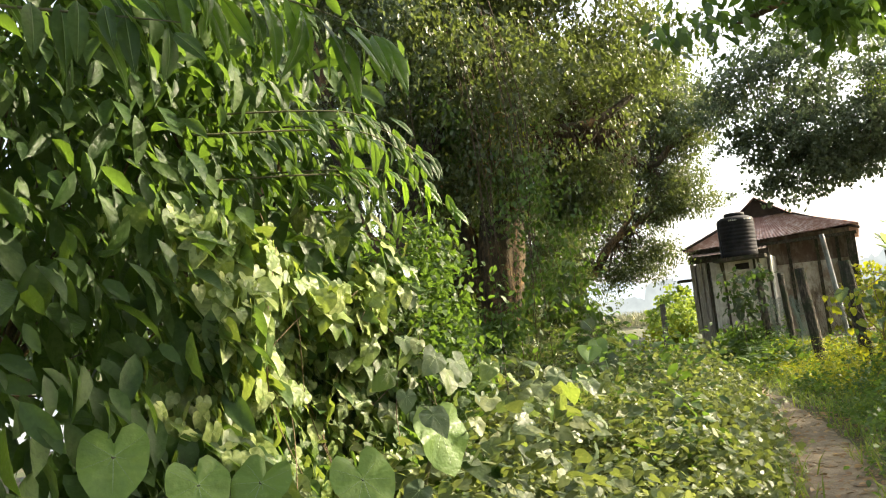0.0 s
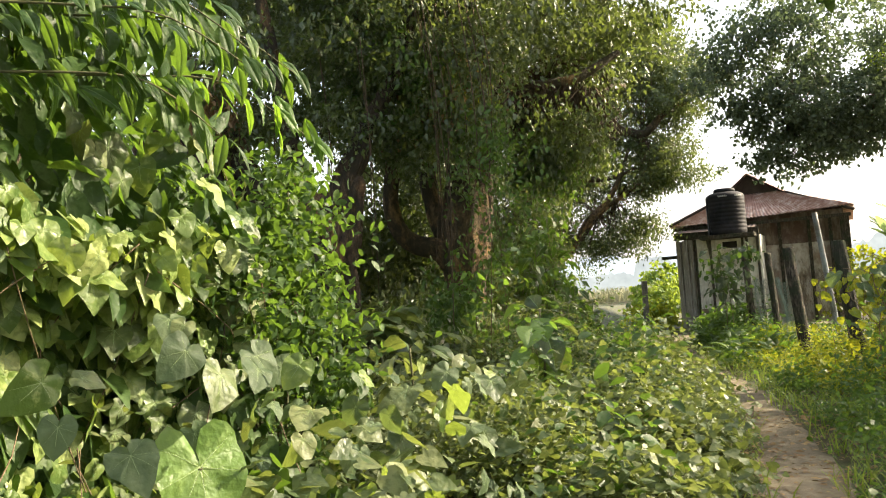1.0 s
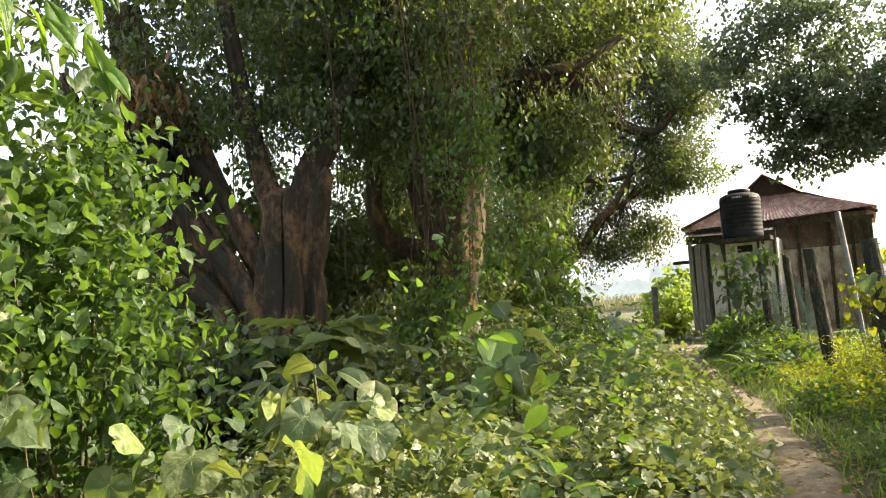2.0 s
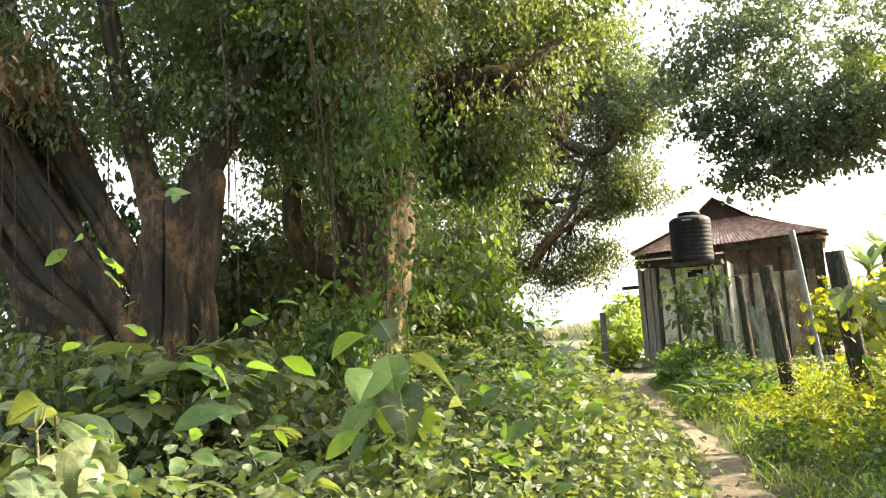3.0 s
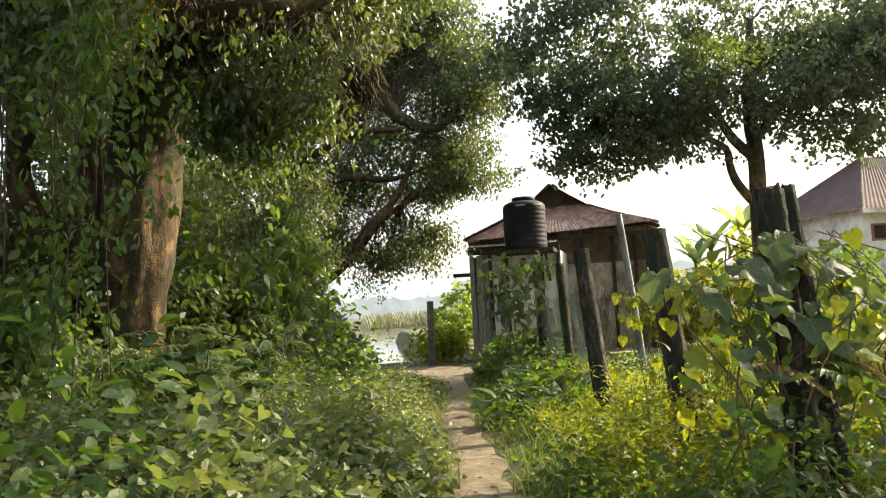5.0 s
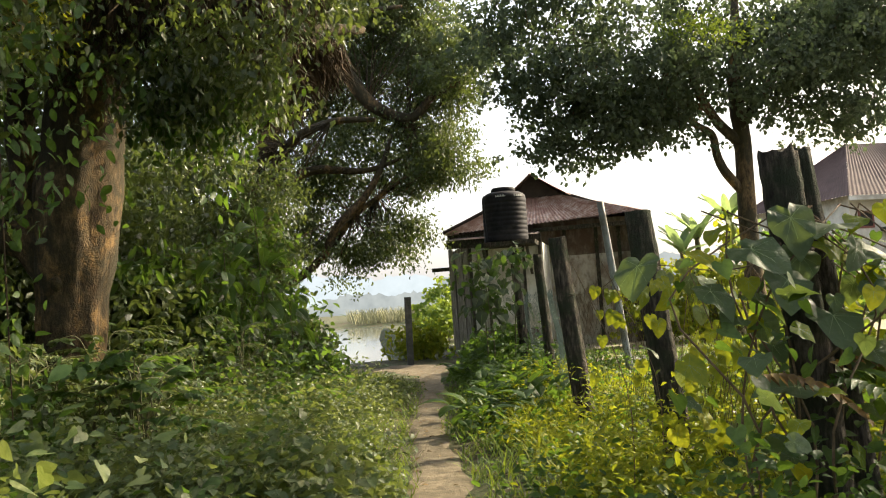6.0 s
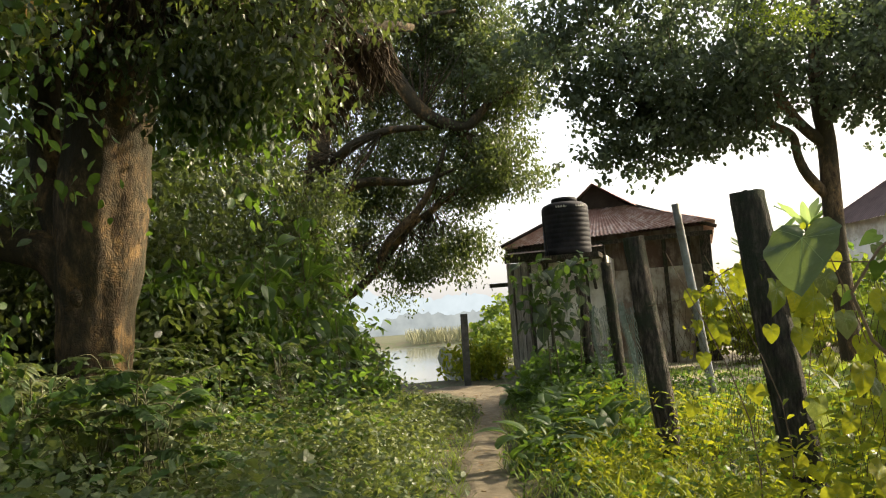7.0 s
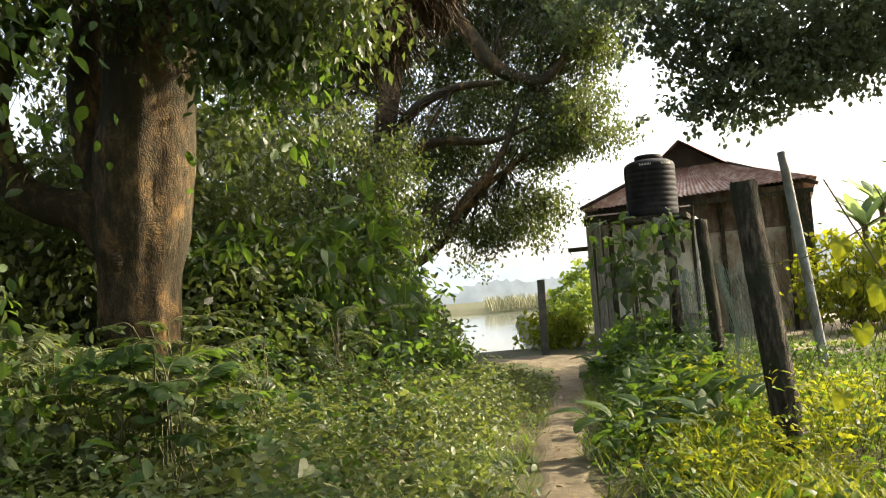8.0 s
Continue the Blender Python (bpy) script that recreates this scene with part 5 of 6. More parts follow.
lp_ = np.array([(x, y, ground_z(x, y) + 0.018) for x, y in litter])
la = rng.uniform(0, 6.28, len(lp_))
tagged(new("fallen_leaves", leaves_data("fallen_leaves", M_DRY, lp_, np.column_stack([np.cos(la), np.sin(la), 0 * la]), unit(np.column_stack([rng.normal(size=(len(la), 2)) * 0.2, np.ones(len(la))])), rng.uniform(0.02, 0.065, len(la)), BLADE_OVAL)), "scattered dry brown leaves on the path", "leaf litter", kind="stuff")

yv, yf = [], []
for j in range(13):
    for i in range(17):
        x, y = 8.2 + i * 1.05, 17.6 + j * 1.2
        x += 0.5 * smooth_noise(x, y, 0.6, 3)
        y += 0.5 * smooth_noise(x, y, 0.6, 8)
        yv.append((x, y, ground_z(x, y) + 0.02))
yf = [(j * 17 + i, j * 17 + i + 1, j * 17 + i + 18, j * 17 + i + 17) for j in range(12) for i in range(16)]
tagged(new("courtyard", mesh_from("courtyard", yv, yf, M_YARD, True)), "bare swept earth courtyard beyond the fence", "courtyard", kind="structure")


# ---- single large leaves ----
def polar_leaf(name, mat, shape, seed, droop=0.25, ripple=0.045, veins=True, rim=26):
    """A broad blade about its stalk point: rim radius from shape(angle), tip towards +x."""
    rng = np.random.default_rng(seed)
    verts, faces = [(0, 0, 0)], []
    for ring, f in ((1, 0.5), (2, 1.0)):
        for i in range(rim + 1):
            th = -math.pi + 2 * math.pi * i / rim
            r = shape(th) * f
            x, y = r * math.cos(th), r * math.sin(th)
            z = -droop * (x * x if x > 0 else 0.5 * x * x) - 0.12 * y * y + (0.06 * abs(y) if ring == 1 else 0.07 * abs(y)) + (ripple * math.sin(5 * th + seed) * f + 0.3 * ripple * rng.normal())
            verts.append((x, y, z))
    n = rim + 1
    for i in range(rim):
        faces.append((0, 1 + i, 2 + i))
        faces.append((1 + i, 1 + n + i, 2 + n + i, 2 + i))
    me = mesh_from(name, verts, faces, mat, True)
    if veins:
        me.materials.append(M_VEIN)
        bm = bmesh.new()
        bm.from_mesh(me)
        for th in (0.0, 0.55, -0.55, 1.25, -1.25, 2.2, -2.2):
            r = shape(th)
            w = 0.008 if th == 0 else 0.0045
            prev = None
            for f in (0.0, 0.5, 0.93):
                x, y = UNIT * r * f * math.cos(th), UNIT * r * f * math.sin(th)
                i = min(range(len(verts)), key=lambda k: (verts[k][0] * UNIT - x) ** 2 + (verts[k][1] * UNIT - y) ** 2)
                z = verts[i][2] * UNIT + 0.004
                ww = UNIT * w * (1 - 0.7 * f)
                a = bm.verts.new((x - ww * math.sin(th), y + ww * math.cos(th), z))
                b = bm.verts.new((x + ww * math.sin(th), y - ww * math.cos(th), z))
                if prev:
                    fc = bm.faces.new((prev[0], prev[1], b, a))
                    fc.material_index = 1
                prev = (a, b)
        bm.to_mesh(me)
        bm.free()
    return me


def heart_shape(th):
    a = abs(th)
    return float(np.interp(a, [0, 0.25, 0.7, 1.2, 1.8, 2.4, 2.8, 3.0, math.pi], [0.74, 0.62, 0.50, 0.45, 0.43, 0.40, 0.34, 0.25, 0.17]))


def taro_shape(th):
    a = abs(th)
    return float(np.interp(a, [0, 0.3, 0.7, 1.2, 1.8, 2.3, 2.7, 2.95, math.pi], [0.64, 0.56, 0.47, 0.42, 0.42, 0.46, 0.47, 0.33, 0.16]))


def oval_leaf(name, mat, seed, width=0.27, droop=0.35, cup=0.10):
    """A long blade from its stalk along +x, with a sunk midrib."""
    rng = np.random.default_rng(seed)
    us = [0, 0.06, 0.18, 0.34, 0.52, 0.7, 0.86, 1.0]
    ws = [0.02, 0.10, 0.20, 0.26, 0.27, 0.22, 0.12, 0.0]
    verts, faces = [], []
    for u, w in zip(us, ws):
        w *= width / 0.27
        zc = -droop * u * u
        wav = 0.012 * rng.normal()
        for v in (-1, -0.5, -0.04, 0, 0.04, 0.5, 1):
            z = zc + cup * abs(v) * w / 0.27 - 0.35 * cup * (abs(v) > 0.9) + (wav * v if abs(v) > 0.2 else 0) - (0.008 if v == 0 else 0)
            verts.append((u, v * w, z))
    for j in range(len(us) - 1):
        for i in range(6):
            a = j * 7 + i
            faces.append((a, a + 1, a + 8, a + 7))
    me = mesh_from(name, verts, faces, mat, True)
    me.materials.append(M_VEIN)
    for p in me.polygons:
        if p.index % 6 in (2, 3):
            p.material_index = 1
    return me


def leaf_matrix(pos, way, nrm, size):
    way = Vector(way).normalized()
    side = Vector(nrm).cross(way).normalized()
    up = way.cross(side)
    m3 = Matrix((way, side, up)).transposed()
    return Matrix.Translation(UNIT * Vector(pos)) @ m3.to_4x4() @ Matrix.Diagonal((size, size, size, 1))


def leaf_parts(rng, owner, meshes, rows_):
    """Leaves as parts of a plant, one mesh shared by many."""
    for pos, way, nrm, size in rows_:
        ob = part("leaf", meshes[rng.integers(0, len(meshes))], owner)
        ob.matrix_basis = leaf_matrix(pos, way, nrm, size)


def stalk(owner, a, b, r0, r1, bend=(0, 0, 0), mat=None, name="stalk"):
    a, b = Vector(a), Vector(b)
    part(name, tube_data(name, mat or M_STEM, [a, (a + b) / 2 + Vector(bend), b], [r0, (r0 + r1) / 2, r1], 6), owner)


# taro by the hedge
TARO = [polar_leaf("taro_blade", M_TARO, taro_shape, k) for k in range(3)]
taro_at = [((-0.47, 2.2, 1.30), (0.15, -0.5, -0.85), (0.25, -0.75, 0.6), 0.27), ((-0.24, 2.3, 1.17), (0.3, -0.4, -0.7), (0.3, -0.4, 0.85), 0.25), ((-0.06, 2.4, 1.14), (-0.2, -0.5, -0.6), (0.2, -0.35, 0.9), 0.24),
           ((0.27, 2.5, 1.10), (0.35, -0.4, -0.85), (0.35, -0.75, 0.5), 0.27), ((0.52, 2.95, 1.18), (0.25, -0.25, -0.9), (0.6, -0.7, 0.4), 0.29)]
for k, (p, w, n_, s_) in enumerate(taro_at):
    taro = thing("taro_plant", "taro plant with a broad pale green heart-shaped leaf", "plant", "taro plants by the hedge", place=(p[0] - 0.15, p[1] + 0.3, 0.48))
    leaf_parts(rng, taro, TARO, [(p, w, n_, s_)])
    stalk(taro, (p[0] - 0.15, p[1] + 0.3, 0.45), p, 0.014, 0.008, (-0.04, 0.04, 0.1))

# broad-leaved shoot beside the path
OVAL = [oval_leaf("oval_blade", M_COVER, k, 0.29 + 0.03 * k, 0.25 + 0.12 * k) for k in range(4)]
OVALW = [oval_leaf("oval_blade", (M_TARO, M_COVER)[k % 2], k + 50, 0.41, 0.25 + 0.12 * k, 0.10) for k in range(4)]
OVALB = [oval_leaf("oval_blade", M_BROAD, k + 5, 0.31, 0.3 + 0.12 * k) for k in range(3)]
OVALL = [oval_leaf("oval_blade", M_SUNLIT_LIME, k + 70, 0.36, 0.3 + 0.15 * k) for k in range(3)]
OVALD = [oval_leaf("oval_blade", M_DARK, k + 60, 0.44, 0.3 + 0.12 * k) for k in range(3)]
# HEARTY is the backlit copy of the vine's blade, light in its colour
HEARTY = [polar_leaf("heart_blade", M_YELLOW, heart_shape, k + 3, 0.5, 0.05, True, 18) for k in range(3)]
HEARTG = [polar_leaf("heart_blade", M_COVER, heart_shape, k + 9, 0.5, 0.05, True, 18) for k in range(3)]
HEARTB = [polar_leaf("heart_blade", M_DUSTY, heart_shape, k + 30, 0.5, 0.05, True, 18) for k in range(3)]
HEARTV = [polar_leaf("heart_blade", M_VINE, heart_shape, k + 14, 0.6, 0.05, True, 18) for k in range(4)]


def shoot(rng, foot, top, n, size, label, blades, category="shrub", low=0.25, spread=0.08, twigs=0):
    """An upright stem with large leaves in a spiral, on side twigs where spread is wide."""
    ob = thing("shrub", label, category, place=(*foot, ground_z(*foot)))
    f3 = Vector((*foot, ground_z(*foot) - 0.05))
    t3_ = Vector(top)
    part("stem", tube_data("stem", M_STEM, [f3, f3.lerp(t3_, 0.5) + Vector((0.03, -0.02, 0)), t3_], [0.014, 0.010, 0.005], 7), ob)
    rows_, ends = [], []
    for k in range(n):
        f = low + (1 - low) * (k + 0.5) / n
        a = k * 2.4 + 0.4 * rng.normal()
        p = f3.lerp(t3_, f)
        tilt = -1.1 + 1.15 * f * f + 0.45 * rng.normal()
        way = (math.cos(a) + 0.3 * rng.normal(), math.sin(a) + 0.3 * rng.normal(), tilt)
        q = p + Vector((math.cos(a), math.sin(a), 0.45)) * spread * rng.uniform(0.3, 1.2)
        ends.append((p, q))
        rows_.append((q, way, (-math.cos(a) * tilt + 0.3 * rng.normal(), -math.sin(a) * tilt + 0.3 * rng.normal(), 0.9), size * rng.uniform(0.6, 1.15) * (1.1 - 0.4 * abs(f - 0.6))))
    leaf_parts(rng, ob, blades, rows_)
    tagged(part("leaf_stalk", twigs_data(rng, "leaf_stalk", np.array([p for p, q in ends]), np.array([q for p, q in ends]), 0.005, M_STEM), ob), kind="stuff")
    return ob


rng = np.random.default_rng(91)
shoot(rng, (1.62, 7.25), (1.66, 7.2, 1.42), 18, 0.29, "young shrub with large pale oval leaves beside the path", OVALW, low=0.4, spread=0.1)
for x, y, z in ((1.06, 5.4, 1.22), (0.75, 5.6, 1.3), (1.35, 5.95, 1.0), (0.5, 6.2, 1.25)):
    shoot(rng, (x, y), (x + 0.05, y - 0.05, z), 16, 0.19, "leafy seedling with pale green leaves", OVAL, low=0.4, spread=0.14)
shoot(rng, (1.95, 6.6), (2.0, 6.55, 0.95), 9, 0.2, "low seedling with oval leaves", OVAL)
shoot(rng, (2.72, 18.7), (2.62, 18.7, 3.15), 34, 0.36, "tall sapling with big drooping leaves in the thicket", OVALL + OVALB, spread=0.3)
shoot(rng, (2.2, 17.4), (2.25, 17.4, 2.4), 24, 0.36, "sapling with broad leaves under the trees", OVALB, spread=0.3)
shoot(rng, (3.1, 18.6), (3.1, 18.5, 1.6), 16, 0.3, "leafy sapling at the thicket edge", OVALB, spread=0.25)
bush_a = shoot(rng, (5.82, 16.8), (5.76, 16.8, 2.1), 30, 0.17, "slender shrub with rounded leaves before the washroom", OVALD, low=0.5, spread=0.26)
bush_b = shoot(rng, (6.2, 16.9), (6.3, 16.9, 2.1), 22, 0.17, "slender shrub with rounded leaves before the washroom", OVALD, low=0.5, spread=0.26)
shoot(rng, (5.85, 16.5), (5.78, 16.5, 1.7), 12, 0.17, "slender shrub with rounded leaves before the washroom", OVALD, low=0.5, spread=0.26)


for ob, spots in ((bush_a, [((5.74, 16.75, 1.85), (0.24, 0.22, 0.2), 2), ((5.66, 16.75, 1.5), (0.2, 0.2, 0.2), 1)]), (bush_b, [((6.32, 16.85, 1.9), (0.18, 0.2, 0.2), 2), ((6.2, 16.85, 1.45), (0.18, 0.2, 0.25), 1)])):
    tagged(crown(rng, ob, M_BROAD, BLADE_ROUND, spots, 0.12, 5, 6, 0.08, 0.6, (0.13, 0.11, 0.13), name="leafy_top"), kind="stuff")


def frond_shrub(rng, foot, fronds, length, leaflet, label, mat, pairs=11, blade=BLADE_LONG, rise=1.1, wide=0.6):
    """A shrub of feathered leaves: arching stalks with pairs of leaflets."""
    ob = thing("shrub", label, "shrub", place=(*foot, ground_z(*foot)))
    f3 = np.array([*foot, ground_z(*foot)])
    for k in range(fronds):
        a = rng.uniform(0, 6.283)
        d = np.array([math.cos(a), math.sin(a), 0])
        ln = length * rng.uniform(0.6, 1.15)
        hub = f3 + np.array([0.14 * rng.normal(), 0.14 * rng.normal(), rise * rng.uniform(0.25, 1.0)]) + d * 0.1
        arch = wide * rng.uniform(0.4, 1.3)
        mid = hub + d * ln * 0.45 + np.array([0, 0, ln * arch * 0.5])
        end = hub + d * ln * 0.95 + np.array([0.1 * rng.normal(), 0.1 * rng.normal(), ln * (arch * 0.45 - 0.35 * rng.random())])
        P, W, N, S = [], [], [], []
        for j in range(pairs):
            f = 0.12 + 0.88 * j / (pairs - 1)
            p = (1 - f) ** 2 * hub + 2 * f * (1 - f) * mid + f * f * end
            tg = unit(2 * (1 - f) * (mid - hub) + 2 * f * (end - mid))
            sd = unit(np.cross(tg, np.array([0.15, 0.1, 1.0])))
            up = np.cross(sd, tg)
            for sg in (1, -1):
                P.append(p)
                W.append(sd * sg + tg * 0.45 - up * 0.25 + rng.normal(size=3) * 0.14)
                N.append(up + rng.normal(size=3) * 0.25)
                S.append(leaflet * (0.55 + 0.9 * math.sin(math.pi * min(0.97, 0.12 + 0.8 * f))) * rng.uniform(0.75, 1.2))
        fr = tagged(part("frond", leaves_data("frond", mat, np.array(P), np.array(W), np.array(N), np.array(S), blade), ob), kind="stuff")
        root = f3 + np.array([0.09 * rng.normal(), 0.09 * rng.normal(), -0.03])
        part("stalk", tube_data("stalk", M_STEM, [root, root * 0.4 + hub * 0.6, hub, 0.25 * hub + 0.5 * mid + 0.25 * end, end], [0.006, 0.005, 0.005, 0.004, 0.002], 4), fr)
    return ob


frond_shrub(rng, (0.1, 8.6), 15, 0.65, 0.2, "dusty shrub with feathered leaves in the shade", M_COVER, 7, BLADE_OVAL, 1.05, 0.5)
frond_shrub(rng, (-0.3, 9.6), 18, 0.6, 0.16, "dusty shrub with feathered leaves in the shade", M_BROAD, 9, BLADE_OVAL, 0.9, 0.5)
frond_shrub(rng, (0.9, 7.9), 12, 0.4, 0.11, "pale feathered shrub beside the verge", M_COVER, 9, BLADE_OVAL, 0.5, 0.5)
for x, y, n_, ln, rs, lab in ((1.05, 13.0, 22, 0.7, 1.0, "fern-like shrub before the big trunk"), (2.1, 12.1, 20, 0.6, 0.95, "fern-like shrub with arching leaves"), (0.5, 12.2, 18, 0.7, 0.8, "fern-like shrub before the big trunk"), (1.6, 12.5, 16, 0.6, 0.75, "fern-like shrub with arching leaves"),
                              (-0.3, 12.6, 16, 0.7, 0.9, "fern-like shrub under the limbs"), (1.5, 14.0, 16, 0.7, 1.1, "fern-like shrub beside the trunk"), (2.2, 13.8, 14, 0.6, 0.9, "fern-like shrub at the thicket edge"), (2.6, 15.6, 14, 0.7, 1.1, "fern-like shrub at the thicket edge")):
    # nearer shrubs get paler leaves that stand in for sun on them
    frond_shrub(rng, (x, y), int(n_ * 1.3), ln, 0.078, lab, M_MANGO if y > 13.5 else (M_BROAD if n_ == 20 else M_COVER), 15, BLADE_LONG if n_ % 4 else BLADE_OVAL, rs, 0.55)


def clump(rng, foot, r, h, n, size, mat, blade, label, per=12, category="bush", name="bush"):
    """A bush of short upright sprays."""
    ob = thing(name, label, category, place=(*foot, ground_z(*foot)))
    a = rng.uniform(0, 6.283, n)
    rr = r * np.sqrt(rng.random(n))
    hh = h * (1 - 0.55 * (rr / r) ** 2) * rng.uniform(0.25, 1.05, n)
    gz = ground_z(*foot)
    cents = np.column_stack([foot[0] + rr * np.cos(a), foot[1] + rr * np.sin(a), gz + hh])
    pos, way, nrm, sz = cluster_leaves(rng, cents, per, 0.12, size, 0.2)
    tagged(part("foliage", leaves_data("foliage", mat, pos, way, nrm, sz, blade), ob), kind="stuff")
    k = max(6, n // 6)
    st = np.repeat(np.array([[foot[0], foot[1], gz]]), k, 0) + rng.normal(size=(k, 3)) * np.array([0.08, 0.08, 0])
    tagged(part("stem", twigs_data(rng, "stem", st, cents[:k], 0.008, M_STEM), ob), kind="stuff")
    return ob


clump(rng, (6.3, 26.0), 0.55, 0.95, 70, 0.18, M_YELLOW, BLADE_LANCE, "bright yellow-green bush beside the lone post")
clump(rng, (5.9, 26.6), 0.5, 0.8, 34, 0.15, M_YELLOW, BLADE_OVAL, "bright yellow-green bush on the bank")
clump(rng, (9.9, 41.0), 1.6, 2.3, 150, 0.24, M_GRASS, BLADE_ROUND, "rounded green bush behind the hut")
clump(rng, (8.4, 34.0), 1.0, 1.5, 80, 0.18, M_GRASS, BLADE_ROUND, "green bush beside the hut wall")
for x, y, r, h, n_ in ((13.2, 24.6, 0.9, 2.2, 80), (14.6, 25.4, 1.1, 2.6, 100), (16.2, 26.0, 1.2, 2.3, 90), (12.8, 19.4, 0.8, 1.5, 60)):
    clump(rng, (x, y), r, h, n_, 0.19, M_GRASS, BLADE_ROUND, "light green garden bush beyond the fence")
for x, y, r, h, n_ in ((18.6, 27.0, 1.2, 2.9, 90), (20.4, 28.4, 1.3, 2.6, 90), (17.2, 28.8, 1.0, 3.2, 80)):
    clump(rng, (x, y), r, h, n_, 0.2, M_BROAD, BLADE_ROUND, "green garden bush before the cream house")
clump(rng, (11.9, 24.0), 1.0, 2.3, 120, 0.15, M_YELLOW, BLADE_ROUND, "sunlit yellow-green bush beside the hut")
clump(rng, (13.6, 23.6), 0.7, 2.9, 70, 0.17, M_YELLOW, BLADE_ROUND, "tall yellow-green garden bush")
clump(rng, (6.9, 9.6), 0.8, 1.0, 70, 0.1, M_YELLOW, BLADE_ROUND, "sunlit weeds inside the fence")
clump(rng, (7.6, 12.0), 0.9, 0.8, 70, 0.1, M_GRASS, BLADE_ROUND, "sunlit weeds inside the fence")
clump(rng, (6.45, 18.4), 0.75, 0.75, 70, 0.14, M_BROAD, BLADE_OVAL, "dark leafy weeds before the washroom")
clump(rng, (7.0, 20.6), 0.75, 0.7, 60, 0.14, M_BROAD, BLADE_OVAL, "dark leafy weeds before the washroom")
clump(rng, (7.6, 23.6), 0.7, 0.7, 50, 0.14, M_BROAD, BLADE_OVAL, "dark leafy weeds at the foot of the hut")


def rosette(rng, foot, n, size, label):
    ob = thing("plant", label, "plant", "long-leaved plants by the fence", place=(*foot, ground_z(*foot)))
    gz = ground_z(*foot)
    rows_ = []
    for k in range(n):
        a = k * 2.4 + 0.3 * rng.normal()
        lift = rng.uniform(0.1, 1.5)
        rows_.append(((foot[0] + 0.12 * rng.normal(), foot[1] + 0.12 * rng.normal(), gz + 0.06 + 0.28 * rng.random()), (math.cos(a), math.sin(a), lift), (-math.cos(a) * lift, -math.sin(a) * lift, 1), size * rng.uniform(0.75, 1.2)))
    leaf_parts(rng, ob, OVALB, rows_)


for x, y in ((5.3, 14.6), (5.55, 15.5), (5.75, 16.0), (5.25, 13.7), (5.9, 15.0), (6.1, 17.2), (5.6, 17.3), (5.0, 12.8), (6.3, 16.2), (5.5, 13.0), (5.75, 14.2), (5.15, 14.2), (5.95, 18.4), (6.2, 19.4)):
    rosette(rng, (x + 0.12 * rng.normal(), y), int(rng.integers(9, 15)), rng.uniform(0.2, 0.31), "dark green long-leaved plant at the foot of the fence")

# ---- vines on the fence ----
rng = np.random.default_rng(57)
vine = thing("climbing_vine", "vine with large heart-shaped leaves, green and backlit yellow, covering a post", "climbing plant", place=(5.08, 8.38, 0.4))
rows_y, rows_g = [], []
for k in range(150):
    f = rng.random()
    x = 5.12 + 0.34 * rng.normal()
    y = 8.22 + 0.45 * (x - 5.0) + 0.2 * rng.normal()
    top_ = 1.60 - 0.35 * abs(x - 5.1)
    z = 0.62 + (top_ - 0.62) * rng.random() ** 0.75
    if z < 1.1 and rng.random() < 0.45:
        continue
    if z > 1.12 and abs((x - 5.08) * 0.83 - (y - 8.38) * 0.55) < 0.13 and rng.random() < 0.8:
        continue
    face = (0.1 + 0.45 * rng.normal(), -0.35 + 0.4 * rng.normal(), 0.9 + 0.3 * rng.normal())
    way = (0.6 * rng.normal(), -0.4 + 0.5 * rng.normal(), -0.45 + 0.35 * rng.normal())
    size = rng.uniform(0.065, 0.135) * (1.0 if z > 1.1 else 0.8)
    (rows_y if rng.random() < (0.32 if z > 1.15 else 0.6) else rows_g).append(((x, y, z), way, face, size))
p_ = np.column_stack([5.12 + 0.36 * rng.normal(size=260), np.zeros(260), 0.55 + 1.05 * rng.random(260)])
p_[:, 2] *= np.where(np.abs(p_[:, 0] - 5.1) < 0.14, 0.7, 1.0)
p_[:, 1] = 8.30 + 0.45 * (p_[:, 0] - 5.0) + 0.22 * rng.normal(size=260)
w_ = unit(np.column_stack([0.6 * rng.normal(size=260), -0.3 + 0.5 * rng.normal(size=260), -0.5 + 0.3 * rng.normal(size=260)]))
n_ = unit(np.column_stack([0.5 * rng.normal(size=260), -0.3 + 0.5 * rng.normal(size=260), 0.9 + 0.2 * rng.normal(size=260)]))
tagged(part("small_leaves", leaves_data("small_leaves", M_BROAD, p_, w_, n_, rng.uniform(0.035, 0.08, 260), BLADE_HEART), vine), kind="stuff")
leaf_parts(rng, vine, HEARTY, rows_y)
leaf_parts(rng, vine, HEARTB, rows_g)
for k in range(16):
    x0 = 4.7 + 1.1 * rng.random()
    pts_ = [(x0 + 0.1 * rng.normal(), 8.35 + 0.15 * rng.normal(), 0.45), (x0 + 0.12 * rng.normal(), 8.35 + 0.15 * rng.normal(), 0.95), (x0 + 0.15 * rng.normal(), 8.35 + 0.12 * rng.normal(), 1.4), (5.05 + 0.2 * rng.normal(), 8.36, 1.7)]
    part("vine_stem", tube_data("vine_stem", M_VINESTEM, pts_, [0.006, 0.005, 0.004, 0.003], 5, 0, k), vine)

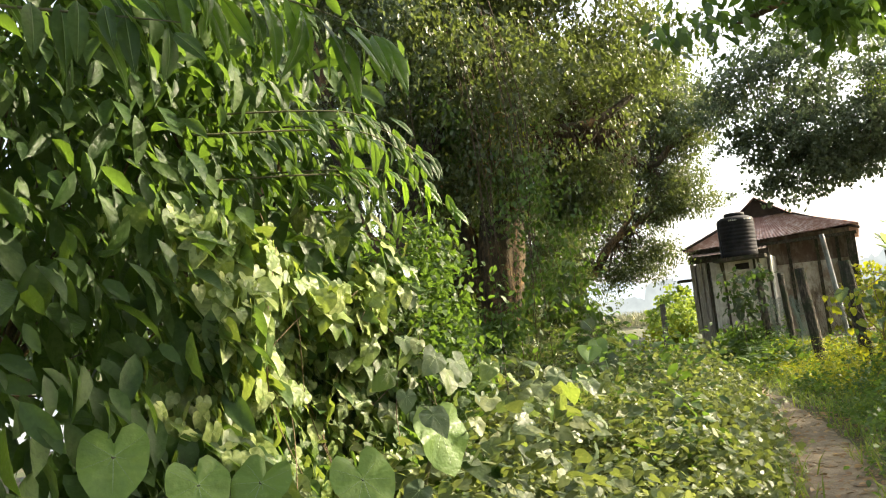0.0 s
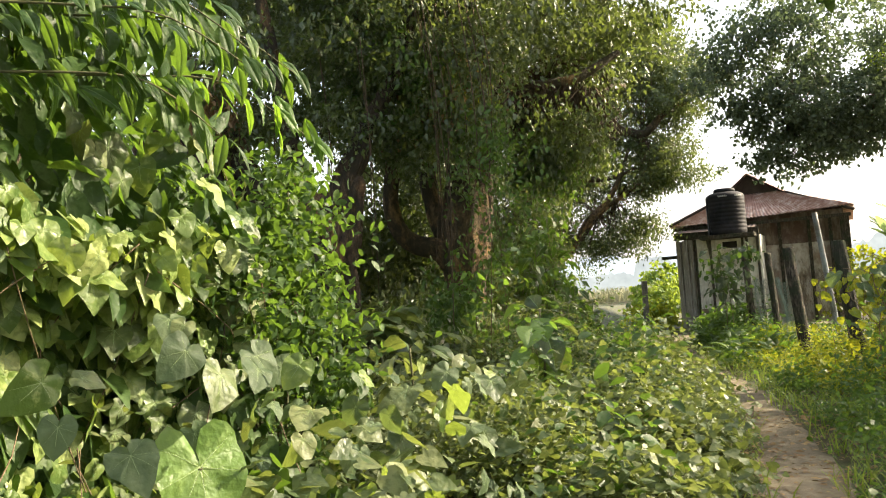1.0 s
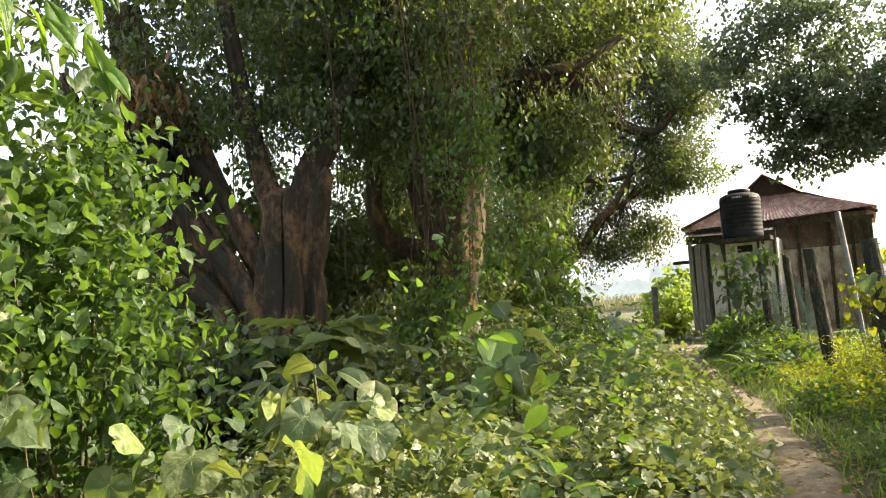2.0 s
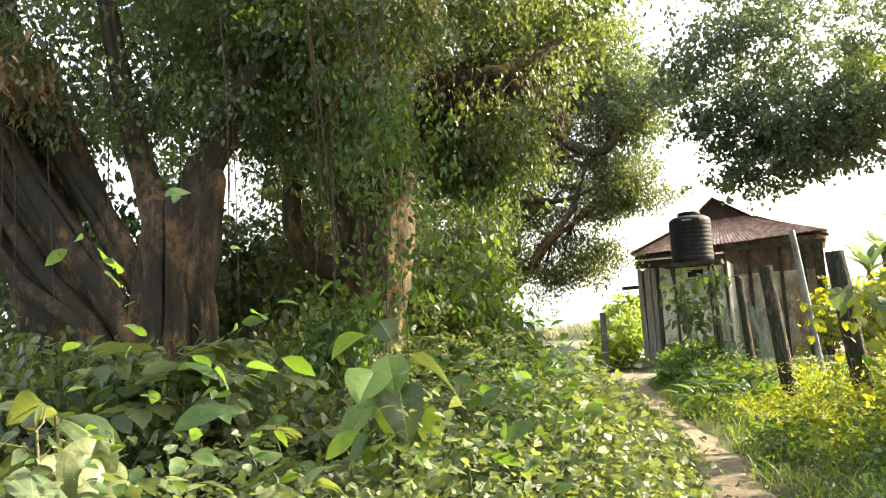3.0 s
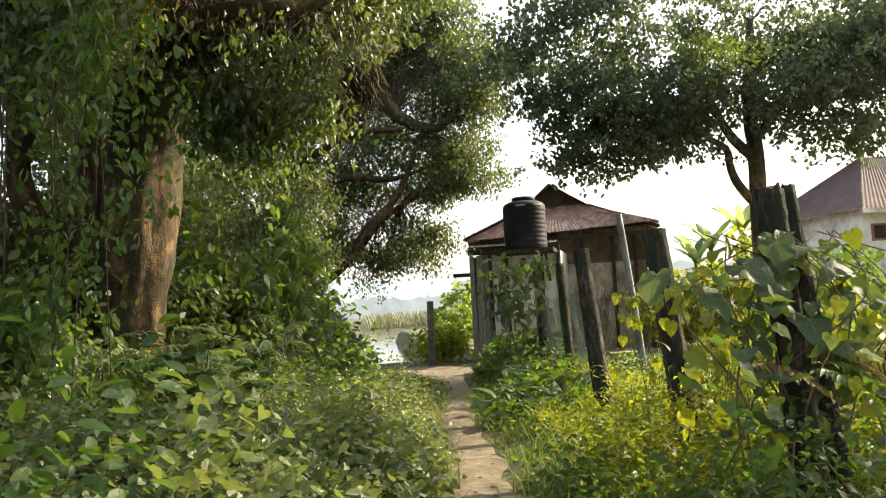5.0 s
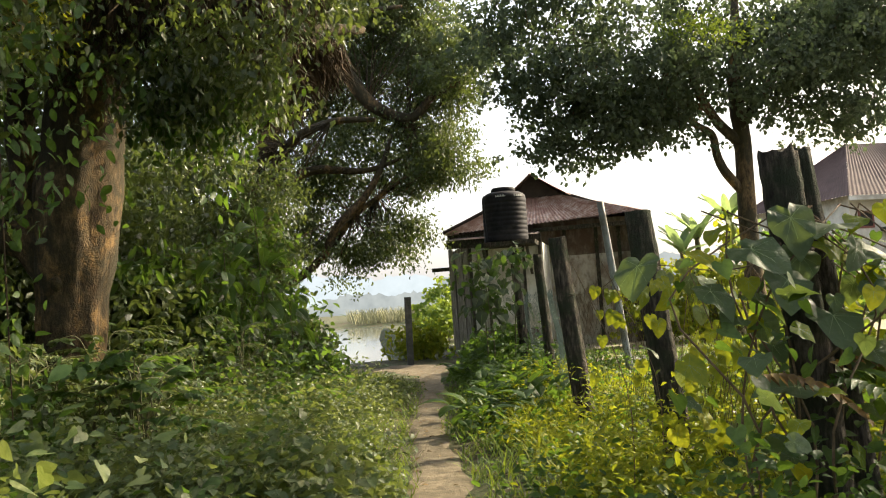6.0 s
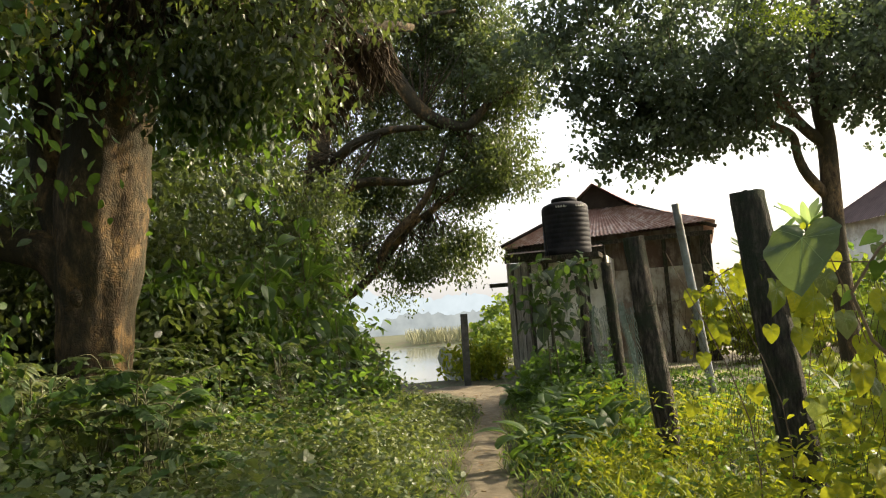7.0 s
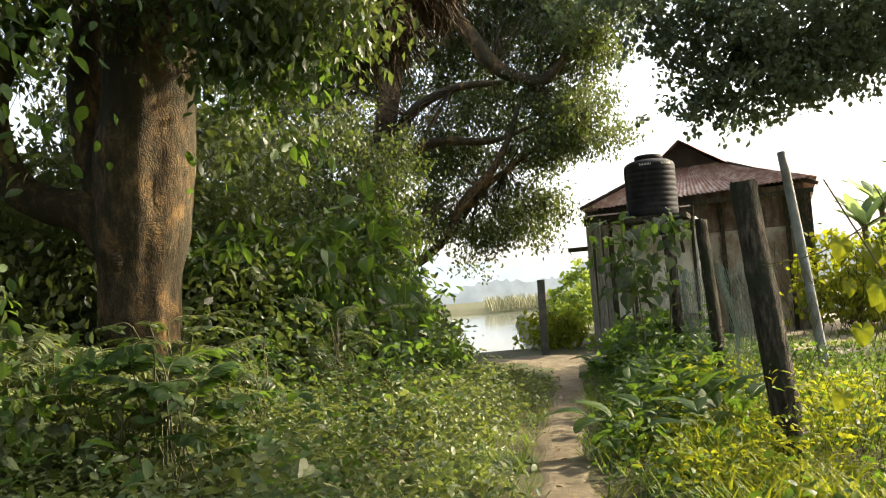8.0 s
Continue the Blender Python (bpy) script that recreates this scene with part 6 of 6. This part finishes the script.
big = [(4.74, 8.2, 1.52, 1), (4.68, 8.22, 1.63, 0), (4.92, 8.24, 1.62, 1), (5.09, 8.26, 1.59, 1), (4.97, 8.28, 1.49, 1), (4.86, 8.2, 1.41, 1), (5.03, 8.22, 1.28, 1), (5.18, 8.24, 1.5, 1), (5.28, 8.26, 1.39, 1), (5.22, 8.28, 1.16, 1), (4.55, 8.2, 1.51, 0),
       (4.63, 8.22, 1.59, 0), (5.04, 8.24, 1.52, 0), (5.3, 8.26, 1.64, 0), (4.37, 8.28, 1.49, 1), (4.59, 8.22, 1.39, 1), (4.76, 8.24, 1.35, 1), (4.9, 8.26, 1.05, 1), (5.2, 8.28, 1.61, 0)]
for x, y, z, g in big:
    way = (0.7 * rng.normal() - 0.1, -0.45 + 0.25 * rng.normal(), -0.42 + 0.25 * rng.normal())
    face = (-0.1 + 0.3 * rng.normal(), -0.4 + 0.25 * rng.normal(), 0.95 + 0.2 * rng.normal())
    leaf_parts(rng, vine, HEARTB if g else HEARTY, [((x, y, z + 0.03), way, face, rng.uniform(0.14, 0.21) if g else rng.uniform(0.09, 0.14))])
for k in range(60):
    x = 4.75 + 1.1 * rng.random()
    leaf_parts(rng, vine, HEARTY, [((x, 8.75 + 0.5 * rng.random(), 0.65 + 0.85 * rng.random()), (0.4 * rng.normal(), -0.2, -0.9), (0.4 * rng.normal(), -0.8, 0.35), rng.uniform(0.06, 0.12))])
for k in range(5):
    a = Vector((5.02 + 0.12 * rng.normal(), 8.22 + 0.08 * rng.normal(), 1.12 + 0.1 * rng.normal()))
    d = Vector((0.55 + 0.4 * rng.normal(), -0.55 + 0.3 * rng.normal(), 0)).normalized()
    P, W, N, S = [], [], [], []
    for j in range(15):
        f = j / 14
        p = a + d * 0.34 * f + Vector((0, 0, 0.10 * f - 0.26 * f * f))
        sd = Vector((-d.y, d.x, -0.25))
        for sg in (1, -1):
            P.append(p)
            W.append(sd * sg + d * 0.5 + Vector((0, 0, -0.3)))
            N.append(Vector((0, 0, 1)) + 0.3 * Vector(rng.normal(size=3)))
            S.append(0.085 * (0.35 + 0.9 * math.sin(math.pi * (0.15 + 0.8 * f))))
    part("fern_frond", leaves_data("fern_frond", M_DRY if k < 2 else M_BROAD, np.array(P), np.array(W), np.array(N), np.array(S), BLADE_LONG), vine, "dry brown fern frond" if k < 2 else "green fern frond")

vine2 = thing("climbing_vine", "trailing vine with yellow backlit leaves along the fence wires", "climbing plant", place=(5.3, 10.2, 0.4))
rows_y, rows_g = [], []
for k in range(95):
    f = rng.random()
    x = 5.15 + 0.75 * rng.random() ** 1.3
    y = 9.0 + 1.4 * f
    x = np.interp(y, [8.4, 10.2], [5.15, 5.35]) + 0.16 * rng.normal() + 0.25 * rng.random()
    z = 0.55 + 1.05 * rng.random()
    face = (0.3 * rng.normal(), -0.8 + 0.3 * rng.normal(), 0.35 + 0.3 * rng.normal())
    (rows_y if rng.random() < 0.75 else rows_g).append(((x, y, z), (0.35 * rng.normal(), -0.2, -0.9), face, rng.uniform(0.06, 0.115)))
for k in range(16):
    rows_y.append(((4.95 + 0.28 * rng.random(), 10.25 + 0.1 * rng.normal(), 0.9 + 0.75 * rng.random()), (0.3 * rng.normal(), -0.3, -0.9), (0.3 * rng.normal(), -0.8, 0.4), rng.uniform(0.06, 0.10)))
leaf_parts(rng, vine2, HEARTY, rows_y)
leaf_parts(rng, vine2, HEARTG, rows_g)
for k in range(6):
    a = (5.2 + 0.2 * rng.normal(), 9.0 + 1.3 * rng.random(), 0.45)
    part("vine_stem", tube_data("vine_stem", M_VINESTEM, [a, (a[0] + 0.1 * rng.normal(), a[1] + 0.1 * rng.normal(), 1.0), (a[0] + 0.15 * rng.normal(), a[1] + 0.2 * rng.normal(), 1.6)], [0.003, 0.0025, 0.002], 5, 0, k), vine2)
part("runner", tube_data("runner", M_VINESTEM, [(5.0, 8.4, 1.55), (5.2, 9.2, 1.5), (5.22, 10.2, 1.58), (5.35, 11.2, 1.45), (5.42, 12.1, 1.42)], [0.003, 0.003, 0.003, 0.0025, 0.002], 5), vine2)

# ---- hedge of vines ----
rng = np.random.default_rng(31)
OUT = np.array([0.867, -0.5])


def hedge_face(s, z):
    """Plan place of the hedge's uneven face, s along it and z up."""
    A, B = np.array([-1.75, 0.3]), np.array([0.42, 4.05])
    bul = 0.55 * noise.noise(Vector((s * 4.2, z * 1.2, 3))) + 0.26 * noise.noise(Vector((s * 11, z * 3.0, 8)))
    lean = -0.30 * max(z - 1.5, 0) + 0.42 * max(1.25 - z, 0)
    return A + (B - A) * s + OUT * (bul + lean)


def hedge_rows(rng, n, s0, s1, z0, z1, depth, test=None):
    rows_ = []
    while len(rows_) < n:
        s, z = rng.uniform(s0, s1), rng.uniform(z0, z1)
        if test and not test(s, z):
            continue
        xy = hedge_face(s, z) - OUT * depth * rng.random() ** 1.6
        rows_.append((xy[0], xy[1], z))
    return np.array(rows_)


def hang(rng, n, out=0.35, down=0.9, face=0.5):
    way = unit(np.column_stack([OUT[0] * out + rng.normal(size=n) * 0.45, OUT[1] * out + rng.normal(size=n) * 0.45, -down + rng.normal(size=n) * 0.4]))
    nrm = unit(np.column_stack([OUT[0] * face + 0.2 + rng.normal(size=n) * 0.4, OUT[1] * face + rng.normal(size=n) * 0.4, 0.45 + rng.normal(size=n) * 0.35]))
    return way, nrm


def vine_zone(s, z):
    n1 = noise.noise(Vector((s * 9.0, z * 2.2, 15))) + 0.5 * noise.noise(Vector((s * 22.0, z * 6.0, 5)))
    return 0.62 + 0.07 * n1 < s < 0.95 + 0.08 * n1 and z < 2.2 - 1.3 * (s - 0.65) + 0.12 * n1


hedge = thing("vine_hedge", "hedge hung with sunlit pale heart-leaved vines", "hedge", place=(-0.6, 3.4, 0.5))
p_ = hedge_rows(rng, 2600, 0.52, 1.0, 0.6, 2.4, 0.3, vine_zone)
w_, n_ = hang(rng, len(p_))
tagged(part("vine_leaves", leaves_data("vine_leaves", M_VINE, p_, w_, n_, 0.08 * rng.uniform(0.5, 1.45, len(p_)), BLADE_HEART), hedge), kind="stuff")
# darker hearts low down carry the shade at the vines' foot in their colour
p_ = hedge_rows(rng, 1700, 0.52, 1.0, 0.5, 1.3, 0.35)
w_, n_ = hang(rng, len(p_))
tagged(part("low_leaves", leaves_data("low_leaves", M_BROAD, p_, w_, n_, 0.095 * rng.uniform(0.5, 1.4, len(p_)), BLADE_HEART), hedge), kind="stuff")
p_ = hedge_rows(rng, 300, 0.55, 1.0, 0.6, 2.3, 0.1, vine_zone)
w_, n_ = hang(rng, len(p_))
leaf_parts(rng, hedge, HEARTV, [(p_[i] + np.array([*(OUT * 0.05), 0]), w_[i], n_[i], 0.092 * rng.uniform(0.65, 1.4)) for i in range(len(p_))])
p_ = hedge_rows(rng, 46, 0.84, 1.0, 1.15, 2.35, 0.05)
w_, n_ = hang(rng, len(p_), 0.3, 1.1, 0.8)
leaf_parts(rng, hedge, HEARTG + HEARTV[:1], [(p_[i] + np.array([*(OUT * 0.09), 0]), w_[i], n_[i], rng.uniform(0.10, 0.17)) for i in range(len(p_))])
for k in range(8):
    s = rng.uniform(0.7, 1.0)
    zt, zb = rng.uniform(1.6, 2.4), rng.uniform(0.6, 1.1)
    pts_ = []
    for z in np.linspace(zt, zb, 4):
        xy = hedge_face(min(1.0, s + 0.03 * rng.normal()), z) + OUT * 0.03
        pts_.append((xy[0], xy[1], z))
    part("vine_stem", tube_data("vine_stem", M_VINESTEM, pts_, [0.0022] * 4, 5, 0, k), hedge)

bush = thing("bush", "large dark bush with long drooping leaves behind the vines", "bush", place=(-1.8, 3.2, 0.5))
p_ = hedge_rows(rng, 5200, -0.15, 1.0, 0.5, 3.2, 1.3)
w_, n_ = hang(rng, len(p_), 0.5, 0.85, 0.35)
tagged(part("leaves", leaves_data("leaves", M_BROAD, p_, w_, n_, 0.19 * rng.uniform(0.6, 1.3, len(p_)), BLADE_LANCE), bush), kind="stuff")
blobs_h = [((-2.0, 3.9, 3.5), (1.9, 1.3, 1.4), 75), ((-1.5, 4.8, 3.4), (0.8, 0.8, 1.0), 24), ((-3.2, 2.4, 3.4), (1.5, 1.3, 1.5), 55), ((-1.9, 5.6, 2.2), (1.4, 0.9, 1.5), 44)]
crown(rng, bush, M_BROAD, BLADE_LANCE, blobs_h, 0.17, 9, 10, 0.15, 0.9, (0.28, 0.28, 0.2), name="upper_leaves")
add_twigs(rng, bush, [(-1.8, 3.6, 1.5), (-1.0, 4.4, 2.0), (-3.0, 2.6, 1.5)], blobs_h, 14, 0.014)

# small-leaved shrub at the hedge's end
fine = thing("shrub", "fine-leaved green shrub at the end of the hedge", "shrub", place=(0.35, 4.3, 0.5))
for k in range(14):
    a, b_ = rng.uniform(-0.3, 0.3), rng.uniform(-0.35, 0.35)
    zt = 1.2 + 0.9 * (k + rng.random()) / 14
    tip = (0.24 + a, 4.25 + b_, zt)
    part("stem", tube_data("stem", M_STEM, [(0.3, 4.4, 0.45), (0.3 + 0.4 * a, 4.4 + 0.3 * b_, 0.45 + 0.55 * (zt - 0.45)), tip], [0.01, 0.007, 0.003], 6), fine)
    tagged(crown(rng, fine, M_BROAD, BLADE_OVAL, [(tip, (0.16, 0.18, 0.24), 5)], 0.05, 9, 13, 0.06, 0.3, (0.09, 0.09, 0.10), name="spray"), kind="stuff")

# branches that hang over the hedge
# lit and unlit copies of one long blade, told apart by leaf colour
BLONG = [oval_leaf("long_blade", M_SUNLIT_LIME, k + 20, 0.17, 0.2 + 0.15 * k) for k in range(3)]
BLONGB = [oval_leaf("long_blade", M_BROAD, k + 24, 0.17, 0.2 + 0.15 * k) for k in range(3)]


def hanging_branch(rng, pts, n, size, label, blades, droop=0.8):
    ob = thing("branch", label, "branch", "branches over the hedge", place=pts[0])
    part("twig", tube_data("twig", M_STEM, pts, list(np.linspace(0.006, 0.002, len(pts))), 6), ob)
    P = np.array(pts)
    rows_ = []
    for k in range(n):
        f = (k + 0.5) / n * (len(P) - 1)
        i = min(int(f), len(P) - 2)
        p = P[i] + (P[i + 1] - P[i]) * (f - i) + rng.normal(size=3) * 0.03
        tg = unit(P[i + 1] - P[i])
        sd = unit(np.cross(tg, np.array([0, 0, 1.0]))) * (1 if k % 2 else -1)
        way = tg * 0.6 + sd * 0.7 + np.array([0, 0, -droop]) + rng.normal(size=3) * 0.2
        rows_.append((p, way, np.array([0.2, -0.3, 1.0]) + rng.normal(size=3) * 0.3, size * rng.uniform(0.75, 1.2)))
    leaf_parts(rng, ob, blades, rows_)


hanging_branch(rng, [(-0.5, 2.2, 2.95), (-0.1, 2.2, 2.85), (0.25, 2.25, 2.74), (0.52, 2.3, 2.6)], 30, 0.22, "branch with large drooping leaves over the hedge, sunlit lime in colour", BLONG + BLONGB[:1], 1.0)
hanging_branch(rng, [(-0.7, 2.1, 2.8), (-0.35, 2.1, 2.72), (-0.1, 2.1, 2.66)], 14, 0.22, "shaded branch with large drooping leaves", BLONGB, 1.0)
hanging_branch(rng, [(-0.9, 1.8, 2.5), (-0.75, 1.75, 2.55), (-0.55, 1.75, 2.5)], 10, 0.22, "shaded branch with large drooping leaves", BLONGB, 1.0)
for k, (y0, z0, x1, z1) in enumerate(((3.4, 2.55, 0.56, 2.44), (3.6, 2.7, 0.45, 2.62), (3.9, 2.45, 0.62, 2.3), (4.1, 2.75, 0.5, 2.66), (3.5, 2.35, 0.35, 2.28))):
    hanging_branch(rng, [(-0.5, y0 - 0.2, z0 + 0.05), (0.0, y0, z0 + 0.06), (0.5 * x1, y0 + 0.12, z0 + 0.03), (x1, y0 + 0.25, z1 - 0.06)], 30, 0.15, "leafy spray reaching out from the hedge", BLONG if k == 2 else BLONGB, 0.5)

# big heart leaves low at the hedge's end
low = thing("climbing_vine", "large-leaved creeper at the foot of the hedge", "climbing plant", place=(0.9, 3.6, 0.5))
rows_ = []
for k in range(150):
    x = rng.uniform(0.35, 1.4)
    y = 3.05 + 1.6 * (x - 0.4) + 0.35 * rng.normal()
    z = 0.62 + 0.75 * rng.random() * (1.25 - 0.55 * (x - 0.45))
    rows_.append(((x, y, z), (0.6 * rng.normal() + 0.2, -0.3 + 0.6 * rng.normal(), -0.6 + 0.3 * rng.normal()), (0.3 + 0.45 * rng.normal(), -0.35 + 0.45 * rng.normal(), 0.8), rng.uniform(0.06, 0.15)))
leaf_parts(rng, low, HEARTG[:1] + HEARTB + HEARTV[:1], rows_)


# ---- banana plants and the far house ----
def banana_leaf(name, seed):
    rng = np.random.default_rng(seed)
    us = np.linspace(0, 1, 11)
    verts, faces = [], []
    for u in us:
        w = 0.135 * math.sin(math.pi * min(1, 0.06 + 0.92 * u)) ** 0.5
        zc = -0.45 * u * u
        for v in (-1, -0.5, 0, 0.5, 1):
            verts.append((u, v * w * (1 + 0.05 * rng.normal()), zc - 0.25 * abs(v) * w + 0.01 * rng.normal()))
    for j in range(10):
        for i in range(4):
            a = j * 5 + i
            faces.append((a, a + 1, a + 6, a + 5))
    return mesh_from(name, verts, faces, M_BANANA, True)


BAN = [banana_leaf("banana_blade", k) for k in range(3)]
rng = np.random.default_rng(66)
for x, y, h in ((14.1, 27.0, 2.4), (14.8, 27.4, 2.8), (15.6, 27.0, 3.3), (16.4, 27.6, 2.4)):
    ban = thing("banana_plant", "banana plant with upright pale green leaves", "plant", "banana plants in the yard", place=(x, y, 0))
    part("stem", tube_data("stem", M_STEM, [(x, y, -0.1), (x + 0.03, y, h * 0.5), (x, y, h)], [0.13, 0.11, 0.07], 10), ban)
    rows_ = []
    for k in range(11):
        a = k * 2.4 + 0.3 * rng.normal()
        lift = rng.uniform(0.6, 4.0)
        rows_.append(((x, y, h - 0.1 * rng.random()), (math.cos(a), math.sin(a), lift), (-math.cos(a) * lift, -math.sin(a) * lift, 1.0), rng.uniform(0.7, 1.15)))
    leaf_parts(rng, ban, BAN, rows_)

house = thing("house", "cream-walled house with a dull red hip roof", "house", place=(28.0, 37.0, 0))
HX0, HX1, HY0, HY1, HE, HR = 24.95, 35.95, 34.0, 41.0, 4.55, 7.2


def house_wall():
    part("wall", box_data("wall", M_CREAM, HX0, HX1, HY0, HY0 + 0.25, -0.3, HE, 0.01), house)
    part("side_wall", box_data("side_wall", M_CREAM, HX0, HX0 + 0.25, HY0 + 0.25, HY1, -0.3, HE, 0.01), house)
    part("plinth", box_data("plinth", M_CONCRETE, HX0 - 0.1, HX1, HY0 - 0.15, HY0 - 0.004, -0.3, 0.45, 0.02), house)
    part("door", box_data("door", M_REDDOOR, 26.55, 27.75, HY0 - 0.06, HY0 - 0.004, 0.46, 2.95, 0.02), house, "dull red wooden door")
    part("hood", box_data("hood", M_CONCRETE, 26.25, 28.05, HY0 - 0.7, HY0 - 0.004, 3.05, 3.2, 0.02), house)
    for x in (25.65, 29.55, 31.95):
        win = part("window", box_data("window", M_REDDOOR, x - 0.35, x + 0.35, HY0 - 0.05, HY0 - 0.004, 3.2 if x < 26.2 else 1.4, 3.9 if x < 26.2 else 2.8, 0.02), house, "small shuttered window")
        part("pane", box_data("pane", M_VOID, x - 0.26, x + 0.26, HY0 - 0.06, HY0 - 0.051, 3.28 if x < 26.2 else 1.5, 3.82 if x < 26.2 else 2.7), win)


house_wall()
e = [(HX0 - 0.5, HY0 - 0.7, HE - 0.08), (HX1 + 0.5, HY0 - 0.7, HE - 0.08), (HX1 + 0.5, HY1 + 0.5, HE - 0.08), (HX0 - 0.5, HY1 + 0.5, HE - 0.08)]
r_ = [(HX0 + 2.6, 37.2, HR), (HX1 - 2.6, 37.2, HR)]
part("roof", corrugated("roof", M_ROOFTILE, e[0], e[1], r_[0], r_[1], 60, 0.02, None, 0.0, 8), house)
part("roof_slope", corrugated("roof_slope", M_ROOFTILE, e[3], e[0], r_[0], r_[0], 40, 0.02, None, 0.0, 9), house)
part("fascia", box_data("fascia", M_CREAM, HX0 - 0.5, HX1 + 0.5, HY0 - 0.72, HY0 - 0.68, HE - 0.28, HE - 0.1, 0.01), house)

# reeds on the far bank
rng = np.random.default_rng(8)
reed = np.array([(x, y, -0.6) for x, y in zip(rng.uniform(9, 24, 2600), rng.uniform(97, 108, 2600))])
ra = rng.uniform(0, 6.28, len(reed))
tagged(new("reeds", leaves_data("reeds", M_BANK, reed, unit(np.column_stack([0.25 * np.cos(ra), 0.25 * np.sin(ra), np.ones(len(ra))])), np.column_stack([np.cos(ra + 1.5), np.sin(ra + 1.5), 0 * ra]), rng.uniform(0.6, 2.0, len(ra)), (BLADE_GRASS[0] * np.array([1, 1.5, 1]), BLADE_GRASS[1]))), "tall pale reeds on the far bank", "reeds", kind="stuff")
